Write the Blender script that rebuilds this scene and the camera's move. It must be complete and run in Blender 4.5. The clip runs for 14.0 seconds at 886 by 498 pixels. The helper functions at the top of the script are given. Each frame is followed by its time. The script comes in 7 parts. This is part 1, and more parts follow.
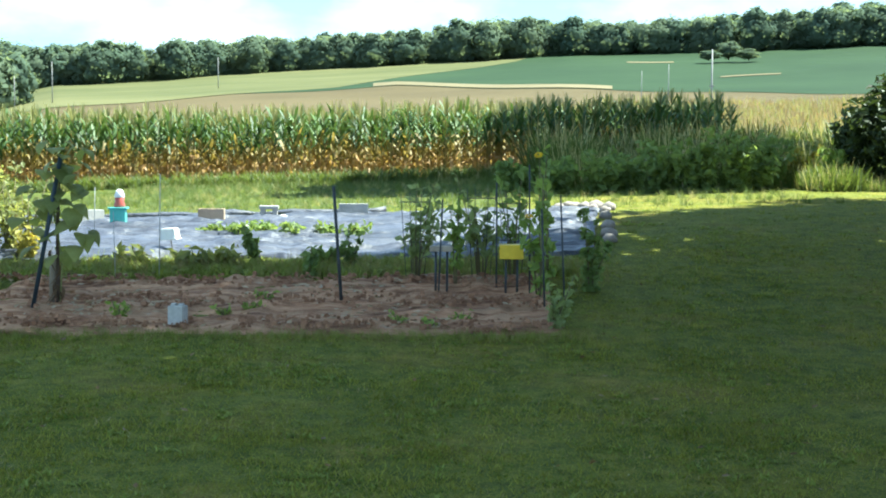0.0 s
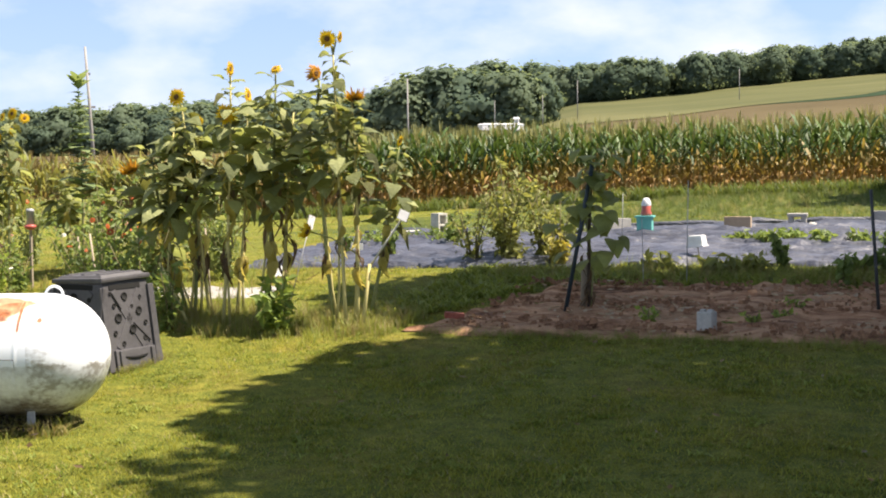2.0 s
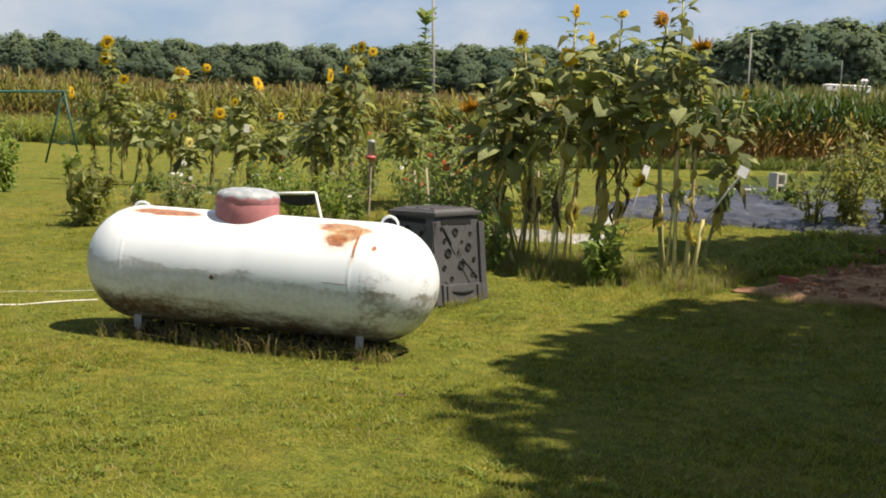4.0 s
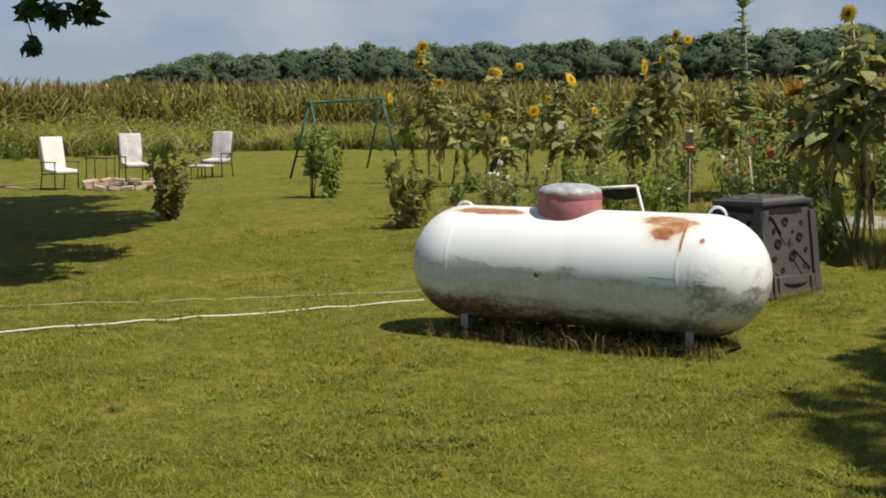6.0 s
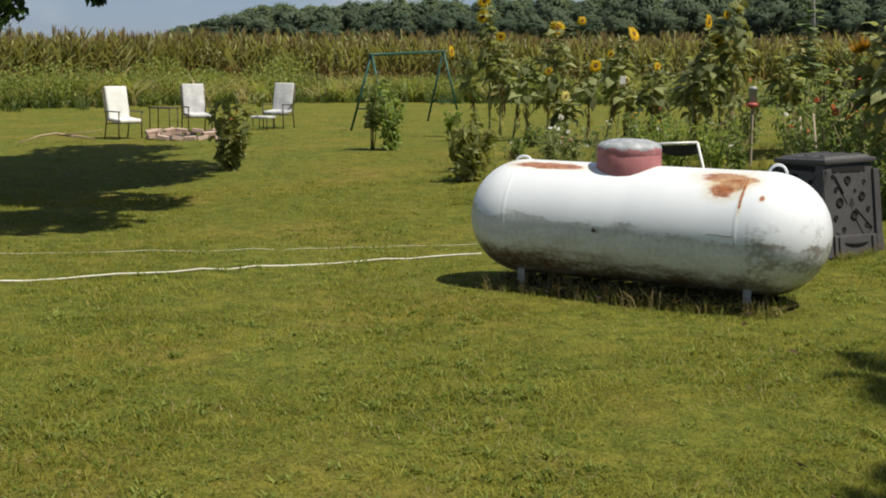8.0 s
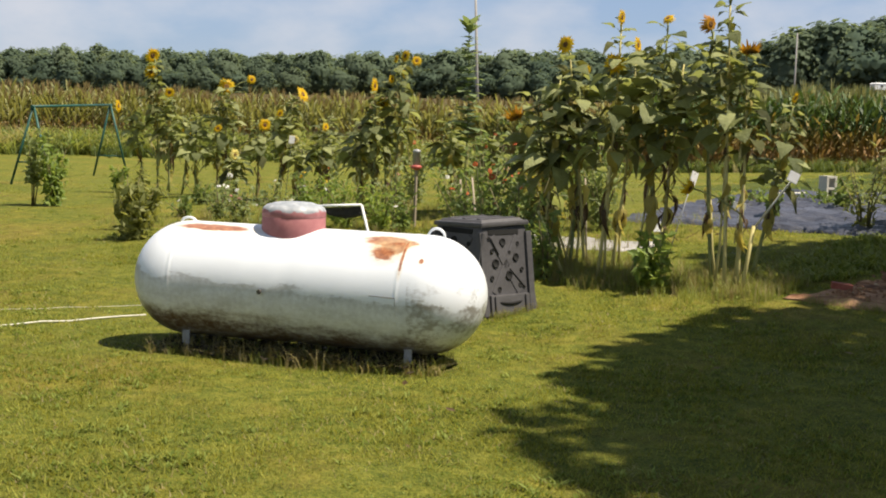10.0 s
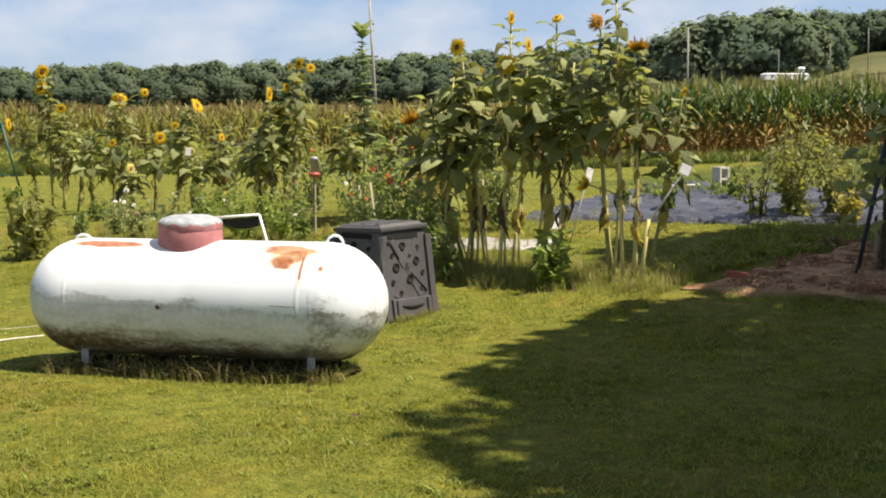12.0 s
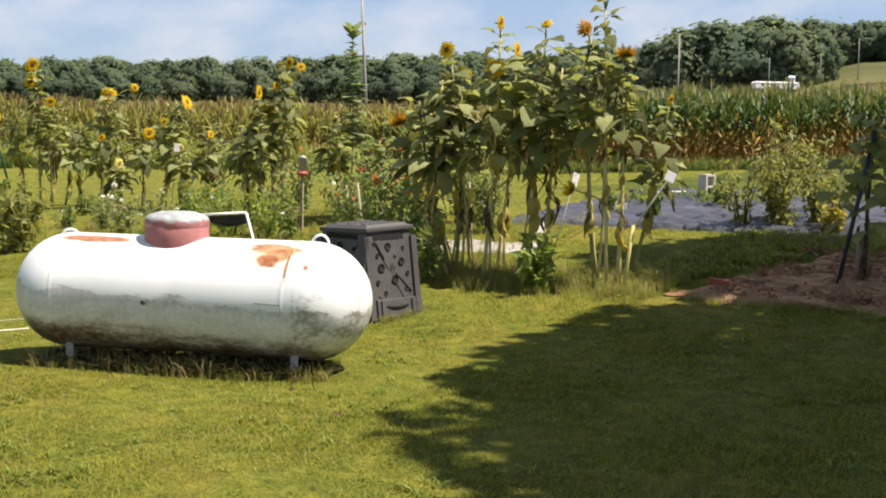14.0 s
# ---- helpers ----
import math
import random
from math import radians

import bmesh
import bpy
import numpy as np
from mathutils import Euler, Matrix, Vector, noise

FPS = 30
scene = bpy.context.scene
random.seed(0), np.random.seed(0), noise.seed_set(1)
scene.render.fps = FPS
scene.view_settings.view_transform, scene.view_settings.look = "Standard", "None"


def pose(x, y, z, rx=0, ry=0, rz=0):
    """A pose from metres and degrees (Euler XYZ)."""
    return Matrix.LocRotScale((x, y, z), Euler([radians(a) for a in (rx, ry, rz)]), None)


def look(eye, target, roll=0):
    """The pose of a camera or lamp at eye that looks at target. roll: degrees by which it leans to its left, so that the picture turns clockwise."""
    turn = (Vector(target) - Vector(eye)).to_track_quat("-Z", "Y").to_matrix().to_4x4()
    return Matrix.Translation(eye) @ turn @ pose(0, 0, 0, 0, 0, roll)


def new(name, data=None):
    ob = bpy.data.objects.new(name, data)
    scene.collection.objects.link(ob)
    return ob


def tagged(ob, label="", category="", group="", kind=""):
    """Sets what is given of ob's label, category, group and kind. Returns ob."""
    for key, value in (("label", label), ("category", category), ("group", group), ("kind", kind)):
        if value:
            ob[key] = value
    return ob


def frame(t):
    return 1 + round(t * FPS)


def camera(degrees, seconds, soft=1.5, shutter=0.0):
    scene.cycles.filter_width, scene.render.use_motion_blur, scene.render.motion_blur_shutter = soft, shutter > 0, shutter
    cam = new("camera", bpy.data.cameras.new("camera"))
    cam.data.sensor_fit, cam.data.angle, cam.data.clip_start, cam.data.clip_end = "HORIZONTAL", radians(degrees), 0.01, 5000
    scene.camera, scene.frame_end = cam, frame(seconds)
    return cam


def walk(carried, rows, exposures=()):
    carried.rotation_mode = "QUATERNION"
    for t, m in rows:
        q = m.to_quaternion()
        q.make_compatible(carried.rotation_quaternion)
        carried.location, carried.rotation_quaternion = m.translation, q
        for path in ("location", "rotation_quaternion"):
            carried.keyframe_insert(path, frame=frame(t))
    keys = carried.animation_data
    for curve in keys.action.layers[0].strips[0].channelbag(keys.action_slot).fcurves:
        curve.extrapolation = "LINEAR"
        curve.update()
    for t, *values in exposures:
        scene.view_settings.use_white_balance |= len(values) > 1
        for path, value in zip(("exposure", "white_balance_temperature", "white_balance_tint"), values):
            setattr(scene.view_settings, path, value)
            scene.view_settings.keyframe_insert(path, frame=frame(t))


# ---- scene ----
LENS = 36.0
cam = camera(LENS, 14.0, soft=1.9)
# seconds, x, y, z in metres, yaw to the left, pitch, roll in degrees
ROWS = [
    (0.0, 0.001, -0.001, 1.979, 0.00, -3.69, 0.35),
    (0.2, 0.000, -0.013, 1.980, -0.34, -4.16, -0.26),
    (0.3, -0.000, -0.019, 1.980, 0.39, -3.83, -0.42),
    (0.5, -0.001, -0.031, 1.981, 3.88, -4.18, -0.66),
    (0.7, -0.022, -0.040, 1.955, 7.52, -3.38, -0.45),
    (0.8, -0.033, -0.045, 1.942, 8.19, -3.30, -1.12),
    (0.9, -0.069, -0.040, 1.944, 11.62, -3.37, -1.90),
    (1.0, -0.104, -0.036, 1.945, 13.75, -3.36, -1.70),
    (1.2, -0.122, -0.002, 1.930, 16.32, -3.10, -1.85),
    (1.5, -0.149, 0.049, 1.907, 17.47, -3.06, -2.10),
    (1.7, -0.135, 0.069, 1.902, 19.29, -3.10, -1.21),
    (2.0, -0.114, 0.099, 1.895, 21.62, -3.08, -0.67),
    (2.2, -0.088, 0.114, 1.891, 23.22, -3.07, -0.72),
    (2.5, -0.049, 0.136, 1.886, 24.29, -2.97, 0.19),
    (2.7, -0.028, 0.157, 1.881, 25.12, -2.96, 0.64),
    (3.0, 0.003, 0.189, 1.874, 27.50, -4.23, -2.21),
    (3.2, -0.050, 0.231, 1.869, 29.33, -4.66, -1.73),
    (5.3, -0.413, 0.284, 1.868, 40.96, -5.59, 3.66),
    (5.5, -0.428, 0.302, 1.857, 42.72, -5.75, 2.26),
    (5.7, -0.449, 0.322, 1.851, 44.71, -5.83, 1.99),
    (6.0, -0.480, 0.352, 1.841, 48.29, -5.99, -0.06),
    (6.2, -0.476, 0.353, 1.841, 49.94, -5.98, 0.34),
    (6.5, -0.471, 0.355, 1.840, 51.76, -6.52, -0.03),
    (6.7, -0.486, 0.362, 1.840, 52.55, -7.26, 0.23),
    (7.0, -0.509, 0.372, 1.839, 52.23, -7.82, 1.65),
    (7.2, -0.499, 0.367, 1.839, 52.27, -8.04, 1.31),
    (7.5, -0.484, 0.360, 1.839, 52.33, -8.01, 0.97),
    (7.8, -0.461, 0.352, 1.839, 51.26, -7.96, 1.30),
    (8.0, -0.446, 0.347, 1.839, 50.81, -7.93, 0.53),
    (8.2, -0.448, 0.345, 1.846, 49.93, -7.83, 0.96),
    (8.3, -0.449, 0.345, 1.850, 48.40, -7.35, 1.76),
    (8.5, -0.451, 0.343, 1.857, 45.97, -7.26, 0.40),
    (8.7, -0.428, 0.440, 1.882, 39.79, -6.15, -0.33),
    (10.8, -0.307, 0.264, 1.909, 36.44, -5.08, 2.28),
    (11.0, -0.293, 0.305, 1.906, 35.03, -5.06, 1.36),
    (11.2, -0.284, 0.307, 1.908, 34.39, -5.07, 1.21),
    (11.5, -0.270, 0.310, 1.910, 33.67, -5.07, 0.36),
    (12.0, -0.275, 0.328, 1.916, 33.12, -5.10, -0.13),
    (12.5, -0.316, 0.355, 1.894, 32.58, -5.06, -0.23),
    (13.0, -0.249, 0.309, 1.912, 32.60, -5.13, -0.20),
    (13.5, -0.251, 0.296, 1.925, 32.64, -5.23, -0.79),
    (13.7, -0.233, 0.285, 1.927, 32.62, -5.11, 0.68),
    (14.0, -0.207, 0.268, 1.930, 32.60, -5.05, 1.11),
]
# seconds, stops, white balance
EXPOSURES = [(0.0, 2.36, 5450, -6), (0.5, 2.46, 5700, 0), (1.0, 2.06, 5900, 5), (1.4, 1.66, 6200, 10), (2.0, 1.56, 6550, 15), (3.0, 1.25, 6700, 12), (5.5, 0.47, 6500, 10), (8.0, 0.36, 6280, 9), (8.7, 0.46, 6350, 10), (11.0, 1.08, 6680, 12), (14.0, 1.12, 6680, 12)]
walk(cam, [(t, pose(x, y, z, 90 + pitch, 0, yaw) @ pose(0, 0, 0, 0, 0, roll)) for t, x, y, z, yaw, pitch, roll in ROWS], EXPOSURES)

# ---------------------------------------------------------------- light
SUN_AZ, SUN_EL = 72.0, 63.0  # degrees to the right of +y, degrees up
sun_way = Vector((math.sin(radians(SUN_AZ)) * math.cos(radians(SUN_EL)), math.cos(radians(SUN_AZ)) * math.cos(radians(SUN_EL)), math.sin(radians(SUN_EL))))
world = bpy.data.worlds.new("sky")
scene.world = world
world.use_nodes = True
wn, wl = world.node_tree.nodes, world.node_tree.links
sky = wn.new("ShaderNodeTexSky")
sky.sky_type, sky.sun_disc = "NISHITA", False
sky.sun_elevation, sky.sun_rotation = radians(SUN_EL), radians(SUN_AZ)
sky.air_density, sky.dust_density, sky.ozone_density = 1.0, 0.25, 4.0
# thin summer clouds
wtc = wn.new("ShaderNodeTexCoord")
wmap = wn.new("ShaderNodeMapping")
wmap.inputs["Scale"].default_value = (1.0, 1.0, 2.1)
cloud = wn.new("ShaderNodeTexNoise")
cloud.inputs["Scale"].default_value, cloud.inputs["Detail"].default_value, cloud.inputs["Roughness"].default_value = 8.0, 7.0, 0.52
cramp = wn.new("ShaderNodeValToRGB")
cramp.color_ramp.elements[0].position, cramp.color_ramp.elements[1].position = 0.42, 0.70
cramp.color_ramp.elements[1].color = (0.72, 0.72, 0.72, 1)
cmix = wn.new("ShaderNodeMixRGB")
cmix.inputs[2].default_value = (5.2, 5.3, 5.6, 1)
wl.new(wtc.outputs["Generated"], wmap.inputs["Vector"])
wl.new(wmap.outputs["Vector"], cloud.inputs["Vector"])
wl.new(cloud.outputs["Fac"], cramp.inputs["Fac"])
wl.new(cramp.outputs["Color"], cmix.inputs[0])
hazy = wn.new("ShaderNodeMixRGB")  # even summer haze over the sky's own colour
hazy.inputs[0].default_value = 0.65
wl.new(sky.outputs["Color"], hazy.inputs[1])
up = wn.new("ShaderNodeSeparateXYZ")  # the haze thins towards the zenith
deep = wn.new("ShaderNodeValToRGB")
deep.color_ramp.elements[0].position, deep.color_ramp.elements[1].position = 0.12, 0.75
deep.color_ramp.elements[0].color, deep.color_ramp.elements[1].color = (0.385, 0.53, 0.87, 1), (0.200, 0.345, 0.44, 1)
wide = wn.new("ShaderNodeMixRGB")
wide.blend_type = "MULTIPLY"
wide.inputs[0].default_value, wide.inputs[2].default_value = 1.0, (4.85, 4.85, 4.85, 1)
wl.new(wtc.outputs["Generated"], up.inputs[0])
wl.new(up.outputs["Z"], deep.inputs["Fac"])
wl.new(deep.outputs["Color"], wide.inputs[1])
wl.new(wide.outputs["Color"], hazy.inputs[2])
wl.new(hazy.outputs["Color"], cmix.inputs[1])
wl.new(cmix.outputs["Color"], wn["Background"].inputs["Color"])
wn["Background"].inputs["Strength"].default_value = 0.075
sun = new("sun", bpy.data.lights.new("sun", "SUN"))
sun.data.energy, sun.data.angle, sun.data.color = 4.35, radians(0.53), (1.0, 0.91, 0.755)
sun.matrix_world = look(sun_way * 60, (0, 0, 0))


# ---------------------------------------------------------------- materials
def shader(name):
    m = bpy.data.materials.new(name)
    m.use_nodes = True
    return m, m.node_tree.nodes, m.node_tree.links, m.node_tree.nodes["Principled BSDF"]


def noise_node(n, l, scale, detail=4.0, rough=0.6, space="Object", stretch=(1, 1, 1)):
    tc, mp, tx = n.new("ShaderNodeTexCoord"), n.new("ShaderNodeMapping"), n.new("ShaderNodeTexNoise")
    mp.inputs["Scale"].default_value = stretch
    tx.inputs["Scale"].default_value, tx.inputs["Detail"].default_value, tx.inputs["Roughness"].default_value = scale, detail, rough
    l.new(tc.outputs[space], mp.inputs["Vector"])
    l.new(mp.outputs["Vector"], tx.inputs["Vector"])
    return tx


def ramp_node(n, l, source, stops):
    r = n.new("ShaderNodeValToRGB")
    while len(r.color_ramp.elements) < len(stops):
        r.color_ramp.elements.new(0.5)
    for e, (p, c) in zip(r.color_ramp.elements, stops):
        e.position, e.color = p, (*c, 1)
    l.new(source, r.inputs["Fac"])
    return r


def blend(n, l, fac, a, b, mode="MIX"):
    m = n.new("ShaderNodeMixRGB")
    m.blend_type = mode
    for i, v in ((0, fac), (1, a), (2, b)):
        if hasattr(v, "is_linked"):
            l.new(v, m.inputs[i])
        else:
            m.inputs[i].default_value = v if i == 0 else (*v, 1)
    return m.outputs[0]


def surface(name, dark, light, fine=40.0, coarse=1.5, rough=0.8, bump=0.3, depth=0.01, metal=0.0, space="Object", stretch=(1, 1, 1), spec=0.4):
    """Two scales of noise between two colours, with fine relief."""
    m, n, l, b = shader(name)
    a, c = noise_node(n, l, fine, 5, 0.65, space, stretch), noise_node(n, l, coarse, 3, 0.5, space, stretch)
    mid = tuple((p + q) / 2 for p, q in zip(dark, light))
    r1 = ramp_node(n, l, a.outputs["Fac"], [(0.3, dark), (0.7, light)])
    r2 = ramp_node(n, l, c.outputs["Fac"], [(0.3, tuple(v * 0.85 for v in dark)), (0.5, mid), (0.72, tuple(min(1, v * 1.08) for v in light))])
    l.new(blend(n, l, 0.5, r1.outputs["Color"], r2.outputs["Color"]), b.inputs["Base Color"])
    b.inputs["Roughness"].default_value, b.inputs["Metallic"].default_value = rough, metal
    b.inputs["Specular IOR Level"].default_value = spec
    if bump:
        bp = n.new("ShaderNodeBump")
        bp.inputs["Strength"].default_value, bp.inputs["Distance"].default_value = bump, depth
        l.new(a.outputs["Fac"], bp.inputs["Height"])
        l.new(bp.outputs["Normal"], b.inputs["Normal"])
    return m


def leafy(name, dark, light, through_light=0.35, rough=0.55, island=True, scale=3.0, spec=0.3, crinkle=0.0, glow=(1.7, 1.6, 0.7)):
    """Leaf tissue: varies from leaf to leaf, and lets some light through."""
    m, n, l, b = shader(name)
    if island:
        src = n.new("ShaderNodeNewGeometry").outputs["Random Per Island"]
    else:
        src = n.new("ShaderNodeObjectInfo").outputs["Random"]
    tx = noise_node(n, l, scale, 4, 0.6)
    mid = tuple((p + q) / 2 for p, q in zip(dark, light))
    r1 = ramp_node(n, l, src, [(0.0, dark), (0.55, mid), (1.0, light)])
    r2 = ramp_node(n, l, tx.outputs["Fac"], [(0.3, tuple(v * 0.8 for v in dark)), (0.7, light)])
    col = blend(n, l, 0.4 if island else 0.25, r1.outputs["Color"], r2.outputs["Color"])
    l.new(col, b.inputs["Base Color"])
    b.inputs["Roughness"].default_value = rough
    b.inputs["Specular IOR Level"].default_value = spec
    if crinkle:
        bp = n.new("ShaderNodeBump")
        bp.inputs["Strength"].default_value, bp.inputs["Distance"].default_value = crinkle, 0.03
        l.new(tx.outputs["Fac"], bp.inputs["Height"])
        l.new(bp.outputs["Normal"], b.inputs["Normal"])
    tr, mx = n.new("ShaderNodeBsdfTranslucent"), n.new("ShaderNodeMixShader")
    l.new(blend(n, l, 0.5, col, tuple(min(1, v * s) for v, s in zip(light, glow))), tr.inputs["Color"])
    mx.inputs[0].default_value = through_light
    l.new(b.outputs[0], mx.inputs[1])
    l.new(tr.outputs[0], mx.inputs[2])
    l.new(mx.outputs[0], n["Material Output"].inputs["Surface"])
    return m


def lawn():
    """Mown turf: broad drifts of green and straw, clumps of a hand's width, and single blades."""
    m, n, l, b = shader("mown_grass")
    drift, clump, blade = noise_node(n, l, 0.5, 5, 0.7), noise_node(n, l, 5.5, 5, 0.7), noise_node(n, l, 45.0, 4, 0.7)
    base = ramp_node(n, l, drift.outputs["Fac"], [(0.33, (0.052, 0.094, 0.010)), (0.50, (0.122, 0.142, 0.018)), (0.56, (0.200, 0.160, 0.026)), (0.64, (0.330, 0.205, 0.058))])
    tuft = ramp_node(n, l, clump.outputs["Fac"], [(0.38, (0.018, 0.036, 0.004)), (0.50, (0.104, 0.132, 0.014)), (0.62, (0.250, 0.232, 0.034))])
    tip = ramp_node(n, l, blade.outputs["Fac"], [(0.40, (0.014, 0.026, 0.003)), (0.60, (0.262, 0.244, 0.044))])
    col = blend(n, l, 0.40, blend(n, l, 0.58, base.outputs["Color"], tuft.outputs["Color"]), tip.outputs["Color"])
    l.new(col, b.inputs["Base Color"])
    b.inputs["Roughness"].default_value, b.inputs["Specular IOR Level"].default_value = 0.95, 0.15
    add = n.new("ShaderNodeMath")
    add.operation = "ADD"
    l.new(clump.outputs["Fac"], add.inputs[0])
    l.new(blade.outputs["Fac"], add.inputs[1])
    bp = n.new("ShaderNodeBump")
    bp.inputs["Strength"].default_value, bp.inputs["Distance"].default_value = 0.8, 0.03
    l.new(add.outputs[0], bp.inputs["Height"])
    l.new(bp.outputs["Normal"], b.inputs["Normal"])
    return m


M_LAWN = lawn()
M_MEADOW = surface("rough_meadow", (0.030, 0.050, 0.010), (0.100, 0.112, 0.026), 7.0, 0.4, 0.95, 0.8, 0.04, spec=0.1)
M_FAR_CORN = surface("distant_tassels", (0.066, 0.051, 0.024), (0.104, 0.081, 0.040), fine=0.6, coarse=0.02, rough=0.95, bump=0, spec=0.1)
M_HAY = surface("cut_hay_field", (0.058, 0.068, 0.024), (0.130, 0.122, 0.054), fine=0.14, coarse=0.016, rough=0.95, bump=0, stretch=(0.2, 1, 1), spec=0.1)
M_BEANS = surface("bean_leaf", (0.017, 0.034, 0.014), (0.028, 0.049, 0.020), fine=0.2, coarse=0.02, rough=0.9, bump=0, spec=0.1)
M_PALE = surface("bare_strip", (0.12, 0.10, 0.056), (0.17, 0.145, 0.083), fine=0.2, coarse=0.02, rough=0.95, bump=0, spec=0.1)
M_BLADE = leafy("grass_blade", (0.020, 0.038, 0.004), (0.370, 0.365, 0.078), 0.40, 0.8, scale=0.8, spec=0.1)
M_TALL = leafy("tall_grass", (0.11, 0.145, 0.025), (0.33, 0.36, 0.095), 0.4, scale=0.8)
M_CORN = leafy("corn_leaf", (0.011, 0.038, 0.011), (0.140, 0.215, 0.066), 0.20, 0.55, scale=0.6, spec=0.3)
M_CORN_MID = leafy("fading_corn_leaf", (0.13, 0.11, 0.03), (0.40, 0.30, 0.10), 0.3, scale=0.6)
M_CORN_DRY = leafy("dry_corn_leaf", (0.22, 0.115, 0.04), (0.62, 0.41, 0.17), 0.3, scale=0.6)
M_TASSEL = leafy("corn_tassel", (0.15, 0.11, 0.045), (0.34, 0.26, 0.115), 0.25, scale=0.6)
M_CORN_OLIVE = leafy("olive_corn_leaf", (0.060, 0.080, 0.023), (0.44, 0.43, 0.17), 0.32, scale=0.6)
M_CORN_BROWN = leafy("brown_corn_leaf", (0.15, 0.10, 0.045), (0.52, 0.39, 0.20), 0.25, scale=0.6)
M_GREEN_TASSEL = leafy("green_corn_tassel", (0.20, 0.21, 0.08), (0.36, 0.34, 0.15), 0.25, scale=0.6)
# far-wood leaf colour, paled and cooled to stand in for distance haze
M_WOODS = leafy("hazed_tree_leaves", (0.096, 0.140, 0.104), (0.165, 0.206, 0.132), 0.5, 0.95, island=False, scale=0.16, spec=0.05)
M_SHADE_TREE = leafy("shade_tree_leaves", (0.016, 0.036, 0.010), (0.055, 0.10, 0.026), 0.25, scale=0.5)
M_BARK = surface("bark", (0.06, 0.045, 0.03), (0.16, 0.125, 0.09), fine=14, coarse=2, rough=0.95, bump=0.8, depth=0.03, stretch=(1, 1, 0.25))


# ---------------------------------------------------------------- building helpers
def ss(a, b, x):
    u = np.clip((x - a) / (b - a), 0, 1)
    return u * u * (3 - 2 * u)


HILL_B = (-180, -60, -25, -17, -12, -5, 2, 9, 12, 15.8, 17.5, 20, 25, 44, 60, 75, 180)
HILL_E = (1, 3, 4.8, 4.8, 4.6, 4.5, 4.06, 3.56, 3.26, 3.0, 2.6, 1.5, 1.1, 0.95, 0.6, 0.5, 1)


def rise(x, y):
    """Height of the ground: a level lawn, the garden's slope, and the far hill."""
    x, y = np.asarray(x, float), np.asarray(y, float)
    w = 0.25 + 0.75 * ss(-30, -8, x)
    z = -0.06 + 1.06 * w * ss(7.5, 24, y) + 0.02 * np.clip(x + 4, -8, 12) * ss(12, 24, y) + ss(24, 46, y) * ss(-34, -22, x) * np.clip(0.29 + 0.017 * (x + 3), 0.22, 1.2)
    r, b = np.hypot(x, y), np.degrees(np.arctan2(-x, y))
    rc = np.clip(r, 60, 620)
    u = ((rc - 60) / 560) ** 0.6
    far = 1.9 + rc * np.tan(np.arctan2(z - 1.9, rc) * (1 - u) + np.radians(np.interp(b, HILL_B, HILL_E)) * u)
    return np.where(r > 60, far, z)


def ground_z(x, y):
    return float(rise(x, y))


def polar(bearing, dist):
    """x, y at a bearing (degrees to the left of +y) and distance from the walk's start."""
    return -dist * math.sin(radians(bearing)), dist * math.cos(radians(bearing))


def raw_mesh(name, verts, quads, mats, index=None, smooth=False, normals=None):
    """A mesh from arrays of places and of four-cornered faces; normals round off the shading of a leafy mass."""
    me = bpy.data.meshes.new(name)
    verts, quads = np.asarray(verts, np.float32), np.asarray(quads, np.int32)
    me.vertices.add(len(verts)), me.loops.add(quads.size), me.polygons.add(len(quads))
    me.vertices.foreach_set("co", verts.ravel())
    me.loops.foreach_set("vertex_index", quads.ravel())
    me.polygons.foreach_set("loop_start", np.arange(0, quads.size, 4, dtype=np.int32))
    for m in mats:
        me.materials.append(m)
    if index is not None:
        me.polygons.foreach_set("material_index", np.asarray(index, np.int32))
    me.polygons.foreach_set("use_smooth", np.full(len(quads), smooth))
    me.update(calc_edges=True)
    if normals is not None:
        me.normals_split_custom_set_from_vertices(np.asarray(normals, np.float32))
    return me


def mesh_of(name, bm, mats, smooth=False):
    me = bpy.data.meshes.new(name)
    bmesh.ops.recalc_face_normals(bm, faces=bm.faces)
    bm.to_mesh(me)
    bm.free()
    for m in mats if isinstance(mats, (list, tuple)) else [mats]:
        me.materials.append(m)
    if smooth:
        me.polygons.foreach_set("use_smooth", np.full(len(me.polygons), True))
    return me


def thing(name, m, label, category, group="", kind=""):
    ob = new(name)
    ob.empty_display_size = 0.1
    ob.matrix_basis = m
    return tagged(ob, label, category, group, kind)


def part(name, data, parent, label="", m=None):
    ob = new(name, data)
    ob.parent = parent
    if m is not None:
        ob.matrix_basis = m
    return tagged(ob, label)


def whole(name, data, m, label, category, group="", kind=""):
    ob = new(name, data)
    ob.matrix_basis = m
    return tagged(ob, label, category, group, kind)


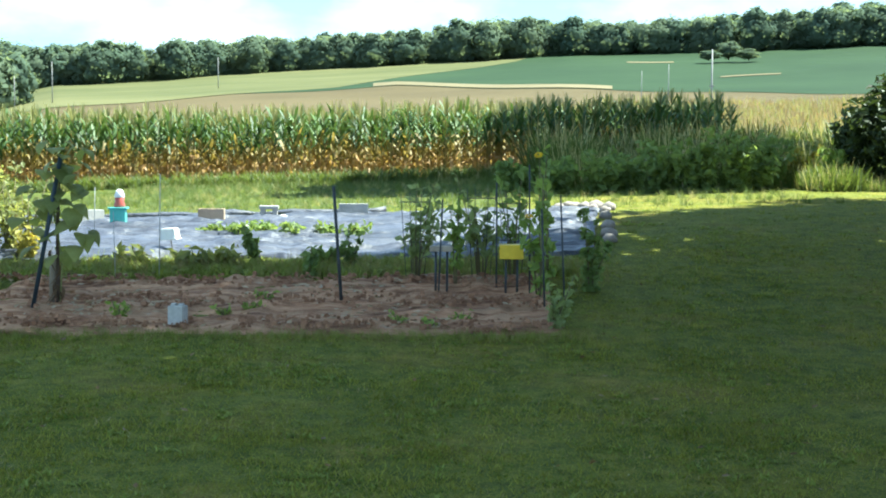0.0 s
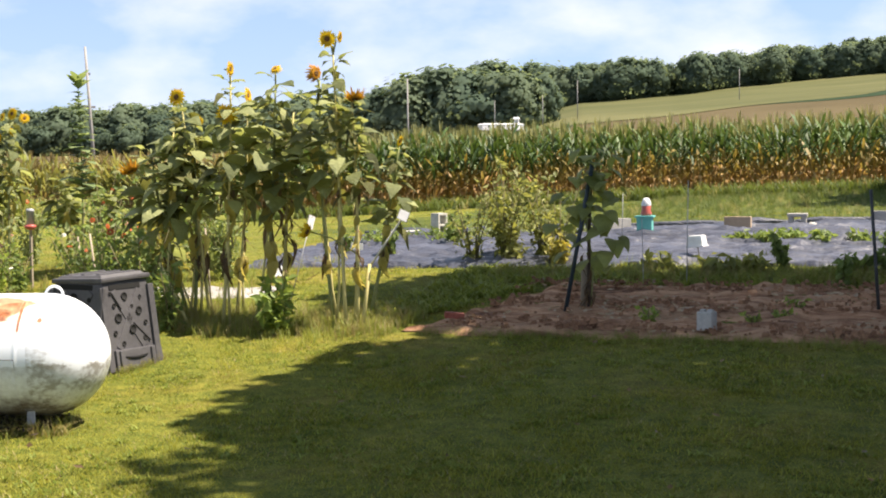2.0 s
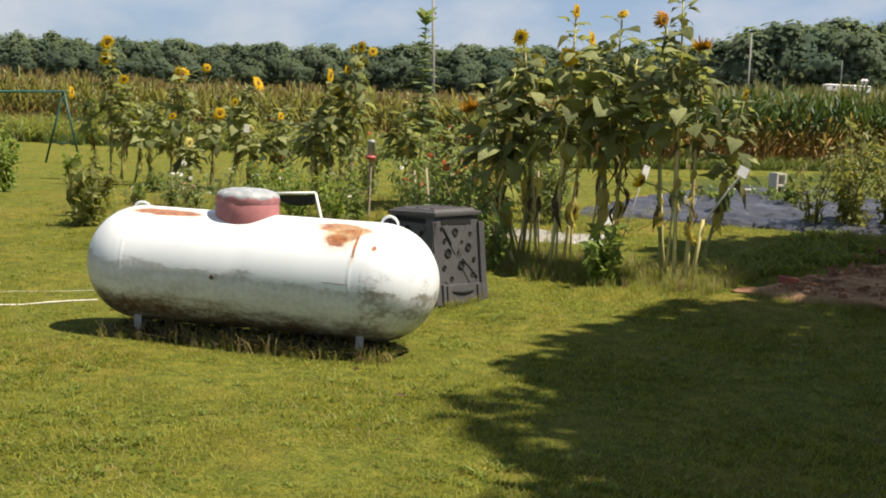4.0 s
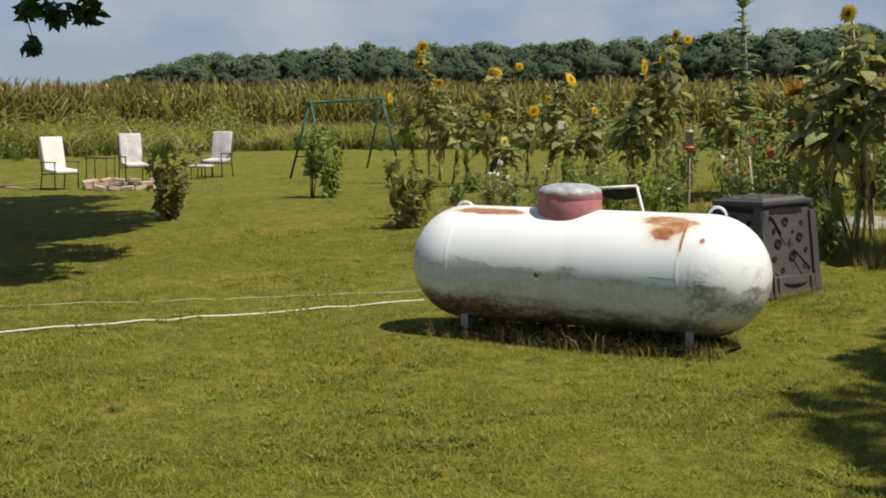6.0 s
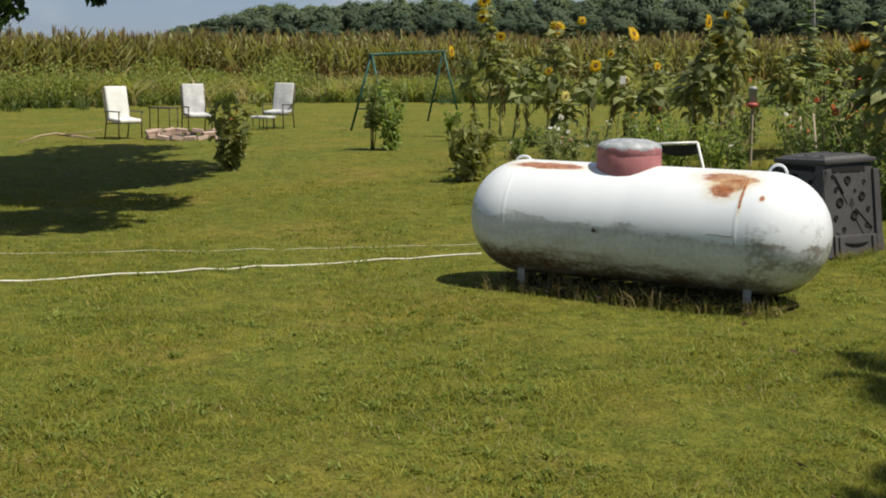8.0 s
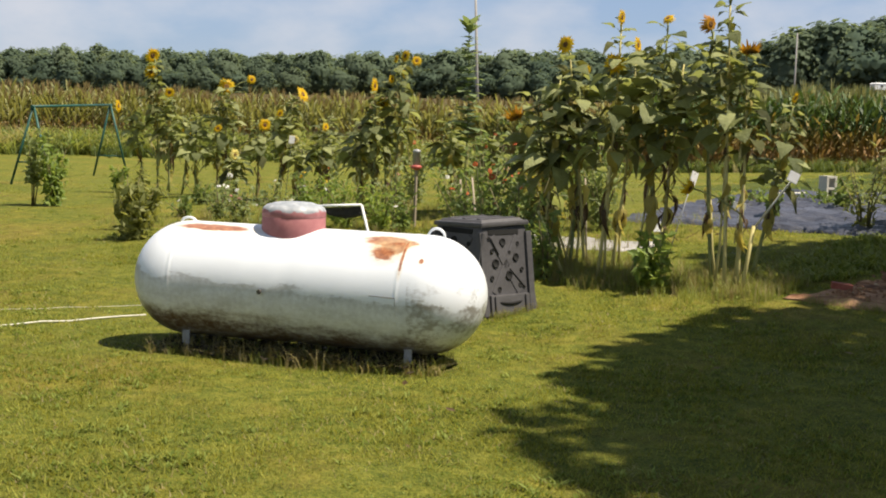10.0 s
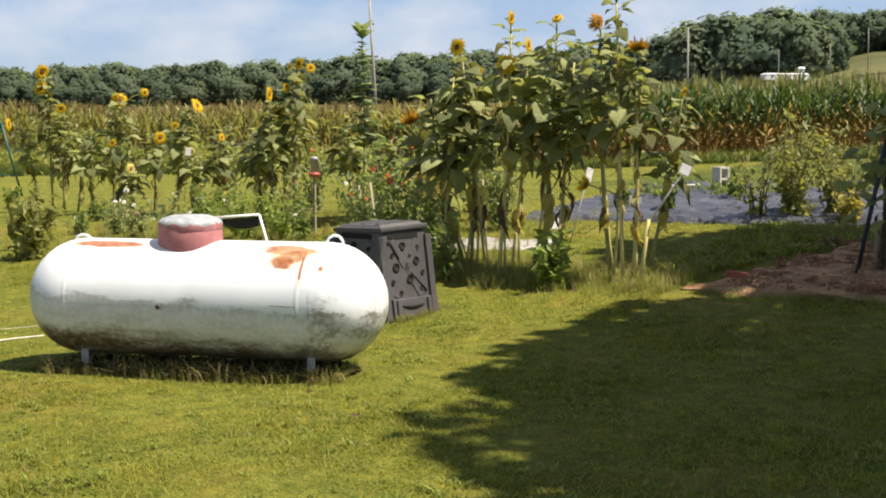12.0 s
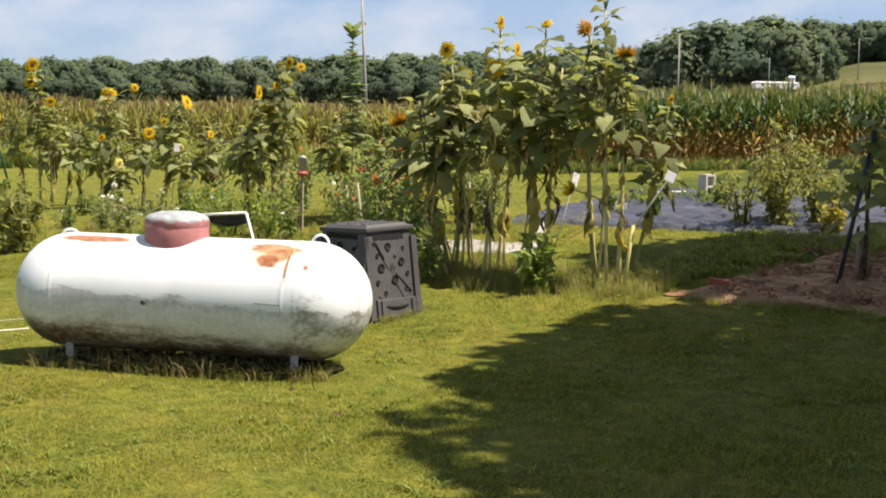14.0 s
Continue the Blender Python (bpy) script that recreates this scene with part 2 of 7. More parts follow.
def add_box(bm, size, m=Matrix(), bevel=0.0, taper=1.0, mat=0):
    """A box of that size round m, its top drawn in by taper, its edges bevelled."""
    r = bmesh.ops.create_cube(bm, size=1.0)
    vs = r["verts"]
    for v in vs:
        k = taper if v.co.z > 0 else 1.0
        v.co = Vector((v.co.x * size[0] * k, v.co.y * size[1] * k, v.co.z * size[2]))
    faces = list({f for v in vs for f in v.link_faces})
    for f in faces:
        f.material_index = mat
    if bevel:
        edges = list({e for v in vs for e in v.link_edges})
        made = bmesh.ops.bevel(bm, geom=vs + edges, offset=bevel, segments=2, affect="EDGES", profile=0.7)
        vs = list({v for f in made["faces"] for v in f.verts} | {v for v in vs if v.is_valid})
        for f in made["faces"]:
            f.material_index = mat
    bmesh.ops.transform(bm, matrix=m, verts=vs)
    return vs


def add_tube(bm, points, radius, sides=8, mat=0, cap=True):
    """A round bar along points; radius is one number or one for each point."""
    pts = [Vector(p) for p in points]
    rad = radius if isinstance(radius, (list, tuple)) else [radius] * len(pts)
    rings, side = [], None
    for i, p in enumerate(pts):
        way = (pts[min(i + 1, len(pts) - 1)] - pts[max(i - 1, 0)]).normalized()
        if side is None:
            side = way.orthogonal().normalized()
        side = (side - way * side.dot(way)).normalized()
        up = way.cross(side)
        rings.append([bm.verts.new(p + (side * math.cos(2 * math.pi * k / sides) + up * math.sin(2 * math.pi * k / sides)) * rad[i]) for k in range(sides)])
    for a, b in zip(rings, rings[1:]):
        for k in range(sides):
            f = bm.faces.new((a[k], a[(k + 1) % sides], b[(k + 1) % sides], b[k]))
            f.material_index, f.smooth = mat, True
    if cap and sides > 2:
        for ring in (rings[0][::-1], rings[-1]):
            bm.faces.new(ring).material_index = mat
    return rings


def add_lathe(bm, profile, steps=32, m=Matrix(), mat=0):
    """A turned form: profile of (radius, height) about z."""
    rings = []
    for r, z in profile:
        if r < 1e-5:
            rings.append([bm.verts.new(m @ Vector((0, 0, z)))])
        else:
            rings.append([bm.verts.new(m @ Vector((r * math.cos(2 * math.pi * k / steps), r * math.sin(2 * math.pi * k / steps), z))) for k in range(steps)])
    for a, b in zip(rings, rings[1:]):
        for k in range(steps):
            q = [a[k % len(a)], a[(k + 1) % len(a)], b[(k + 1) % len(b)], b[k % len(b)]]
            q = list(dict.fromkeys(q))
            if len(q) > 2:
                f = bm.faces.new(q)
                f.smooth, f.material_index = True, mat


def scatter(kit, places, turns, sizes, name, mats):
    """One mesh of many copies of the forms in kit (verts, quads, material), each at a place with a turn and a size."""
    pick = np.random.randint(0, len(kit), len(places))
    V, Q, I, base = [], [], [], 0
    for k, (kv, kq, ki) in enumerate(kit):
        sel = np.flatnonzero(pick == k)
        if not len(sel):
            continue
        c, s = np.cos(turns[sel]), np.sin(turns[sel])
        sz = sizes[sel]
        x = (kv[None, :, 0] * c[:, None] - kv[None, :, 1] * s[:, None]) * sz[:, None] + places[sel, 0:1]
        y = (kv[None, :, 0] * s[:, None] + kv[None, :, 1] * c[:, None]) * sz[:, None] + places[sel, 1:2]
        z = kv[None, :, 2] * sz[:, None] + places[sel, 2:3]
        V.append(np.stack([x, y, z], -1).reshape(-1, 3))
        Q.append((kq[None] + (base + len(kv) * np.arange(len(sel)))[:, None, None]).reshape(-1, 4))
        I.append(np.tile(ki, len(sel)))
        base += len(kv) * len(sel)
    return raw_mesh(name, np.concatenate(V), np.concatenate(Q), mats, np.concatenate(I))


def leaf_cloud(rng, blobs, count, size, shell=0.55, flat=0.5, jitter=0.6, broad=0.42):
    """Small bent leaves in the outer parts of rounded masses (x, y, z, rx, ry, rz)."""
    blobs = np.asarray(blobs, float)
    vol = blobs[:, 3] * blobs[:, 4] * blobs[:, 5]
    pick = rng.choice(len(blobs), count, p=vol ** 0.75 / (vol ** 0.75).sum())
    d = rng.normal(size=(count, 3))
    d /= np.linalg.norm(d, axis=1)[:, None]
    rad = rng.uniform(shell ** 2, 1.1, count)[:, None] ** 0.5
    c = blobs[pick, :3] + d * rad * blobs[pick, 3:]
    nrm = d * flat + rng.normal(size=(count, 3)) * jitter + (0, 0, 0.35)
    nrm /= np.linalg.norm(nrm, axis=1)[:, None]
    a = np.cross(nrm, rng.normal(size=(count, 3)))
    a /= np.linalg.norm(a, axis=1)[:, None]
    b = np.cross(nrm, a)
    s = size * rng.uniform(0.6, 1.3, count)[:, None]
    v = np.stack([c - a * s * 0.8, c - b * s * broad + nrm * s * 0.12, c + a * s * 0.8 - nrm * s * 0.15, c + b * s * broad + nrm * s * 0.12], 1)
    return v.reshape(-1, 3), np.arange(count * 4).reshape(-1, 4)


# ---------------------------------------------------------------- ground
def make_ground():
    ang = np.radians(np.concatenate([np.arange(-180, -24, 2.0), np.arange(-24, 76, 0.3), np.arange(76, 180, 2.0)]))
    rad = np.concatenate([[0.001, 0.4], np.arange(1, 32, 0.5), np.arange(32, 70, 1.5), np.geomspace(70, 620, 110), np.geomspace(700, 4200, 8)])
    A, R = np.meshgrid(ang, rad)
    X, Y = -R * np.sin(A), R * np.cos(A)
    Z = rise(X, Y)
    near = R < 40
    Z = Z + np.where(near, 0.012 * np.sin(X * 2.1 + Y) * np.cos(Y * 1.7 - X * 0.6), 0)
    na, nr = len(ang), len(rad)
    verts = np.stack([X, Y, Z], -1).reshape(-1, 3)
    i, j = np.meshgrid(np.arange(nr - 1), np.arange(na), indexing="ij")
    jn = (j + 1) % na
    quads = np.stack([i * na + j, (i + 1) * na + j, (i + 1) * na + jn, i * na + jn], -1).reshape(-1, 4)
    mid = verts[quads].mean(1)
    r, b = np.hypot(mid[:, 0], mid[:, 1]), np.degrees(np.arctan2(-mid[:, 0], mid[:, 1]))
    idx = np.zeros(len(quads), np.int32)
    field = r > np.interp(b, (17, 22), (57, 70))
    idx[field] = 1
    rough = (mid[:, 1] > 31.0 + 0.4 * np.sin(mid[:, 0])) | ((mid[:, 1] > 24.6 + 0.4 * np.sin(mid[:, 0] * 1.3)) & (mid[:, 0] < 1.5))
    idx[~field & rough & (mid[:, 0] > -14)] = 2
    me = raw_mesh("ground", verts, quads, [M_LAWN, M_FAR_CORN, M_MEADOW], idx, True)
    whole("ground", me, Matrix(), "mown lawn rising to a far hill of tasselled corn", "ground", kind="structure")


make_ground()


def field_strip(name, b0, b1, low, high, lift, mat, label):
    """A crop strip lying on the far hill between two lines of sight (bearing, degrees up)."""
    bs = np.arange(b0, b1, 0.12)
    r = np.linspace(62, 619, 700)
    verts, rows = [], 26
    for b in bs:
        x, y = polar(b, 1.0)
        e = np.maximum.accumulate(np.degrees(np.arctan2(rise(x * r, y * r) - 1.95, r)))
        wave = 0.03 * math.sin(b * 0.9)
        ra, rb = np.interp(np.interp(b, *low) + wave, e, r), np.interp(np.interp(b, *high) + wave, e, r)
        for d in np.linspace(ra, max(ra, rb), rows):
            verts.append((x * d, y * d, float(rise(x * d, y * d)) + lift))
    k = np.arange(len(bs) - 1)[:, None] * rows + np.arange(rows - 1)[None]
    quads = np.stack([k, k + rows, k + rows + 1, k + 1], -1).reshape(-1, 4)
    whole(name, raw_mesh(name, verts, quads, [mat], None, True), Matrix(), label, "field", kind="structure")


TASSEL_TOP = ((-20, -12, -6, 2, 9, 16, 20), (2.75, 2.85, 3.0, 3.1, 2.65, 2.2, 1.4))
BEAN_TOP = ((-6.0, -4.5, -3.0, 4.4, 9.5, 16, 20), (5.2, 4.6, 4.15, 3.05, 2.6, 2.0, 1.3))
CREST = ((-30, 30), (9.0, 9.0))
field_strip("bean_field", -26, 9.5, TASSEL_TOP, CREST, 0.10, M_BEANS, "dark green bean field on the far hill")
field_strip("hay_field", -6.0, 19.5, BEAN_TOP, CREST, 0.18, M_HAY, "pale mown hay field on the far hill")
field_strip("pale_strip", -7.0, 3.0, (TASSEL_TOP[0], tuple(v + 0.01 for v in TASSEL_TOP[1])), (TASSEL_TOP[0], tuple(v + 0.15 for v in TASSEL_TOP[1])), 0.26, M_PALE, "bare pale strip below the bean field")
field_strip("pale_strip", -9.5, -7.5, ((-12, -6), (4.10, 4.10)), ((-12, -6), (4.14, 4.14)), 0.26, M_PALE, "bare pale strip below the bean field")
field_strip("pale_strip", -13.8, -11.4, ((-14, -11), (3.58, 3.41)), ((-14, -11), (3.62, 3.46)), 0.26, M_PALE, "bare pale strip below the bean field")


# ---------------------------------------------------------------- corn field
def corn_kit(rng, dry):
    V, Q, I = [], [], []

    def strip(pts, widths, side, mat):
        base = sum(len(v) for v in V)
        pts, side = np.asarray(pts), np.asarray(side)
        w = np.asarray(widths)[:, None] / 2
        V.append(np.stack([pts - side * w, pts + side * w], 1).reshape(-1, 3))
        k = np.arange(len(pts) - 1) * 2 + base
        Q.append(np.stack([k, k + 1, k + 3, k + 2], 1))
        I.append(np.full(len(k), mat))

    h = rng.uniform(2.35, 2.75)
    for a in (0, math.pi / 2):
        strip([(0, 0, 0), (0, 0, h * 0.5), (0, 0, h * 0.9)], [0.03, 0.026, 0.014], (math.cos(a), math.sin(a), 0), 2 if dry > 0.5 else 1)
    turn = rng.uniform(0, 6.28)
    for i in range(12):
        z0 = h * (0.10 + 0.068 * i)
        a = turn + math.pi * i + rng.normal(0, 0.35)
        length = (0.74 + 0.32 * math.sin(math.pi * (i + 2) / 15)) * rng.uniform(0.8, 1.15)
        length *= 0.70 if i > 8 else 0.72 if i < 5 else 0.92
        droop = (1 - 0.35 * (dry > 0.5)) * rng.uniform(0.35, 1.15) * (1.7 if i < 3 else 0.62 if i > 7 else 1.05)
        out, pts = np.array((math.cos(a), math.sin(a), 0)), []
        for u in np.linspace(0, 1, 5):
            pts.append(out * length * 0.72 * (u - 0.2 * droop * u * u) + np.array((0, 0, z0 + length * (1.2 * u - droop * u * u * 1.1))))
        f = z0 / h
        mat = 2 if f < 0.25 + dry * 0.22 + rng.normal(0, 0.04) else 1 if f < 0.37 + dry * 0.30 + rng.normal(0, 0.04) else 0
        strip(pts, [0.05, 0.105, 0.10, 0.065, 0.008], (-math.sin(a), math.cos(a), rng.normal(0, 0.3)), mat)
    for i in range(5 + int(8 * dry)):
        a, s = rng.uniform(0, 6.28), rng.uniform(0.05, 0.18)
        strip([(0, 0, h * 0.88), (math.cos(a) * s * 0.5, math.sin(a) * s * 0.5, h * 0.96), (math.cos(a) * s, math.sin(a) * s, h * 1.04 + rng.uniform(-0.04, 0.12))], [0.02, 0.03 + 0.02 * dry, 0.014], (-math.sin(a), math.cos(a), 0), 3)
    return np.concatenate(V), np.concatenate(Q), np.concatenate(I)


def along(line, step):
    """Places at even steps on a broken line."""
    line = np.asarray(line, float)
    d = np.r_[0, np.cumsum(np.linalg.norm(np.diff(line, axis=0), axis=1))]
    t = np.arange(0, d[-1], step)
    return np.stack([np.interp(t, d, line[:, 0]), np.interp(t, d, line[:, 1])], 1)


def corn_field(line, back, rows, dry, seed, label, mats):
    rng = np.random.default_rng(seed)
    np.random.seed(seed)
    kit = [corn_kit(rng, dry) for _ in range(10)]
    spots = []
    for k in range(rows):
        p = along(np.asarray(line) + np.asarray(back) * 0.75 * k, 0.2)
        spots.append(p + rng.normal(0, 0.09, p.shape))
    p = np.concatenate(spots)
    places = np.c_[p, rise(p[:, 0], p[:, 1]) - 0.02]
    me = scatter(kit, places, rng.uniform(0, 6.28, len(p)), rng.uniform(0.88, 1.08, len(p)) * (0.98 - 0.12 * ss(-19, -6, p[:, 0])), "corn", mats)
    whole("corn_field", me, Matrix(), label, "corn", kind="stuff")


corn_field([(9.0, 42.5), (-3, 43), (-10, 43.2), (-20, 42.8), (-25, 42.6)], (0, 1), 8, 0.35, 5, "tall green corn with drying yellow-brown lower leaves", [M_CORN, M_CORN_MID, M_CORN_DRY, M_GREEN_TASSEL])
corn_field([(-23.5, 45), (-30, 48.5), (-38, 52), (-50, 40), (-54, 30), (-51, 20), (-49, 6)], (-0.6, 0.8), 6, 0.55, 6, "tall tasselled corn turning brown behind the lawn", [M_CORN_OLIVE, M_CORN_OLIVE, M_CORN_BROWN, M_TASSEL])


# ---------------------------------------------------------------- trees
def tree_mesh(rng, height, spread, leaves, size, mat):
    """A broad crown of billowing leafy masses round a forked trunk."""
    wide = spread * 0.5
    blobs = [(0, 0, height * 0.52, wide * 0.78, wide * 0.78, height * 0.38), (0, 0, height * 0.28, wide * 0.85, wide * 0.85, height * 0.24)]
    for i in range(26):
        a, u = rng.uniform(0, 6.28), rng.uniform(-0.85, 1.0)
        rr, k = wide * math.sqrt(max(0.04, 1 - u * u)) * rng.uniform(0.45, 0.95), spread * rng.uniform(0.10, 0.22)
        blobs.append((rr * math.cos(a), rr * math.sin(a), height * 0.50 + u * height * 0.36 * rng.uniform(0.8, 1.1), k, k, k * rng.uniform(0.75, 1.05)))
    blobs = np.asarray(blobs)
    area = (blobs[:, 3] * blobs[:, 5]) ** 0.9
    pick = rng.choice(len(blobs), leaves, p=area / area.sum())
    d = rng.normal(size=(leaves, 3))
    d /= np.linalg.norm(d, axis=1)[:, None]
    lump = 1 + 0.10 * np.sin(d[:, 0:1] * 5.3 + pick[:, None]) * np.sin(d[:, 1:2] * 6.1 + 2 * pick[:, None]) + 0.10 * np.sin(d[:, 2:3] * 7.7 + 3 * pick[:, None])
    c = blobs[pick, :3] + d * lump * blobs[pick, 3:] * rng.uniform(0.84, 1.08, (leaves, 1))
    away = c - (0, 0, height * 0.42)
    away /= np.linalg.norm(away, axis=1)[:, None]
    soft = d * 0.55 + away * 0.75 + rng.normal(size=d.shape) * 0.15
    soft /= np.linalg.norm(soft, axis=1)[:, None]
    nrm = soft + rng.normal(size=d.shape) * 0.22
    nrm /= np.linalg.norm(nrm, axis=1)[:, None]
    e = np.cross(nrm, rng.normal(size=d.shape))
    e /= np.linalg.norm(e, axis=1)[:, None]
    f = np.cross(nrm, e)
    k = size * rng.uniform(0.5, 1.25, (leaves, 1))
    v = np.stack([c - e * k * 0.8, c - f * k * 0.7, c + e * k * 0.8, c + f * k * 0.7], 1).reshape(-1, 3)
    q, soft = np.arange(leaves * 4).reshape(-1, 4), np.repeat(soft, 4, axis=0)
    # dense lumpy hearts of the leaf masses
    pa, pu = np.meshgrid(np.linspace(0, 2 * math.pi, 8)[:7], np.linspace(-1.3, 1.45, 5))
    ball = np.stack([np.cos(pa) * np.cos(pu), np.sin(pa) * np.cos(pu), np.sin(pu)], -1).reshape(-1, 3)
    r, k = np.meshgrid(np.arange(4), np.arange(7), indexing="ij")
    net = np.stack([r * 7 + k, r * 7 + (k + 1) % 7, (r + 1) * 7 + (k + 1) % 7, (r + 1) * 7 + k], -1).reshape(-1, 4)
    for b in blobs:
        p = b[:3] + ball * b[3:] * rng.uniform(0.62, 0.86, (len(ball), 1))
        away = p - (0, 0, height * 0.42)
        away /= np.linalg.norm(away, axis=1)[:, None]
        q, v, soft = np.concatenate([q, net + len(v)]), np.concatenate([v, p]), np.concatenate([soft, ball * 0.55 + away * 0.75])
    soft = soft / np.linalg.norm(soft, axis=1)[:, None]
    crown = raw_mesh("crown", v, q, [mat], None, True, soft)
    bm = bmesh.new()
    add_tube(bm, [(0, 0, -0.6), (0.1, 0, height * 0.2), (0, 0.15, height * 0.45), (0.1, 0.1, height * 0.72)], [height * 0.028, height * 0.022, height * 0.015, height * 0.006], 7)
    for i in range(2, 7):
        x, y, z = blobs[i][:3]
        add_tube(bm, [(0, 0, z * 0.55), (x * 0.5, y * 0.5, z * 0.75), (x, y, z)], [height * 0.01, height * 0.007, height * 0.003], 5)
    return crown, mesh_of("trunk", bm, M_BARK, True)


def plant_tree(kit, x, y, z, turn, size, label, group, wide=1.0):
    t = thing("tree", pose(x, y, z, 0, 0, turn) @ Matrix.Diagonal((size * wide, size * wide, size, 1)), label, "tree", group)
    part("crown", kit[0], t)
    part("trunk", kit[1], t)
    return t


wood_rng = np.random.default_rng(11)
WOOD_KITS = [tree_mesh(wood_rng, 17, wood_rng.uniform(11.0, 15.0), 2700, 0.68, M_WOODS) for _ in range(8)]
# top of the far woods, in degrees above the level, by bearing
TOP_B = (-24, -18, -12, -7, -2.3, 2, 7, 11.3, 15.8, 18, 21.5, 25, 29.8, 36.5, 41, 44, 48, 54, 59, 60.5, 62, 75)
TOP_E = (6.4, 6.4, 6.1, 5.8, 5.95, 5.4, 5.05, 4.8, 4.62, 4.7, 4.5, 3.6, 3.05, 3.05, 2.68, 2.58, 2.54, 2.32, 2.0, 1.5, 1.1, 1.1)
WOODS = "far woods"
for row, dist, gap, tall, wide in ((0, 604, 0.54, (0.84, 1.05), (0.92, 1.25)), (1, 640, 0.95, (0.90, 1.06), (1.0, 1.3)), (2, 585, 2.0, (0.50, 0.75), (1.0, 1.3))):
    bearing = 28.0 if row == 2 else -25.0 + 0.3 * row
    while bearing < 62:
        near = row == 0 and 17.0 < bearing < 25.5  # a nearer grove of broad old trees
        far = 455 if near else dist
        x, y = polar(bearing, far + wood_rng.uniform(-9, 9))
        z = ground_z(*polar(bearing, min(far, 618)))
        want = 1.9 + far * math.tan(radians(np.interp(bearing, TOP_B, TOP_E))) - z
        size = max(0.2, want / 15.6 * wood_rng.uniform(*tall))
        broad = wood_rng.uniform(*wide) * (max(1.0, 0.75 / size) if size < 0.75 else 1.0)
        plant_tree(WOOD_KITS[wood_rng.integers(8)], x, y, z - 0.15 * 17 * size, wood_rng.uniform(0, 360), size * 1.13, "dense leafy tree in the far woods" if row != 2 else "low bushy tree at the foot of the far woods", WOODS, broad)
        bearing += gap * wood_rng.uniform(0.7, 1.2) * (1.7 if near else 1.0) * min(1.15, max(0.7, size))
# a lone tree with low growth out in the bean field
for b, far, low, top, broad in ((-11.7, 520, 4.28, 4.95, 1.9), (-10.9, 515, 4.25, 4.62, 3.0), (-12.5, 515, 4.25, 4.66, 3.0)):
    x, y = polar(b, far)
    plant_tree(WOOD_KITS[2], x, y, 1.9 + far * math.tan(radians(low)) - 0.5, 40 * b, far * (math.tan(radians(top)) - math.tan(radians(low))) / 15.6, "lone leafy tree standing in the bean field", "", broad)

shade_rng = np.random.default_rng(21)


def shade_tree(x, y, height, spread, low, leaves, size, label, lean=(0, 0), reach=()):
    """A yard tree whose crown stands off its trunk by lean; reach adds unseen masses that shape the shade."""
    rng = shade_rng
    blobs = []
    for i in range(44):
        a, u = rng.uniform(0, 6.28), rng.uniform(0, 1)
        rr, s = spread * math.sqrt(rng.uniform(0.02, 0.66)), spread * rng.uniform(0.20, 0.30)
        z = height * (low + 0.12 + (0.86 - low - 0.12) * u * (1 - 0.5 * rr / spread))
        blobs.append((lean[0] + rr * math.cos(a), lean[1] + rr * math.sin(a), z, s, s, min(s * 0.7, z - height * low)))
    blobs = list(reach) + blobs
    t = thing("tree", pose(x, y, ground_z(x, y)), label, "tree")
    v, q = leaf_cloud(np.random.default_rng(leaves) if size < 0.3 else rng, blobs, leaves, size, 0.2, 0.3)
    part("crown", raw_mesh("crown", v, q, [M_SHADE_TREE]), t)
    bm = bmesh.new()
    add_tube(bm, [(0, 0, -0.3), (0.05, 0, height * 0.2), (lean[0] * 0.2, lean[1] * 0.2, height * 0.4), (lean[0] * 0.6, lean[1] * 0.6, height * 0.75)], [0.34, 0.28, 0.22, 0.08], 12)
    part("trunk", mesh_of("trunk", bm, M_BARK, True), t)
    for bx, by, bz, *_ in blobs[:12]:
        bm = bmesh.new()
        add_tube(bm, [(lean[0] * 0.2, lean[1] * 0.2, height * 0.38), (bx * 0.55, by * 0.55, height * 0.3 + bz * 0.4), (bx, by, bz)], [0.13, 0.08, 0.03], 7)
        part("limb", mesh_of("limb", bm, M_BARK, True), t)
    return t


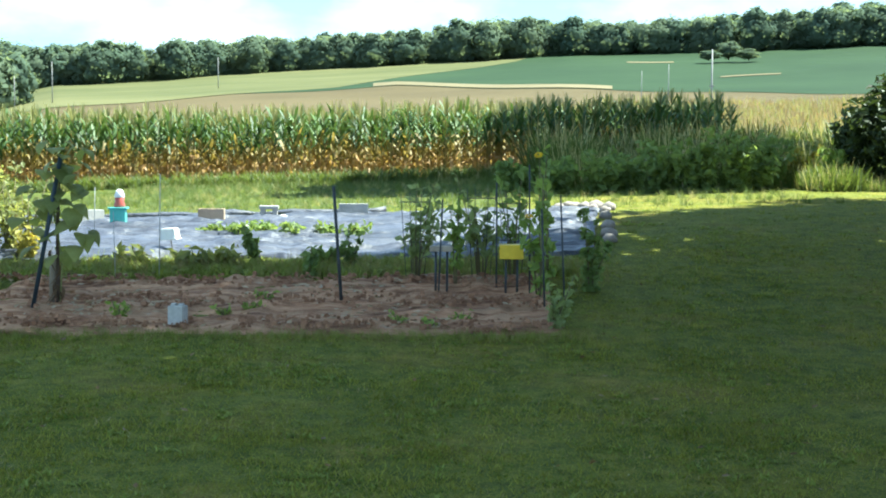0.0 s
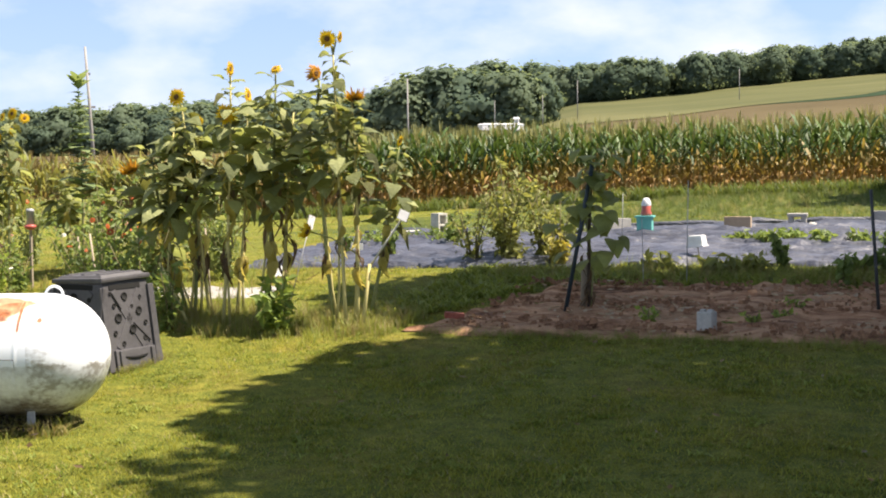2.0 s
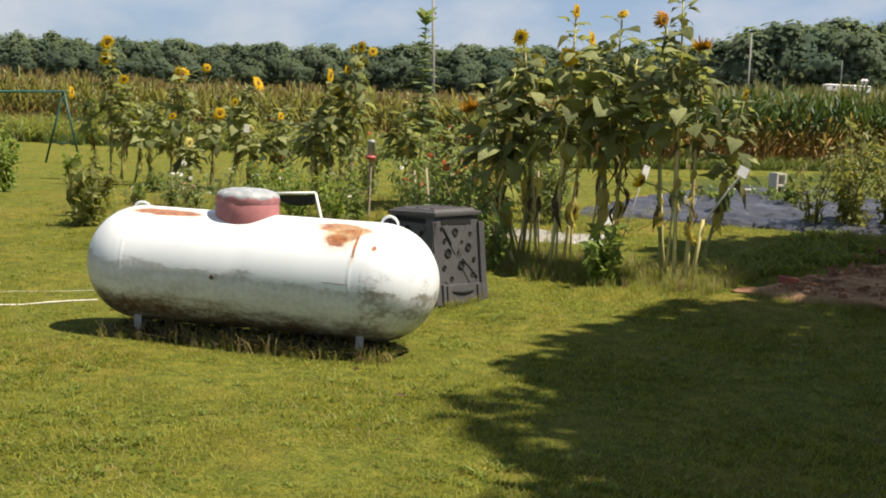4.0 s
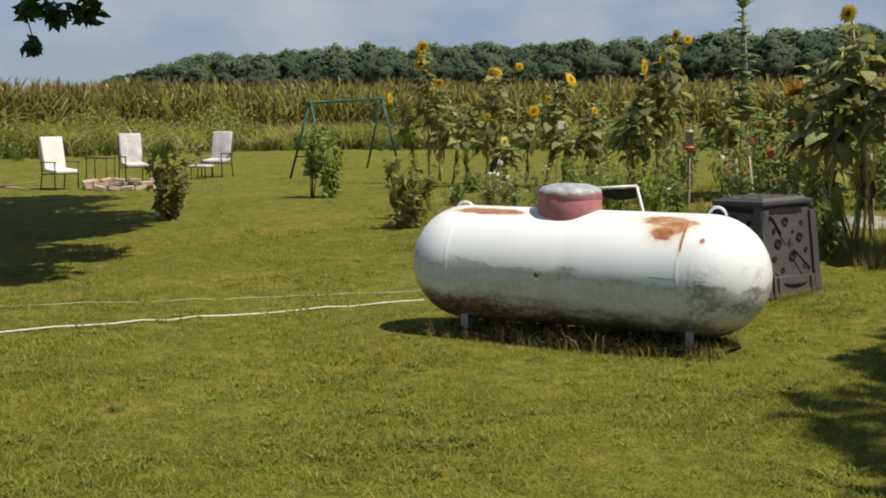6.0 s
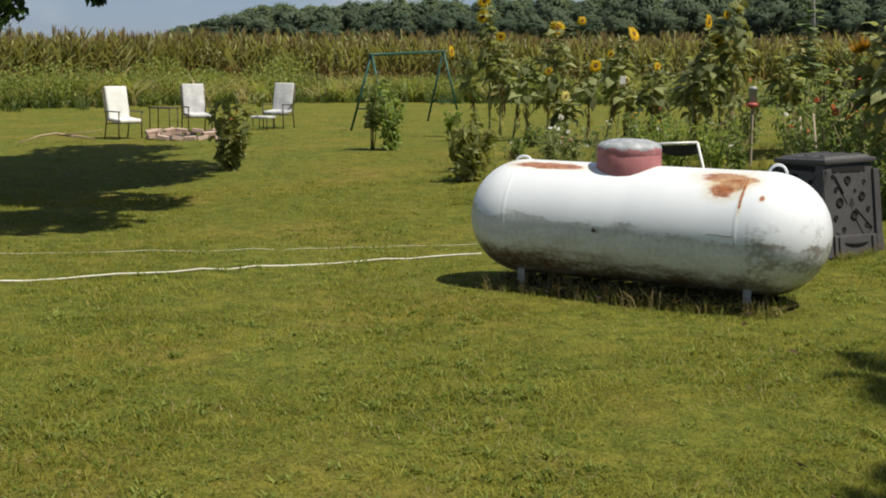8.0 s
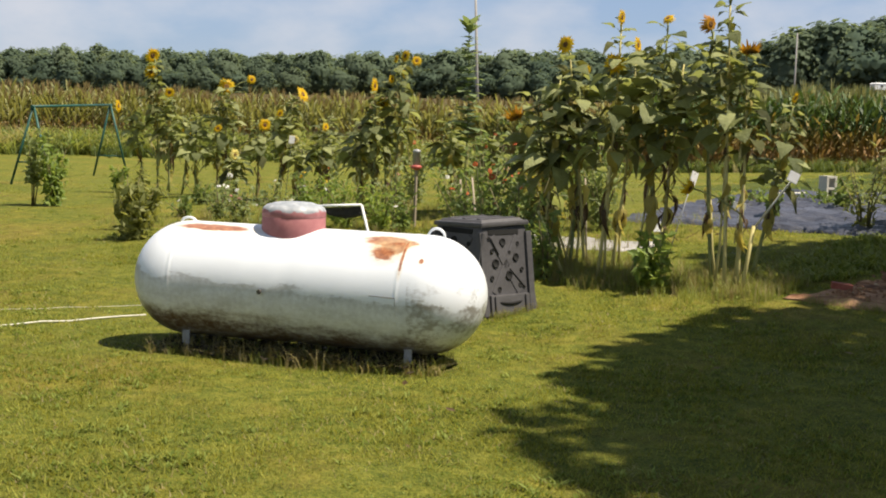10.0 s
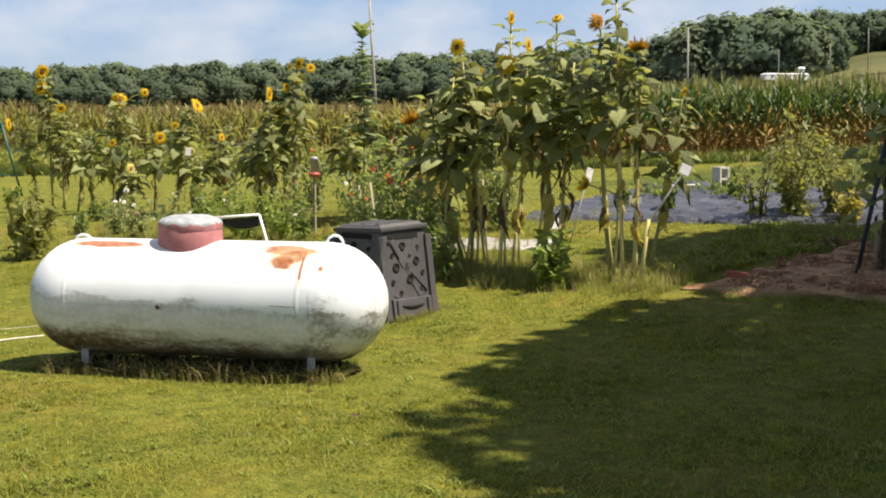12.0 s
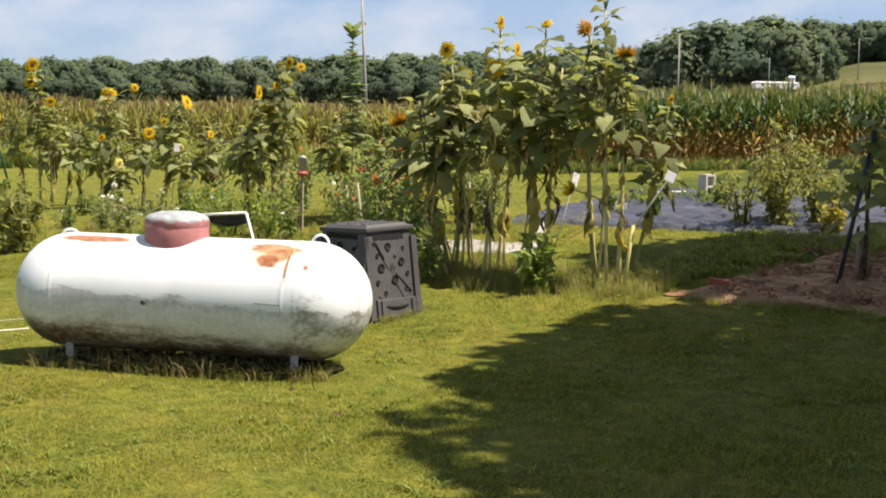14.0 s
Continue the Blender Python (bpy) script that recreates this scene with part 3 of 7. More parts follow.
shade_tree(16.3, 19.4, 16, 10.0, 0.5, 30000, 0.42, "broad leafy shade tree beside the lawn")
shade_tree(10.25, 11.2, 16, 10.0, 0.5, 125000, 0.29, "tall shade tree over the lawn", reach=((-12.15, 5.9, 9.3, 1.5, 1.5, 0.9), (-11.2, 5.0, 9.6, 1.3, 1.3, 0.9), (-11.2, 6.7, 9.4, 1.3, 1.1, 0.9), (-10.2, 5.6, 9.6, 1.2, 1.2, 0.9), (-11.85, 6.6, 9.2, 1.1, 1.1, 0.8), (-9.65, 3.6, 9.8, 1.5, 1.5, 1.0), (-7.5, -3.3, 10.0, 1.7, 1.7, 1.2), (-6.4, -5.0, 10.0, 1.6, 1.6, 1.2), (-8.3, -1.4, 10.2, 1.2, 1.2, 1.0), (-11.0, 2.4, 9.7, 0.8, 0.9, 0.6), (-10.9, 1.0, 9.7, 0.85, 0.9, 0.6), (-10.7, -0.1, 9.7, 0.8, 0.8, 0.6), (-9.9, -1.1, 9.7, 0.7, 0.7, 0.6), (-8.6, 0.6, 10.0, 1.6, 1.6, 1.2), (-10.2, 1.6, 10.0, 1.2, 1.2, 1.0), (-8.0, 5.0, 10.0, 1.7, 1.7, 1.2), (-6.0, 6.1, 10.2, 1.7, 1.7, 1.2), (-5.2, 4.6, 10.5, 1.7, 1.7, 1.2), (-9.5, 5.2, 10.2, 1.4, 1.2, 1.0), (-8.5, 6.9, 10.0, 1.5, 0.9, 0.9), (-6.6, 7.4, 10.0, 1.6, 0.9, 0.9), (-4.9, 7.4, 10.0, 1.4, 0.9, 0.9), (-3.6, 6.6, 10.2, 1.5, 1.2, 0.9)))
# stands out of view; its reach masses lay shade on verge and corn
shade_tree(17.0, 38.5, 16, 5.6, 0.5, 44000, 0.42, "unseen leafy tree placed to shade the lawn's far end", (-6.2, -0.8), ((-6.5, 6.2, 12.0, 1.8, 1.6, 1.2), (-8.6, 6.4, 12.2, 1.8, 1.6, 1.2), (-13.6, -3.2, 12.0, 1.8, 1.5, 1.0), (-11.8, -4.2, 12.0, 1.8, 1.4, 1.0), (-12.4, -1.2, 12.2, 1.9, 1.8, 1.0), (-13.6, 1.2, 12.0, 1.8, 1.8, 1.0), (-12.0, 3.4, 12.2, 1.9, 1.8, 1.0), (-10.2, -2.6, 12.0, 1.8, 1.8, 1.0), (-9.8, 0.8, 12.2, 1.9, 1.9, 1.0), (-9.4, 3.6, 12.2, 1.8, 1.8, 1.0), (-8.0, -5.4, 12.0, 1.8, 1.1, 1.0), (-6.2, -5.4, 12.0, 1.7, 1.1, 1.0), (-10.0, -4.8, 12.0, 1.7, 1.2, 1.0), (-4.4, 6.2, 12.3, 1.7, 1.6, 1.0), (-2.6, 6.4, 12.3, 1.7, 1.6, 1.0)))
yard_tree = shade_tree(-21.0, 4.6, 11, 5.4, 0.46, 28000, 0.30, "leafy yard tree with low drooping branches", (2.4, 2.6), ((0.64, 7.6, 7.5, 1.5, 1.5, 1.0), (3.3, 7.2, 7.5, 1.4, 1.4, 1.0), (2.1, 5.6, 7.5, 1.6, 1.6, 1.1), (-1.0, 8.8, 7.5, 1.4, 1.4, 1.0), (7.6, 4.6, 7.3, 1.1, 1.1, 0.8), (6.1, 4.0, 7.4, 1.3, 1.3, 1.0), (9.1, 3.1, 7.5, 1.2, 1.2, 0.9), (4.3, 4.4, 7.5, 1.4, 1.4, 1.1)))
# added out of view to block sky and darken the lawn on this side
shade_tree(11.5, 5.8, 15, 6.0, 0.5, 26000, 0.42, "unseen tree added to deepen the shade on the lawn's edge")
# drooping twigs at the edge of the yard tree's crown
droop_rng = np.random.default_rng(8)
for (ax, ay, az), (bx, by, bz), n, s in (((-14.5, 5.2, 4.2), (-14.45, 5.7, 2.35), 260, 0.36), ((-14.6, 4.9, 4.4), (-14.40, 6.05, 2.80), 150, 0.28), ((-14.9, 5.4, 4.4), (-14.05, 6.71, 2.85), 60, 0.16), ((-14.2, 6.3, 4.3), (-14.05, 6.72, 2.45), 26, 0.11), ((-14.3, 6.0, 4.4), (-13.95, 6.95, 2.80), 70, 0.16), ((-14.3, 6.2, 4.5), (-13.80, 7.22, 2.82), 80, 0.18)):
    root = yard_tree.matrix_basis.translation
    bm = bmesh.new()
    add_tube(bm, [Vector(p) - root for p in ((-17.5, 6.0, 6.2), (ax, ay, az), (bx, by, bz + 0.1))], [0.05, 0.02, 0.006], 6)
    twig = part("branch", mesh_of("branch", bm, M_BARK, True), yard_tree)
    v, q = leaf_cloud(droop_rng, [(bx - root.x, by - root.y, bz - root.z, s, s, s * 0.8)], n, 0.10, 0.05, 0.2)
    part("leaves", raw_mesh("leaves", v, q, [M_SHADE_TREE]), twig)


# ---------------------------------------------------------------- gas tank
def tank_paint():
    m, n, l, b = shader("weathered_white_paint")
    tc, sep = n.new("ShaderNodeTexCoord"), n.new("ShaderNodeSeparateXYZ")
    l.new(tc.outputs["Object"], sep.inputs[0])
    fine, streak, big = noise_node(n, l, 26, 6, 0.62), noise_node(n, l, 7, 6, 0.68, stretch=(0.45, 1, 1.1)), noise_node(n, l, 2.2, 3, 0.5)

    def calc(op, a, c):
        k = n.new("ShaderNodeMath")
        k.operation = op
        for i, v in enumerate((a, c)):
            if hasattr(v, "is_linked"):
                l.new(v, k.inputs[i])
            else:
                k.inputs[i].default_value = v
        return k.outputs[0]

    paint = ramp_node(n, l, big.outputs["Fac"], [(0.3, (0.75, 0.78, 0.82)), (0.7, (0.81, 0.84, 0.88))])
    # grime below a ragged tide line that sinks towards one end, browner on the belly
    edge = calc("ADD", calc("ADD", sep.outputs["Z"], 0.46), calc("MULTIPLY", sep.outputs["X"], 0.06))
    edge = calc("ADD", edge, calc("MULTIPLY", calc("SUBTRACT", streak.outputs["Fac"], 0.5), -0.22))
    edge = calc("ADD", edge, calc("MULTIPLY", calc("SUBTRACT", big.outputs["Fac"], 0.5), -0.12))
    grime = ramp_node(n, l, edge, [(0.10, (0.95, 0.95, 0.95)), (0.18, (0.62, 0.62, 0.62)), (0.28, (0.40, 0.40, 0.40)), (0.39, (0.36, 0.36, 0.36)), (0.465, (0.60, 0.60, 0.60)), (0.488, (0.10, 0.10, 0.10)), (0.53, (0, 0, 0))])
    smudge = ramp_node(n, l, calc("ADD", calc("MULTIPLY", fine.outputs["Fac"], 0.5), calc("MULTIPLY", streak.outputs["Fac"], 0.5)), [(0.36, (0.30, 0.30, 0.30)), (0.60, (1, 1, 1))])
    dirty = blend(n, l, calc("MULTIPLY", grime.outputs["Color"], smudge.outputs["Color"]), paint.outputs["Color"], (0.135, 0.115, 0.066))
    belly = ramp_node(n, l, edge, [(0.07, (0.98, 0.98, 0.98)), (0.15, (0.80, 0.80, 0.80)), (0.24, (0, 0, 0))])
    dirty = blend(n, l, calc("MULTIPLY", belly.outputs["Color"], smudge.outputs["Color"]), dirty, (0.085, 0.042, 0.020))
    # dark mould spots on the far head
    spots = ramp_node(n, l, calc("MULTIPLY", calc("GREATER_THAN", sep.outputs["X"], 1.02), calc("ADD", calc("MULTIPLY", streak.outputs["Fac"], 0.7), calc("MULTIPLY", fine.outputs["Fac"], 0.3))), [(0.50, (0, 0, 0)), (0.60, (0.55, 0.55, 0.55))])
    lower = ramp_node(n, l, calc("ADD", sep.outputs["Z"], 0.5), [(0.50, (1, 1, 1)), (0.68, (0, 0, 0))])
    dirty = blend(n, l, calc("MULTIPLY", spots.outputs["Color"], lower.outputs["Color"]), dirty, (0.15, 0.120, 0.065))
    # rust patches along the crown
    col = dirty
    for cx, cz, sx, sz in ((-0.74, 0.444, 0.36, 0.022), (0.80, 0.424, 0.24, 0.040), (0.84, 0.375, 0.14, 0.060), (0.78, 0.335, 0.12, 0.055), (0.945, 0.32, 0.016, 0.12), (1.10, 0.30, 0.022, 0.025)):
        dx = calc("DIVIDE", calc("SUBTRACT", sep.outputs["X"], cx), sx)
        dz = calc("DIVIDE", calc("SUBTRACT", sep.outputs["Z"], cz), sz)
        d = calc("SQRT", calc("ADD", calc("MULTIPLY", dx, dx), calc("MULTIPLY", dz, dz)), 0.0)
        d = calc("ADD", d, calc("MULTIPLY", calc("SUBTRACT", streak.outputs["Fac"], 0.5), 2.0))
        side = calc("LESS_THAN", sep.outputs["Y"], 0.12)
        k = ramp_node(n, l, d, [(0.75, (1, 1, 1)), (1.05, (0, 0, 0))])
        halo = ramp_node(n, l, calc("MULTIPLY", d, 0.5), [(0.50, (0.40, 0.40, 0.40)), (0.85, (0, 0, 0))])
        col = blend(n, l, calc("MULTIPLY", halo.outputs["Color"], side), col, (0.60, 0.47, 0.26))
        rust = ramp_node(n, l, fine.outputs["Fac"], [(0.3, (0.17, 0.046, 0.017)), (0.55, (0.34, 0.115, 0.042)), (0.72, (0.50, 0.25, 0.125))])
        col = blend(n, l, calc("MULTIPLY", calc("MULTIPLY", k.outputs["Color"], side), 0.92), col, rust.outputs["Color"])
    l.new(col, b.inputs["Base Color"])
    b.inputs["Roughness"].default_value, b.inputs["Specular IOR Level"].default_value = 0.30, 0.5
    bp = n.new("ShaderNodeBump")
    bp.inputs["Strength"].default_value, bp.inputs["Distance"].default_value = 0.12, 0.004
    l.new(fine.outputs["Fac"], bp.inputs["Height"])
    l.new(bp.outputs["Normal"], b.inputs["Normal"])
    return m


M_TANK = tank_paint()
M_TANK_LEG = surface("grey_steel_leg", (0.22, 0.22, 0.22), (0.42, 0.42, 0.41), 30, 4, 0.6, 0.2, 0.004)
M_DOME = surface("faded_red_dome", (0.32, 0.11, 0.12), (0.46, 0.20, 0.20), 18, 3, 0.7, 0.15, 0.004)


def lid_paint():
    """Grey weathered top whose paint flakes off raggedly over the red rim."""
    m, n, l, b = shader("weathered_grey_lid")
    tc, sep = n.new("ShaderNodeTexCoord"), n.new("ShaderNodeSeparateXYZ")
    l.new(tc.outputs["Object"], sep.inputs[0])
    fine, chip = noise_node(n, l, 16, 5, 0.65), noise_node(n, l, 11, 5, 0.6)
    grey = ramp_node(n, l, fine.outputs["Fac"], [(0.3, (0.22, 0.24, 0.265)), (0.55, (0.35, 0.37, 0.395)), (0.75, (0.54, 0.55, 0.56))])
    red = ramp_node(n, l, fine.outputs["Fac"], [(0.3, (0.27, 0.095, 0.105)), (0.7, (0.42, 0.18, 0.185))])
    k = n.new("ShaderNodeMath")
    k.operation, k.inputs[1].default_value = "MULTIPLY_ADD", 0.10
    l.new(chip.outputs["Fac"], k.inputs[0])
    l.new(sep.outputs["Z"], k.inputs[2])
    cover = ramp_node(n, l, k.outputs[0], [(0.658, (0, 0, 0)), (0.668, (1, 1, 1))])
    l.new(blend(n, l, cover.outputs["Color"], red.outputs["Color"], grey.outputs["Color"]), b.inputs["Base Color"])
    b.inputs["Roughness"].default_value = 0.55
    bp = n.new("ShaderNodeBump")
    bp.inputs["Strength"].default_value, bp.inputs["Distance"].default_value = 0.3, 0.004
    l.new(fine.outputs["Fac"], bp.inputs["Height"])
    l.new(bp.outputs["Normal"], b.inputs["Normal"])
    return m


M_DOME_TOP = lid_paint()
M_DARK_STEEL = surface("dark_fitting", (0.05, 0.045, 0.04), (0.14, 0.12, 0.10), 30, 4, 0.7, 0.2, 0.003)

TANK_A, TANK_B, TANK_R = Vector((-8.89, 8.15, 0.54)), Vector((-6.92, 8.85, 0.53)), 0.476


def make_tank():
    mid, way = (TANK_A + TANK_B) / 2, (TANK_B - TANK_A)
    half = way.length / 2
    yaw = math.degrees(math.atan2(way.y, way.x))
    t = thing("propane_tank", pose(mid.x, mid.y, mid.z, 0, 0, yaw), "long white propane tank with rust patches on short legs", "gas tank")
    lay = Matrix.Rotation(radians(90), 4, "Y")
    bm = bmesh.new()
    prof = [(TANK_R * math.sin(a), -half - TANK_R * math.cos(a)) for a in np.linspace(0, math.pi / 2 - 0.07, 14)]
    for s in (-half + 0.02, half - 0.11):  # raised weld beads near the heads
        prof += [(TANK_R, s - 0.03), (TANK_R, s - 0.014), (TANK_R + 0.0022, s - 0.006), (TANK_R + 0.0022, s + 0.006), (TANK_R, s + 0.014), (TANK_R, s + 0.03)]
        if s < 0:
            prof += [(TANK_R, -0.5 * half), (TANK_R - 0.001, -0.16), (TANK_R - 0.007, -0.06), (TANK_R - 0.010, -0.01), (TANK_R - 0.006, 0.05), (TANK_R - 0.001, 0.14), (TANK_R, 0.5 * half)]
    prof += [(TANK_R, half - 0.02)] + [(TANK_R * math.cos(a), half + TANK_R * math.sin(a)) for a in np.linspace(0.07, math.pi / 2, 14)]
    prof = sorted(dict.fromkeys((round(max(r, 0), 5), round(z, 5)) for r, z in prof), key=lambda p: p[1])
    prof[0], prof[-1] = (0, prof[0][1]), (0, prof[-1][1])
    add_lathe(bm, prof, 64, lay)
    part("shell", mesh_of("shell", bm, M_TANK), t)
    for sx in (-1, 1):
        for sy in (-1, 1):
            bm = bmesh.new()
            add_box(bm, (0.065, 0.012, 0.30), pose(sx * half * 0.93, sy * 0.23, -0.49), 0.003)
            add_box(bm, (0.07, 0.07, 0.012), pose(sx * half * 0.93, sy * 0.22, -0.635), 0.003)
            part("leg", mesh_of("leg", bm, M_TANK_LEG), t)
    for sx in (-1, 1):
        bm = bmesh.new()
        x0 = sx * (half + 0.05)
        add_tube(bm, [(x0 + 0.07 * math.cos(a), 0.02, 0.455 + (0.075 if sx > 0 else 0.045) * math.sin(a)) for a in np.linspace(0, math.pi, 10)], 0.011, 8)
        part("lifting_lug", mesh_of("lifting_lug", bm, M_TANK), t)
    # valve dome
    bm = bmesh.new()
    add_lathe(bm, [(0.255, -0.05), (0.262, 0.0), (0.258, 0.13), (0.255, 0.135)], 40, pose(-0.13, 0, TANK_R - 0.03))
    dome = part("dome", mesh_of("dome", bm, M_DOME), t, "faded red steel valve dome")
    bm = bmesh.new()
    add_lathe(bm, [(0.259, 0.115), (0.262, 0.120), (0.260, 0.165), (0.252, 0.185), (0.225, 0.208), (0.15, 0.230), (0.0, 0.240)], 40, pose(-0.13, 0, TANK_R - 0.03))
    part("lid", mesh_of("lid", bm, M_DOME_TOP), dome, "weathered grey domed lid")
    bm = bmesh.new()
    add_tube(bm, [(0.72, -TANK_R - 0.0005, 0.020), (0.84, -TANK_R - 0.0015, 0.017), (0.93, -TANK_R - 0.0015, 0.015), (0.935, -TANK_R, -0.05)], [0.002, 0.003, 0.003, 0.002], 6)
    part("scratch", mesh_of("scratch", bm, M_DARK_STEEL), t, "dark scratch beside the weld seam")
    bm = bmesh.new()
    add_tube(bm, [(-0.20, -TANK_R + 0.02, -0.01), (-0.20, -TANK_R - 0.012, -0.015)], 0.016, 10)
    add_tube(bm, [(-0.20, -TANK_R - 0.012, -0.015), (-0.20, -TANK_R - 0.022, -0.015)], 0.02, 6)
    part("drain_plug", mesh_of("drain_plug", bm, M_DARK_STEEL), t)


make_tank()

# ---------------------------------------------------------------- compost bin
M_BIN = surface("sun_faded_black_plastic", (0.044, 0.042, 0.045), (0.094, 0.090, 0.095), 22, 2, 0.62, 0.25, 0.004, spec=0.5)
# near black on raised pieces, painting the shade inside holes, grooves, gap and grip
M_HOLE = surface("hole_shade_black", (0.006, 0.006, 0.006), (0.012, 0.012, 0.012), 20, 2, 0.9, 0)


def make_bin(x, y, yaw):
    t = thing("compost_bin", pose(x, y, ground_z(x, y) - 0.03, 0, 0, yaw), "dark grey plastic compost bin with vent holes, behind the tank", "compost bin")
    h, w, k = 0.87, 0.86, 0.71
    bm = bmesh.new()
    add_box(bm, (w, w, h), pose(0, 0, h / 2), 0.03, k)
    part("body", mesh_of("body", bm, M_BIN), t)
    tilt = math.degrees(math.atan((1 - k) * w / 2 / h))
    for turn in (0, -90):  # two moulded sides: corner posts, crossed bands, vents and a hatch
        side = Matrix.Rotation(radians(turn), 4, "Z")

        def on_face(u, z, proud=0.0):
            """A place on the side that looks along its own +x, u across, z up."""
            s = 1 + (k - 1) * z / h
            return side @ Vector((w / 2 * s + proud, u * s, z))

        def slab(name, u, z, wide, high, thick, roll=0.0, mat=M_BIN, parent=t, bevel=0.007, label=""):
            bm = bmesh.new()
            m = Matrix.Translation(on_face(u, z, thick / 2 - 0.004)) @ side @ pose(0, 0, 0, 0, -tilt, 0) @ pose(0, 0, 0, roll, 0, 0)
            add_box(bm, (thick, wide, high), m, bevel)
            return part(name, mesh_of(name, bm, mat), parent, label)

        for u in (-0.375, 0.375):
            slab("corner_post", u, h * 0.48, 0.075, h * 0.93, 0.032)
        for roll in (33, -33):
            slab("cross_band", 0.0, 0.50, 0.085, 0.66, 0.012, roll)
        slab("slot", -0.02, h - 0.055, 0.42, 0.05, 0.010, 0, M_HOLE, t, 0.004, "near-black strip standing for the shaded gap beneath the lid")
        for u, z, r in ((-0.05, 0.72, 0.036), (0.22, 0.70, 0.020), (-0.24, 0.64, 0.020), (0.17, 0.57, 0.036), (-0.18, 0.52, 0.040), (0.25, 0.45, 0.020), (-0.24, 0.38, 0.022), (0.03, 0.40, 0.040), (0.20, 0.30, 0.026), (-0.13, 0.27, 0.024), (-0.30, 0.76, 0.014), (0.06, 0.62, 0.016)):
            bm = bmesh.new()
            add_lathe(bm, [(r * 1.12, 0.0), (r * 1.12, 0.006), (r * 0.9, 0.009), (r * 0.86, 0.004), (0, 0.004)], 14, Matrix.Translation(on_face(u, z, 0.006)) @ side @ pose(0, 0, 0, 0, 90 - tilt, 0))
            part("vent", mesh_of("vent", bm, M_HOLE), t)
        for a, c in (((-0.27, 0.76), (-0.13, 0.60)), ((0.05, 0.46), (0.27, 0.27))):
            bm = bmesh.new()
            add_tube(bm, [on_face(*a, 0.010), on_face(*c, 0.010)], 0.007, 6)
            part("groove", mesh_of("groove", bm, M_HOLE), t)
        door = slab("hatch", 0.0, 0.115, 0.54, 0.21, 0.045, 0, M_BIN, t, 0.015)
        slab("jamb", -0.22, 0.11, 0.035, 0.20, 0.065, 0, M_BIN, door)
        slab("jamb", 0.22, 0.11, 0.035, 0.20, 0.065, 0, M_BIN, door)
        bm = bmesh.new()
        add_tube(bm, [on_face(u, 0.165 - 0.03 * math.cos(u * 7), 0.045) for u in np.linspace(-0.16, 0.16, 9)], [0.004, 0.011, 0.014, 0.015, 0.015, 0.015, 0.014, 0.011, 0.004], 6)
        part("handle", mesh_of("handle", bm, M_HOLE), door, "near-black bar standing for the shade in a hollow grip")
    bm = bmesh.new()
    lean = pose(0, 0, h + 0.015, 1.5, -2.0, 0)
    add_box(bm, (w * k + 0.055, w * k + 0.055, 0.045), lean, 0.018)
    add_box(bm, (w * k - 0.01, w * k - 0.01, 0.03), lean @ pose(0, 0, 0.032), 0.012, 0.9)
    for u in (-0.2, 0.0, 0.2):
        add_box(bm, (0.05, w * k - 0.12, 0.014), lean @ pose(u, 0, 0.050), 0.006)
    part("lid", mesh_of("lid", bm, M_BIN), t)


make_bin(-8.14, 11.25, -9)

# ---------------------------------------------------------------- garden bed and ground cloth
def soil():
    """Dug red-brown earth: drawn-out furrows of darker and paler soil, with crumbs."""
    m, n, l, b = shader("dug_garden_soil")
    furrow, patch, crumb = noise_node(n, l, 2.1, 6, 0.72, stretch=(0.40, 2.6, 1)), noise_node(n, l, 1.5, 4, 0.6, stretch=(0.6, 1.5, 1)), noise_node(n, l, 13, 5, 0.7)
    a = ramp_node(n, l, furrow.outputs["Fac"], [(0.40, (0.085, 0.032, 0.018)), (0.47, (0.345, 0.172, 0.096)), (0.55, (0.600, 0.375, 0.225))])
    p = ramp_node(n, l, patch.outputs["Fac"], [(0.42, (0.095, 0.034, 0.016)), (0.56, (0.520, 0.275, 0.150))])
    c = ramp_node(n, l, crumb.outputs["Fac"], [(0.34, (0.120, 0.058, 0.036)), (0.66, (0.560, 0.370, 0.240))])
    l.new(blend(n, l, 0.20, blend(n, l, 0.42, a.outputs["Color"], p.outputs["Color"]), c.outputs["Color"]), b.inputs["Base Color"])
    b.inputs["Roughness"].default_value, b.inputs["Specular IOR Level"].default_value = 0.95, 0.15
    bp = n.new("ShaderNodeBump")
    bp.inputs["Strength"].default_value, bp.inputs["Distance"].default_value = 1.0, 0.05
    l.new(crumb.outputs["Fac"], bp.inputs["Height"])
    l.new(bp.outputs["Normal"], b.inputs["Normal"])
    return m


M_SOIL = soil()
M_STRAW = leafy("old_straw", (0.24, 0.17, 0.10), (0.46, 0.35, 0.22), 0.1)
M_CLOTH_PALE = surface("dusty_cloth", (0.20, 0.19, 0.18), (0.44, 0.42, 0.40), 6, 1.0, 0.85, 0.8, 0.05)
M_CLOTH = surface("woven_ground_cloth", (0.018, 0.020, 0.030), (0.088, 0.094, 0.128), 4.5, 0.7, 0.45, 1.0, 0.07, stretch=(0.5, 1.6, 1), spec=0.6)


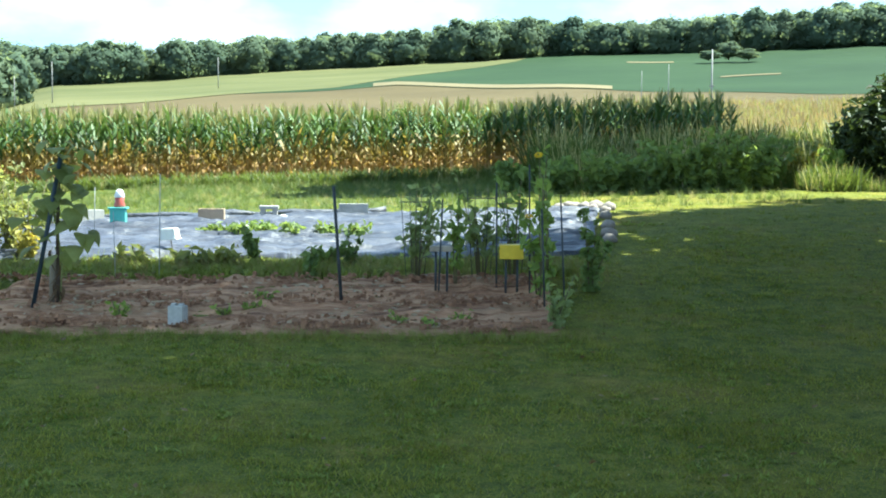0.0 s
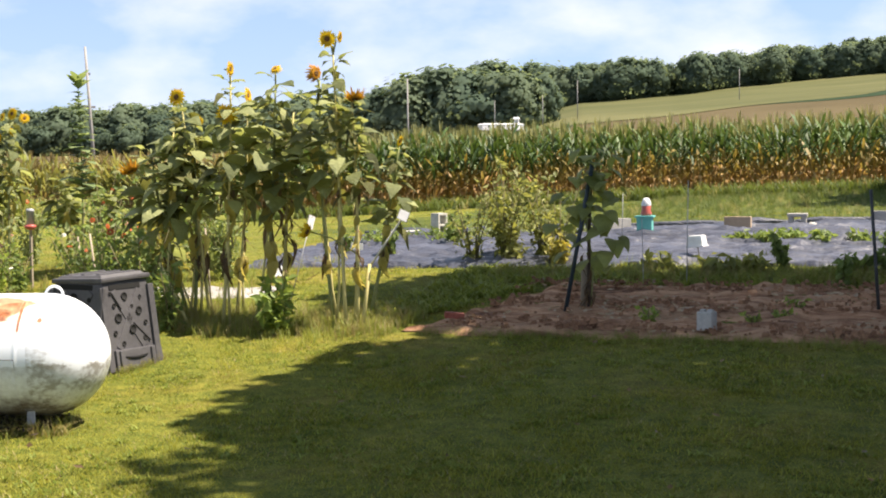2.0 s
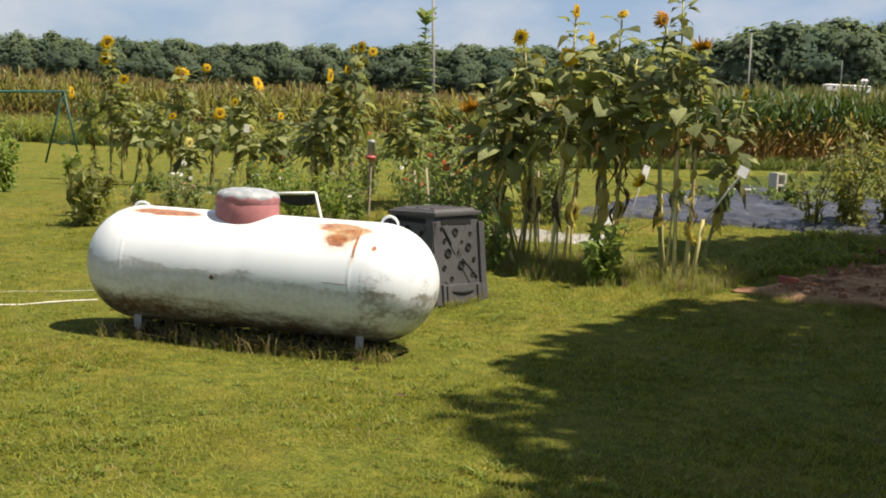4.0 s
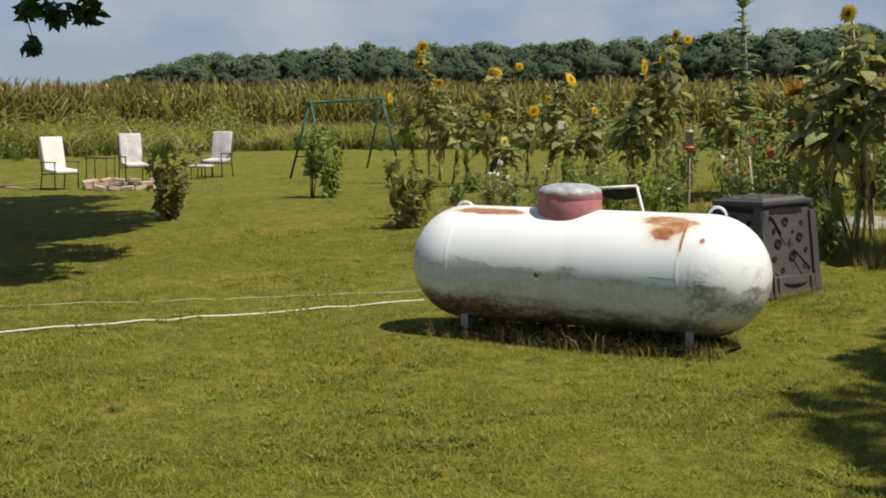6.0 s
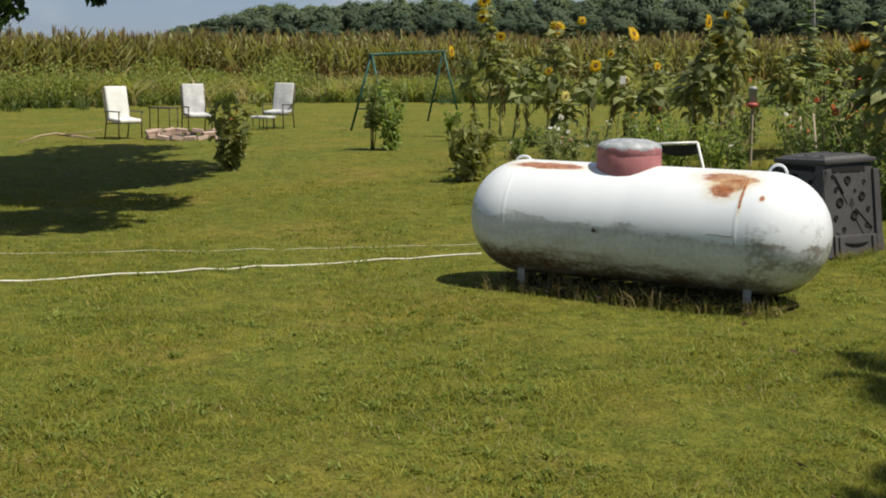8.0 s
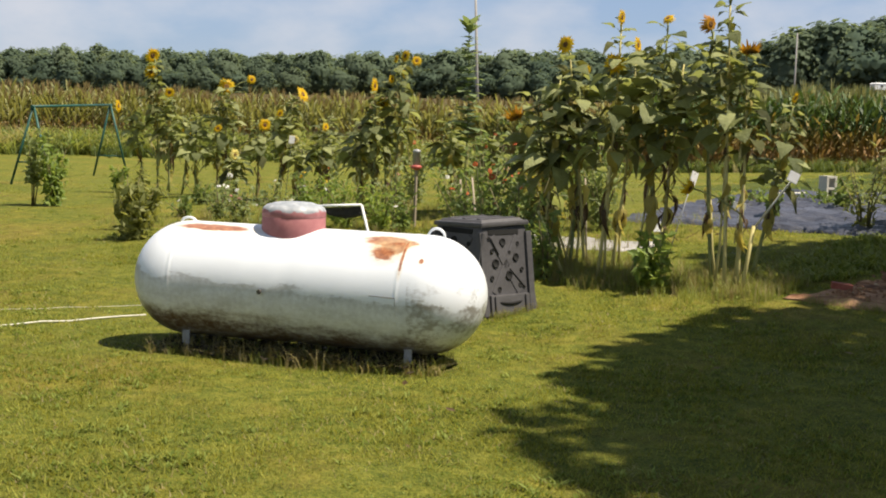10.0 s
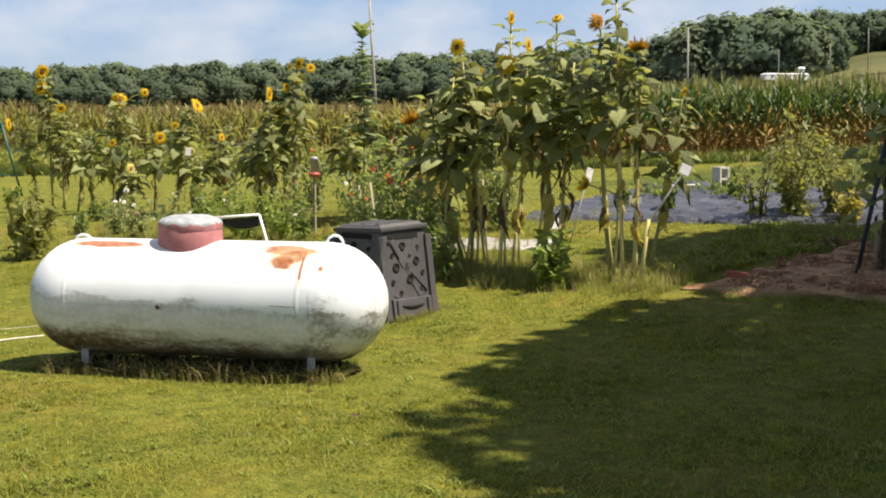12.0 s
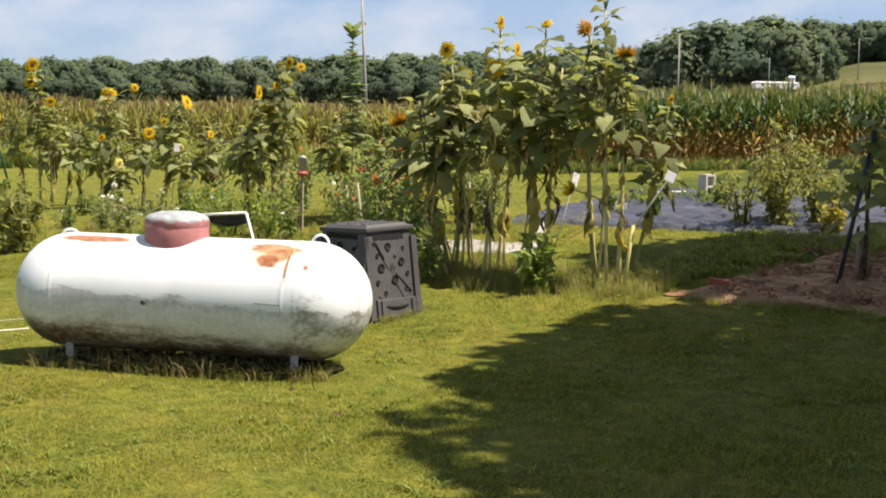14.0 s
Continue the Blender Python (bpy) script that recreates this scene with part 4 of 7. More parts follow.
def sheet(name, corners, nu, nv, lift, rough, seed, mat, label, category, raised=0.0, folds=0.0):
    """An uneven sheet over the ground between four corners (x, y), its rim turned into the ground."""
    noise.seed_set(seed)
    (ax, ay), (bx, by), (cx, cy), (dx, dy) = corners
    verts = []
    for j in range(nv + 1):
        for i in range(nu + 1):
            u, v = i / nu, j / nv
            x = (ax * (1 - u) + bx * u) * (1 - v) + (dx * (1 - u) + cx * u) * v
            y = (ay * (1 - u) + by * u) * (1 - v) + (dy * (1 - u) + cy * u) * v
            rim = min(i, nu - i, j, nv - j)
            x += 0.10 * noise.noise((x * 1.3, y * 1.3, 3)) if rim == 0 else 0
            y += 0.22 * noise.noise((x * 1.7, y * 1.7, 9)) if rim == 0 else 0
            z = ground_z(x, y) + lift + rough * (noise.noise((x * 2.2, y * 2.2, 1)) + 0.6 * noise.noise((x * 6, y * 6, 5)))
            z += raised * min(1, rim / 3) + folds * max(0, 1 - 5 * abs(noise.noise((x * 0.5, y * 2.3, 2)))) + folds * 0.7 * max(0, 1 - 6 * abs(noise.noise((x * 1.6, y * 1.3, 7))))
            if rim == 0:
                z = ground_z(x, y) - 0.03
            verts.append((x, y, z))
    quads = [(j * (nu + 1) + i, j * (nu + 1) + i + 1, (j + 1) * (nu + 1) + i + 1, (j + 1) * (nu + 1) + i) for j in range(nv) for i in range(nu)]
    whole(name, raw_mesh(name, verts, quads, [mat], None, True), Matrix(), label, category, kind="structure")


sheet("garden_bed", ((-5.9, 13.25), (1.25, 13.5), (1.25, 16.6), (-5.0, 16.1)), 150, 66, 0.005, 0.04, 3, M_SOIL, "bare reddish-brown garden soil with old straw", "soil", 0.02, 0.035)
sheet("ground_cloth", ((-10.2, 17.5), (2.0, 18.0), (2.75, 23.9), (-10.3, 22.2)), 200, 130, 0.035, 0.03, 4, M_CLOTH, "wrinkled grey-blue woven weed cloth on the ground", "ground cloth", 0.0, 0.045)

# straw and clods on the soil
soil_rng = np.random.default_rng(23)
n = 1000
cx, cy = soil_rng.uniform(-5.3, 1.15, n), soil_rng.uniform(13.4, 16.3, n)
patch = np.sin(cx * 2.3 + cy * 1.1) + np.cos(cy * 3.1 - cx * 1.4) + soil_rng.normal(0, 0.6, n)
cx, cy = cx[patch > 0.2], cy[patch > 0.2]
n = len(cx)
v, q = leaf_cloud(soil_rng, [(0, 0, 0, 1, 1, 1)], n, 0.07)
c = v.reshape(-1, 4, 3)
c = (c - c.mean(1, keepdims=True)) * (1, 1, 0.35) + np.stack([cx, cy, rise(cx, cy) + 0.075 + soil_rng.uniform(0, 0.02, n)], 1)[:, None]
whole("straw_mulch", raw_mesh("straw_mulch", c.reshape(-1, 3), q, [M_STRAW]), Matrix(), "thin old straw scattered on the soil", "straw", kind="stuff")

# clods of dug earth
clod_rng = np.random.default_rng(29)
n = 2400
u, w = clod_rng.uniform(-5.4, 1.15, n), clod_rng.uniform(13.4, 16.3, n)
ridge = np.sin(w * 5.2 + 0.5 * np.sin(u * 1.7)) + clod_rng.normal(0, 0.5, n) > 0.1
u, w = u[ridge], w[ridge]
n = len(u)
cube = np.array([(-1, -1, -1), (1, -1, -1), (1, 1, -1), (-1, 1, -1), (-0.6, -0.7, 1), (0.7, -0.6, 1), (0.6, 0.7, 1), (-0.7, 0.5, 1)], float)
size = clod_rng.uniform(0.24, 0.75, n) ** 2 * 0.045 + 0.006
size = size[:, None, None] * (1, 1, 0.7)
v = (cube[None] + clod_rng.normal(0, 0.22, (n, 8, 3))) * size
v = v + np.stack([u, w, rise(u, w) + 0.075 + clod_rng.uniform(-0.01, 0.03, n)], 1)[:, None]
face = np.array([(0, 1, 5, 4), (1, 2, 6, 5), (2, 3, 7, 6), (3, 0, 4, 7), (4, 5, 6, 7)])
M_CLOD = surface("dark_earth_clod", (0.085, 0.036, 0.020), (0.40, 0.225, 0.130), 9, 2.0, 0.95, 0.8, 0.02, spec=0.15)
whole("earth_clods", raw_mesh("earth_clods", v.reshape(-1, 3), (face[None] + 8 * np.arange(n)[:, None, None]).reshape(-1, 4), [M_CLOD]), Matrix(), "dark crumbly clods of dug earth on the bed", "soil", kind="stuff")
# pale gravel showing behind the sunflowers
sheet("gravel_strip", ((-10.6, 14.75), (-8.7, 15.0), (-8.5, 15.75), (-10.6, 15.6)), 40, 20, 0.03, 0.04, 8, M_CLOTH_PALE, "pale trodden strip of old cloth behind the sunflowers", "ground cloth")

# its far edge rolled under in a dark lumpy fold
noise.seed_set(15)
bm = bmesh.new()
fold = [(-10.4 + 0.2 * k, 22.3 + 0.030 * k + 0.08 * noise.noise((k * 0.3, 0, 1))) for k in range(48)]
add_tube(bm, [(x, y, ground_z(x, y) + 0.05) for x, y in fold], [max(0.02, 0.055 + 0.07 * noise.noise((k * 0.37, 2, 0))) for k in range(48)], 7)
whole("cloth_roll", mesh_of("cloth_roll", bm, M_CLOTH, True), Matrix(), "dark rolled far edge of the ground cloth", "ground cloth")


# ---------------------------------------------------------------- sunflowers
M_STALK = surface("green_stalk", (0.16, 0.19, 0.06), (0.33, 0.34, 0.14), 30, 3, 0.7, 0.3, 0.004)
M_OLD_STALK = surface("yellowed_stalk", (0.42, 0.37, 0.13), (0.62, 0.55, 0.24), 30, 3, 0.7, 0.3, 0.004)
M_SUN_LEAF = leafy("sunflower_leaf", (0.045, 0.066, 0.022), (0.440, 0.465, 0.205), 0.40, 0.5, False, 9.0, crinkle=0.7, glow=(1.3, 1.3, 0.6))
# dark olive copy of the leaf; its colour carries the shade within the plants
M_SHADED_SUN_LEAF = leafy("shaded_sunflower_leaf", (0.030, 0.040, 0.012), (0.190, 0.190, 0.066), 0.36, 0.6, False, 14.0, crinkle=0.8, glow=(1.5, 1.4, 0.5))
M_YELLOW_LEAF = leafy("yellowed_sunflower_leaf", (0.30, 0.26, 0.06), (0.55, 0.47, 0.16), 0.4, 0.6, False, 9.0, crinkle=0.5)
M_DEAD_LEAF = leafy("withered_leaf", (0.05, 0.034, 0.022), (0.20, 0.13, 0.07), 0.15, 0.8, False, 9.0)
M_PETAL = leafy("yellow_petal", (0.74, 0.43, 0.012), (0.86, 0.60, 0.03), 0.5, 0.5)
M_RUST_PETAL = leafy("bronze_petal", (0.34, 0.13, 0.012), (0.62, 0.32, 0.02), 0.3, 0.5)
M_PALE_PETAL = leafy("pale_yellow_petal", (0.70, 0.58, 0.16), (0.82, 0.72, 0.28), 0.35, 0.5)
M_DISC = surface("brown_seed_disc", (0.06, 0.028, 0.010), (0.22, 0.11, 0.03), 60, 9, 0.9, 0.6, 0.004)
M_SEPAL = surface("green_sepal", (0.10, 0.14, 0.04), (0.20, 0.25, 0.09), 30, 4, 0.7, 0.2, 0.003)


def heart_leaf(seed, mat, fold, sag, wide=1.0, reach=0.5):
    """A heart-shaped leaf one unit long on a stalk of length reach, along +x from its joint."""
    rng = random.Random(seed)
    bm = bmesh.new()
    add_tube(bm, [(0, 0, 0), (reach * 0.5, 0, 0.2 * reach), (reach * 0.96, 0, 0.08)], [0.022, 0.016, 0.012], 5)
    rows = []
    for u, w in ((-0.12, 0.22), (0.03, 0.42), (0.22, 0.48), (0.48, 0.42), (0.74, 0.24), (0.92, 0.08), (1.0, 0.006)):
        x, z = reach + u, 0.08 - sag * u * u
        row = []
        for s in (-1, -0.5, 0, 0.5, 1):
            k = abs(s)
            row.append(bm.verts.new((x - (0.08 * k if u < 0.1 else 0), s * w * wide * (1 + rng.uniform(-0.06, 0.06)), z + fold * k * w * wide - 0.10 * k * k * rng.uniform(0.4, 1.3) + (0.02 * rng.uniform(-1, 1) if k == 1 else 0))))
        rows.append(row)
    for a, c in zip(rows, rows[1:]):
        for i in range(4):
            bm.faces.new((a[i], a[i + 1], c[i + 1], c[i])).smooth = True
    me = mesh_of("leaf", bm, mat)
    return me


SUN_LEAVES = [heart_leaf(k, M_SUN_LEAF, 0.25, sag, reach=0.75 + 0.05 * k) for k, sag in enumerate((0.25, 0.4, 0.6, 0.35, 0.75))]
SHADED_SUN_LEAVES = [heart_leaf(80 + k, M_SHADED_SUN_LEAF, 0.45, sag, wide, 0.7) for k, (sag, wide) in enumerate(((0.5, 0.9), (0.8, 0.75), (1.0, 0.85)))]
YELLOW_LEAVES = [heart_leaf(60 + k, M_YELLOW_LEAF, 0.5, 0.9, 0.6) for k in range(3)]
DEAD_LEAVES = [heart_leaf(40 + k, M_DEAD_LEAF, 1.6, 1.3, 0.15 + 0.06 * k) for k in range(3)]


def head_meshes(petal_mat, curl):
    rng = random.Random(5)
    bm = bmesh.new()
    for ring, count in ((0, 19), (1, 15)):
        for i in range(count):
            a = 2 * math.pi * (i + 0.5 * ring) / count + rng.uniform(-0.08, 0.08)
            ln, w = rng.uniform(0.86, 1.05) - 0.08 * ring, 0.115
            o, s = Vector((math.cos(a), math.sin(a), 0)), Vector((-math.sin(a), math.cos(a), 0))
            p = [o * 0.24, o * (0.24 + (ln - 0.24) * 0.5), o * ln]
            z = [0.02 + 0.03 * ring, 0.07 + 0.06 * ring - curl * 0.1, -curl * rng.uniform(0.3, 1.0) + 0.05]
            rows = [[bm.verts.new(p[k] + s * e * w * (0.6, 1.15, 0.2)[k] + Vector((0, 0, z[k]))) for e in (-1, 1)] for k in range(3)]
            for q, r in zip(rows, rows[1:]):
                bm.faces.new((q[0], q[1], r[1], r[0]))
    petals = mesh_of("petals", bm, petal_mat)
    bm = bmesh.new()
    add_lathe(bm, [(0.29, 0.0), (0.29, 0.06), (0.23, 0.10), (0.12, 0.09), (0.0, 0.07)], 20)
    disc = mesh_of("disc", bm, M_DISC)
    bm = bmesh.new()
    add_lathe(bm, [(0.0, -0.16), (0.18, -0.15), (0.42, -0.05), (0.54, 0.03)], 14)
    for i in range(12):
        a = 2 * math.pi * i / 12
        o, s = Vector((math.cos(a), math.sin(a), 0)), Vector((-math.sin(a), math.cos(a), 0))
        q = [bm.verts.new(o * 0.42 - s * 0.12 + Vector((0, 0, -0.03))), bm.verts.new(o * 0.42 + s * 0.12 + Vector((0, 0, -0.03))), bm.verts.new(o * 0.72 + Vector((0, 0, -0.06)))]
        bm.faces.new(q)
    return petals, disc, mesh_of("sepals", bm, M_SEPAL)


HEADS = {"gold": head_meshes(M_PETAL, 0.1), "spent": head_meshes(M_PETAL, 0.7), "bronze": head_meshes(M_RUST_PETAL, 0.9), "pale": head_meshes(M_PALE_PETAL, 0.3)}
sun_rng = random.Random(77)


front = "sunflowers beside the lawn"


def sunflower(base, top, heads, leaves, leaf_size, label, group, bare=0.25, old=False, dead=0.25, side=0):
    """base x, y; top of the stalk x, y, z; heads (x, y, z, yaw it looks to, tilt up, radius, state)."""
    bx, by = base
    root = Vector((bx, by, ground_z(bx, by) - 0.02))
    t = thing("sunflower", Matrix.Translation(root), label, "sunflower", group)
    end = Vector(top) - root
    bow = Vector((sun_rng.uniform(-0.08, 0.08), sun_rng.uniform(-0.08, 0.08), 0))
    path = [end * u + bow * math.sin(math.pi * u) for u in np.linspace(0, 1, 9)]
    bm = bmesh.new()
    add_tube(bm, path, list(np.linspace(0.024, 0.009, 9)), 8)
    part("stalk", mesh_of("stalk", bm, M_OLD_STALK if old else M_STALK), t)

    def on_stalk(u):
        k = min(int(u * 8), 7)
        return path[k].lerp(path[k + 1], u * 8 - k)

    turn = sun_rng.uniform(0, 6.28)
    bare += 0.07 if group == front else 0
    leaves = int(leaves * (1.4 if group == front else 1.3))
    for i in range(leaves):
        u = bare + 0.05 + (0.93 - bare) * ((i + sun_rng.random() * 0.8) / leaves) ** 0.88
        turn += 2.4 + sun_rng.uniform(-0.4, 0.4)
        size = 1.06 * leaf_size * (1.0 - 0.45 * max(0, u - 0.70) / 0.30) * sun_rng.uniform(0.42, 1.10)
        drop = sun_rng.uniform(-40, 30) + (8 if u < 0.6 else 0)
        # leaves with shade in their colour come more often low on the stalk
        part("leaf", sun_rng.choice(SHADED_SUN_LEAVES if sun_rng.random() < 0.52 - 0.45 * u else SUN_LEAVES), t, "", Matrix.Translation(on_stalk(u)) @ pose(0, 0, 0, sun_rng.uniform(-25, 25), drop, math.degrees(turn)) @ Matrix.Scale(size, 4))
    for i in range(max(1, int(leaves * dead))):
        dry = sun_rng.random() < 0.5
        u = sun_rng.uniform(bare * 0.55, bare + (0.14 if dry else 0.32))
        tip = pose(0, 0, 0, sun_rng.uniform(-40, 40), sun_rng.uniform(58, 85), sun_rng.uniform(0, 360))
        part("leaf", sun_rng.choice(DEAD_LEAVES if dry else YELLOW_LEAVES), t, "withered brown leaf" if dry else "yellowed leaf", Matrix.Translation(on_stalk(u)) @ tip @ Matrix.Scale(leaf_size * sun_rng.uniform(0.5, 0.95), 4))
    for i in range(side):
        a, r = sun_rng.uniform(0, 6.28), sun_rng.uniform(0.05, 0.16)
        foot = Vector((r * math.cos(a), r * math.sin(a), 0))
        bm = bmesh.new()
        add_tube(bm, [foot, foot.lerp(on_stalk(0.3), 0.5), on_stalk(sun_rng.uniform(0.45, 0.6))], [0.017, 0.014, 0.008], 7)
        part("side_stalk", mesh_of("side_stalk", bm, M_OLD_STALK), t)
    for x, y, z, yaw, tilt, radius, state in heads:
        p = Vector((x, y, z)) - root
        fork = on_stalk(0.97 if (p - end).length < 0.3 else max(0.3, min(0.92, (p.z - 0.25) / end.z)))
        m = Matrix.Translation(p) @ pose(0, 0, 0, 90 - tilt + sun_rng.uniform(-12, 25), 0, yaw + sun_rng.uniform(-55, 55))
        back = m @ Vector((0, 0, -0.14 * radius))
        bm = bmesh.new()
        add_tube(bm, [fork, fork.lerp(back, 0.5) + Vector((0, 0, 0.05)), back - (m.to_3x3() @ Vector((0, 0, 1))) * 0.06, back], [0.010, 0.009, 0.008, 0.008], 6)
        part("flower_stem", mesh_of("flower_stem", bm, M_STALK), t)
        pm, dm, sm = HEADS[state]
        k = m @ Matrix.Scale(radius * 1.08, 4)
        head = part("flower_head", dm, t, "dark brown seed disc" if state != "pale" else "pale centre", k)
        part("petals", pm, head)
        part("sepals", sm, head)
    return t


TALL = "tall sunflower with broad green leaves and yellow heads"
sunflower((-8.01, 13.31), (-7.89, 13.38, 3.02), [(-7.91, 13.30, 2.60, 20, 10, 0.12, "spent"), (-7.87, 13.34, 3.10, 60, 15, 0.09, "gold")], 35, 0.25, TALL, front, 0.38, True, 0.32, 1)
sunflower((-8.15, 13.85), (-8.0, 13.93, 2.75), [(-7.97, 13.90, 2.84, 75, 0, 0.10, "gold"), (-8.05, 13.86, 2.35, 60, -20, 0.09, "spent")], 32, 0.25, TALL, front, 0.42, True, 0.32, 1)
sunflower((-8.55, 13.93), (-8.8, 13.8, 2.75), [(-8.81, 13.72, 2.84, -20, 10, 0.11, "gold"), (-9.26, 13.42, 1.99, 70, -45, 0.125, "bronze")], 35, 0.27, "sunflower leaning over with a drooping bronze head", front, 0.42, True, 0.32, 1)
sunflower((-8.70, 13.84), (-8.68, 13.85, 2.45), [(-8.61, 13.86, 2.56, 10, 0, 0.06, "gold")], 33, 0.25, TALL, front, 0.40, False, 0.32, 1)
sunflower((-7.57, 13.49), (-7.42, 13.56, 3.02), [(-7.41, 13.53, 3.10, 30, 40, 0.07, "spent")], 43, 0.29, "sunflower with large dark leaves and a bud on top", front, 0.38, False, 0.32, 1)
sunflower((-7.42, 13.67), (-7.3, 13.74, 2.62), [], 37, 0.29, "large-leaved sunflower without an open flower", front, 0.42, True, 0.32, 1)
sunflower((-6.53, 13.41), (-6.62, 13.37, 3.30), [(-6.65, 13.30, 3.37, 60, 15, 0.10, "gold"), (-6.54, 13.38, 3.39, 100, 15, 0.07, "gold")], 39, 0.20, "tallest sunflower, pale stalk and two yellow heads on top", front, 0.45, True, 0.32, 1)
sunflower((-6.77, 13.61), (-6.88, 13.56, 2.95), [(-6.90, 13.52, 3.03, 80, 0, 0.10, "bronze")], 35, 0.24, TALL, front, 0.42, False, 0.32, 1)
sunflower((-6.41, 13.44), (-6.45, 13.46, 2.78), [(-6.38, 13.40, 2.73, 75, -50, 0.115, "bronze"), (-6.87, 13.18, 1.31, 40, -10, 0.10, "spent")], 33, 0.20, "sunflower with a drooping bronze head, yellowed stalk", front, 0.42, True, 0.32, 1)
sunflower((-6.58, 14.14), (-6.25, 14.28, 2.25), [(-6.23, 14.25, 2.29, 40, 5, 0.07, "gold")], 32, 0.20, "smaller sunflower with one yellow head", front, 0.38, False, 0.32, 1)
sunflower((-8.95, 14.1), (-9.20, 13.75, 2.25), [], 34, 0.28, "large-leaved sunflower without an open flower", front, 0.36, False, 0.3, 1)
sunflower((-8.90, 13.55), (-8.88, 13.75, 2.45), [], 32, 0.26, "large-leaved sunflower without an open flower", front, 0.40, True, 0.3, 1)
sunflower((-9.25, 14.4), (-9.35, 14.15, 1.75), [], 26, 0.27, "low sunflower with broad drooping leaves", front, 0.30, False, 0.3)
back = "sunflowers behind the flower bed"
TALLER = "yellow sunflower with leafy stalk, behind the flower bed"
for base, heads, n in (
    ((-22.36, 19.46), [(-22.4, 19.3, 3.06, 60, 5, 0.17, "gold"), (-22.44, 19.3, 2.73, 20, 0, 0.15, "gold")], 17),
    ((-22.02, 19.48), [(-21.98, 19.4, 2.31, 40, 0, 0.11, "gold"), (-21.76, 19.7, 1.49, 60, 0, 0.13, "gold")], 17),
    ((-22.78, 19.43), [(-23.1, 19.0, 2.00, 70, 5, 0.14, "gold")], 14),
    ((-19.37, 18.65), [(-19.41, 18.55, 2.43, 50, 0, 0.16, "gold"), (-19.09, 18.9, 2.58, 100, 10, 0.09, "spent")], 18),
    ((-18.46, 17.99), [(-18.47, 17.9, 1.17, 45, 0, 0.12, "pale")], 13),
    ((-17.63, 18.09), [(-17.29, 18.4, 2.31, 120, 45, 0.15, "gold"), (-17.73, 17.9, 1.74, 60, 0, 0.12, "gold")], 17),
    ((-14.15, 16.72), [(-14.13, 16.65, 2.43, 60, 5, 0.13, "gold"), (-14.04, 16.75, 2.15, 45, 0, 0.11, "gold")], 16),
    ((-13.80, 16.82), [(-13.69, 16.85, 2.90, 45, 5, 0.10, "gold"), (-13.79, 16.75, 2.85, 30, 5, 0.07, "gold"), (-13.55, 16.95, 2.83, 60, 5, 0.08, "gold"), (-13.85, 16.72, 2.54, 45, 0, 0.07, "gold"), (-13.70, 16.85, 2.62, 50, 0, 0.07, "gold")], 14),
    ((-14.34, 16.68), [(-14.36, 16.6, 1.77, 45, 70, 0.12, "pale"), (-14.37, 16.6, 1.41, 40, -20, 0.09, "pale")], 10),
    ((-12.94, 17.05), [(-12.91, 17.0, 2.02, 40, 0, 0.09, "pale")], 14),
    ((-17.14, 18.15), [(-17.15, 18.05, 1.49, 45, 0, 0.10, "pale")], 9),
    ((-20.3, 19.2), [(-20.2, 19.1, 1.62, 45, 0, 0.09, "gold")], 13),
    ((-16.0, 17.6), [(-15.9, 17.5, 1.75, 50, 0, 0.08, "gold")], 14),
    ((-15.0, 17.3), [], 13),
    ((-12.2, 17.2), [], 13),
    ((-21.0, 18.9), [], 14),
    ((-19.9, 18.3), [], 14),
    ((-18.9, 18.9), [], 14),
    ((-18.0, 18.6), [(-17.95, 18.5, 1.95, 40, 0, 0.09, "gold")], 14),
    ((-16.6, 18.4), [], 14),
    ((-15.5, 18.0), [], 14),
    ((-13.2, 17.6), [], 13),
    ((-14.6, 17.6), [], 12),
    ((-22.9, 20.2), [], 14),
):
    zt = max([h[2] for h in heads], default=1.75 + sun_rng.random() * 0.3)
    hx, hy = (heads[0][0], heads[0][1]) if heads else base
    sunflower(base, (base[0] * 0.4 + hx * 0.6, base[1] * 0.4 + hy * 0.6, zt - 0.07), heads, int(n * 3.0), 0.215, TALLER if heads else "leafy young sunflower without a flower, in the flower bed", back, 0.46, False, 0.22)


# ---------------------------------------------------------------- shrubs and garden plants
M_SHRUB = leafy("shrub_leaf", (0.050, 0.095, 0.025), (0.26, 0.33, 0.11), 0.45, scale=3)
M_HERB = leafy("bright_garden_leaf", (0.11, 0.18, 0.036), (0.32, 0.40, 0.11), 0.48, scale=3)
M_DULL = leafy("greyish_garden_leaf", (0.10, 0.14, 0.055), (0.36, 0.41, 0.19), 0.48, scale=3)
M_YELLOWING = leafy("yellowing_leaf", (0.20, 0.20, 0.04), (0.42, 0.36, 0.08), 0.35, scale=3)
M_STEM = surface("brown_green_stem", (0.09, 0.085, 0.035), (0.20, 0.17, 0.08), 30, 3, 0.8, 0.2, 0.003)
M_RED = leafy("red_orange_petal", (0.36, 0.045, 0.018), (0.56, 0.15, 0.035), 0.25)
M_WHITE_PETAL = leafy("white_petal", (0.62, 0.60, 0.58), (0.80, 0.79, 0.76), 0.25)
M_PINK = leafy("pink_petal", (0.45, 0.16, 0.16), (0.68, 0.34, 0.32), 0.25)
BLOOMS = {k: head_meshes(m, 0.2)[0] for k, m in (("red", M_RED), ("white", M_WHITE_PETAL), ("pink", M_PINK), ("yellow", M_PETAL))}


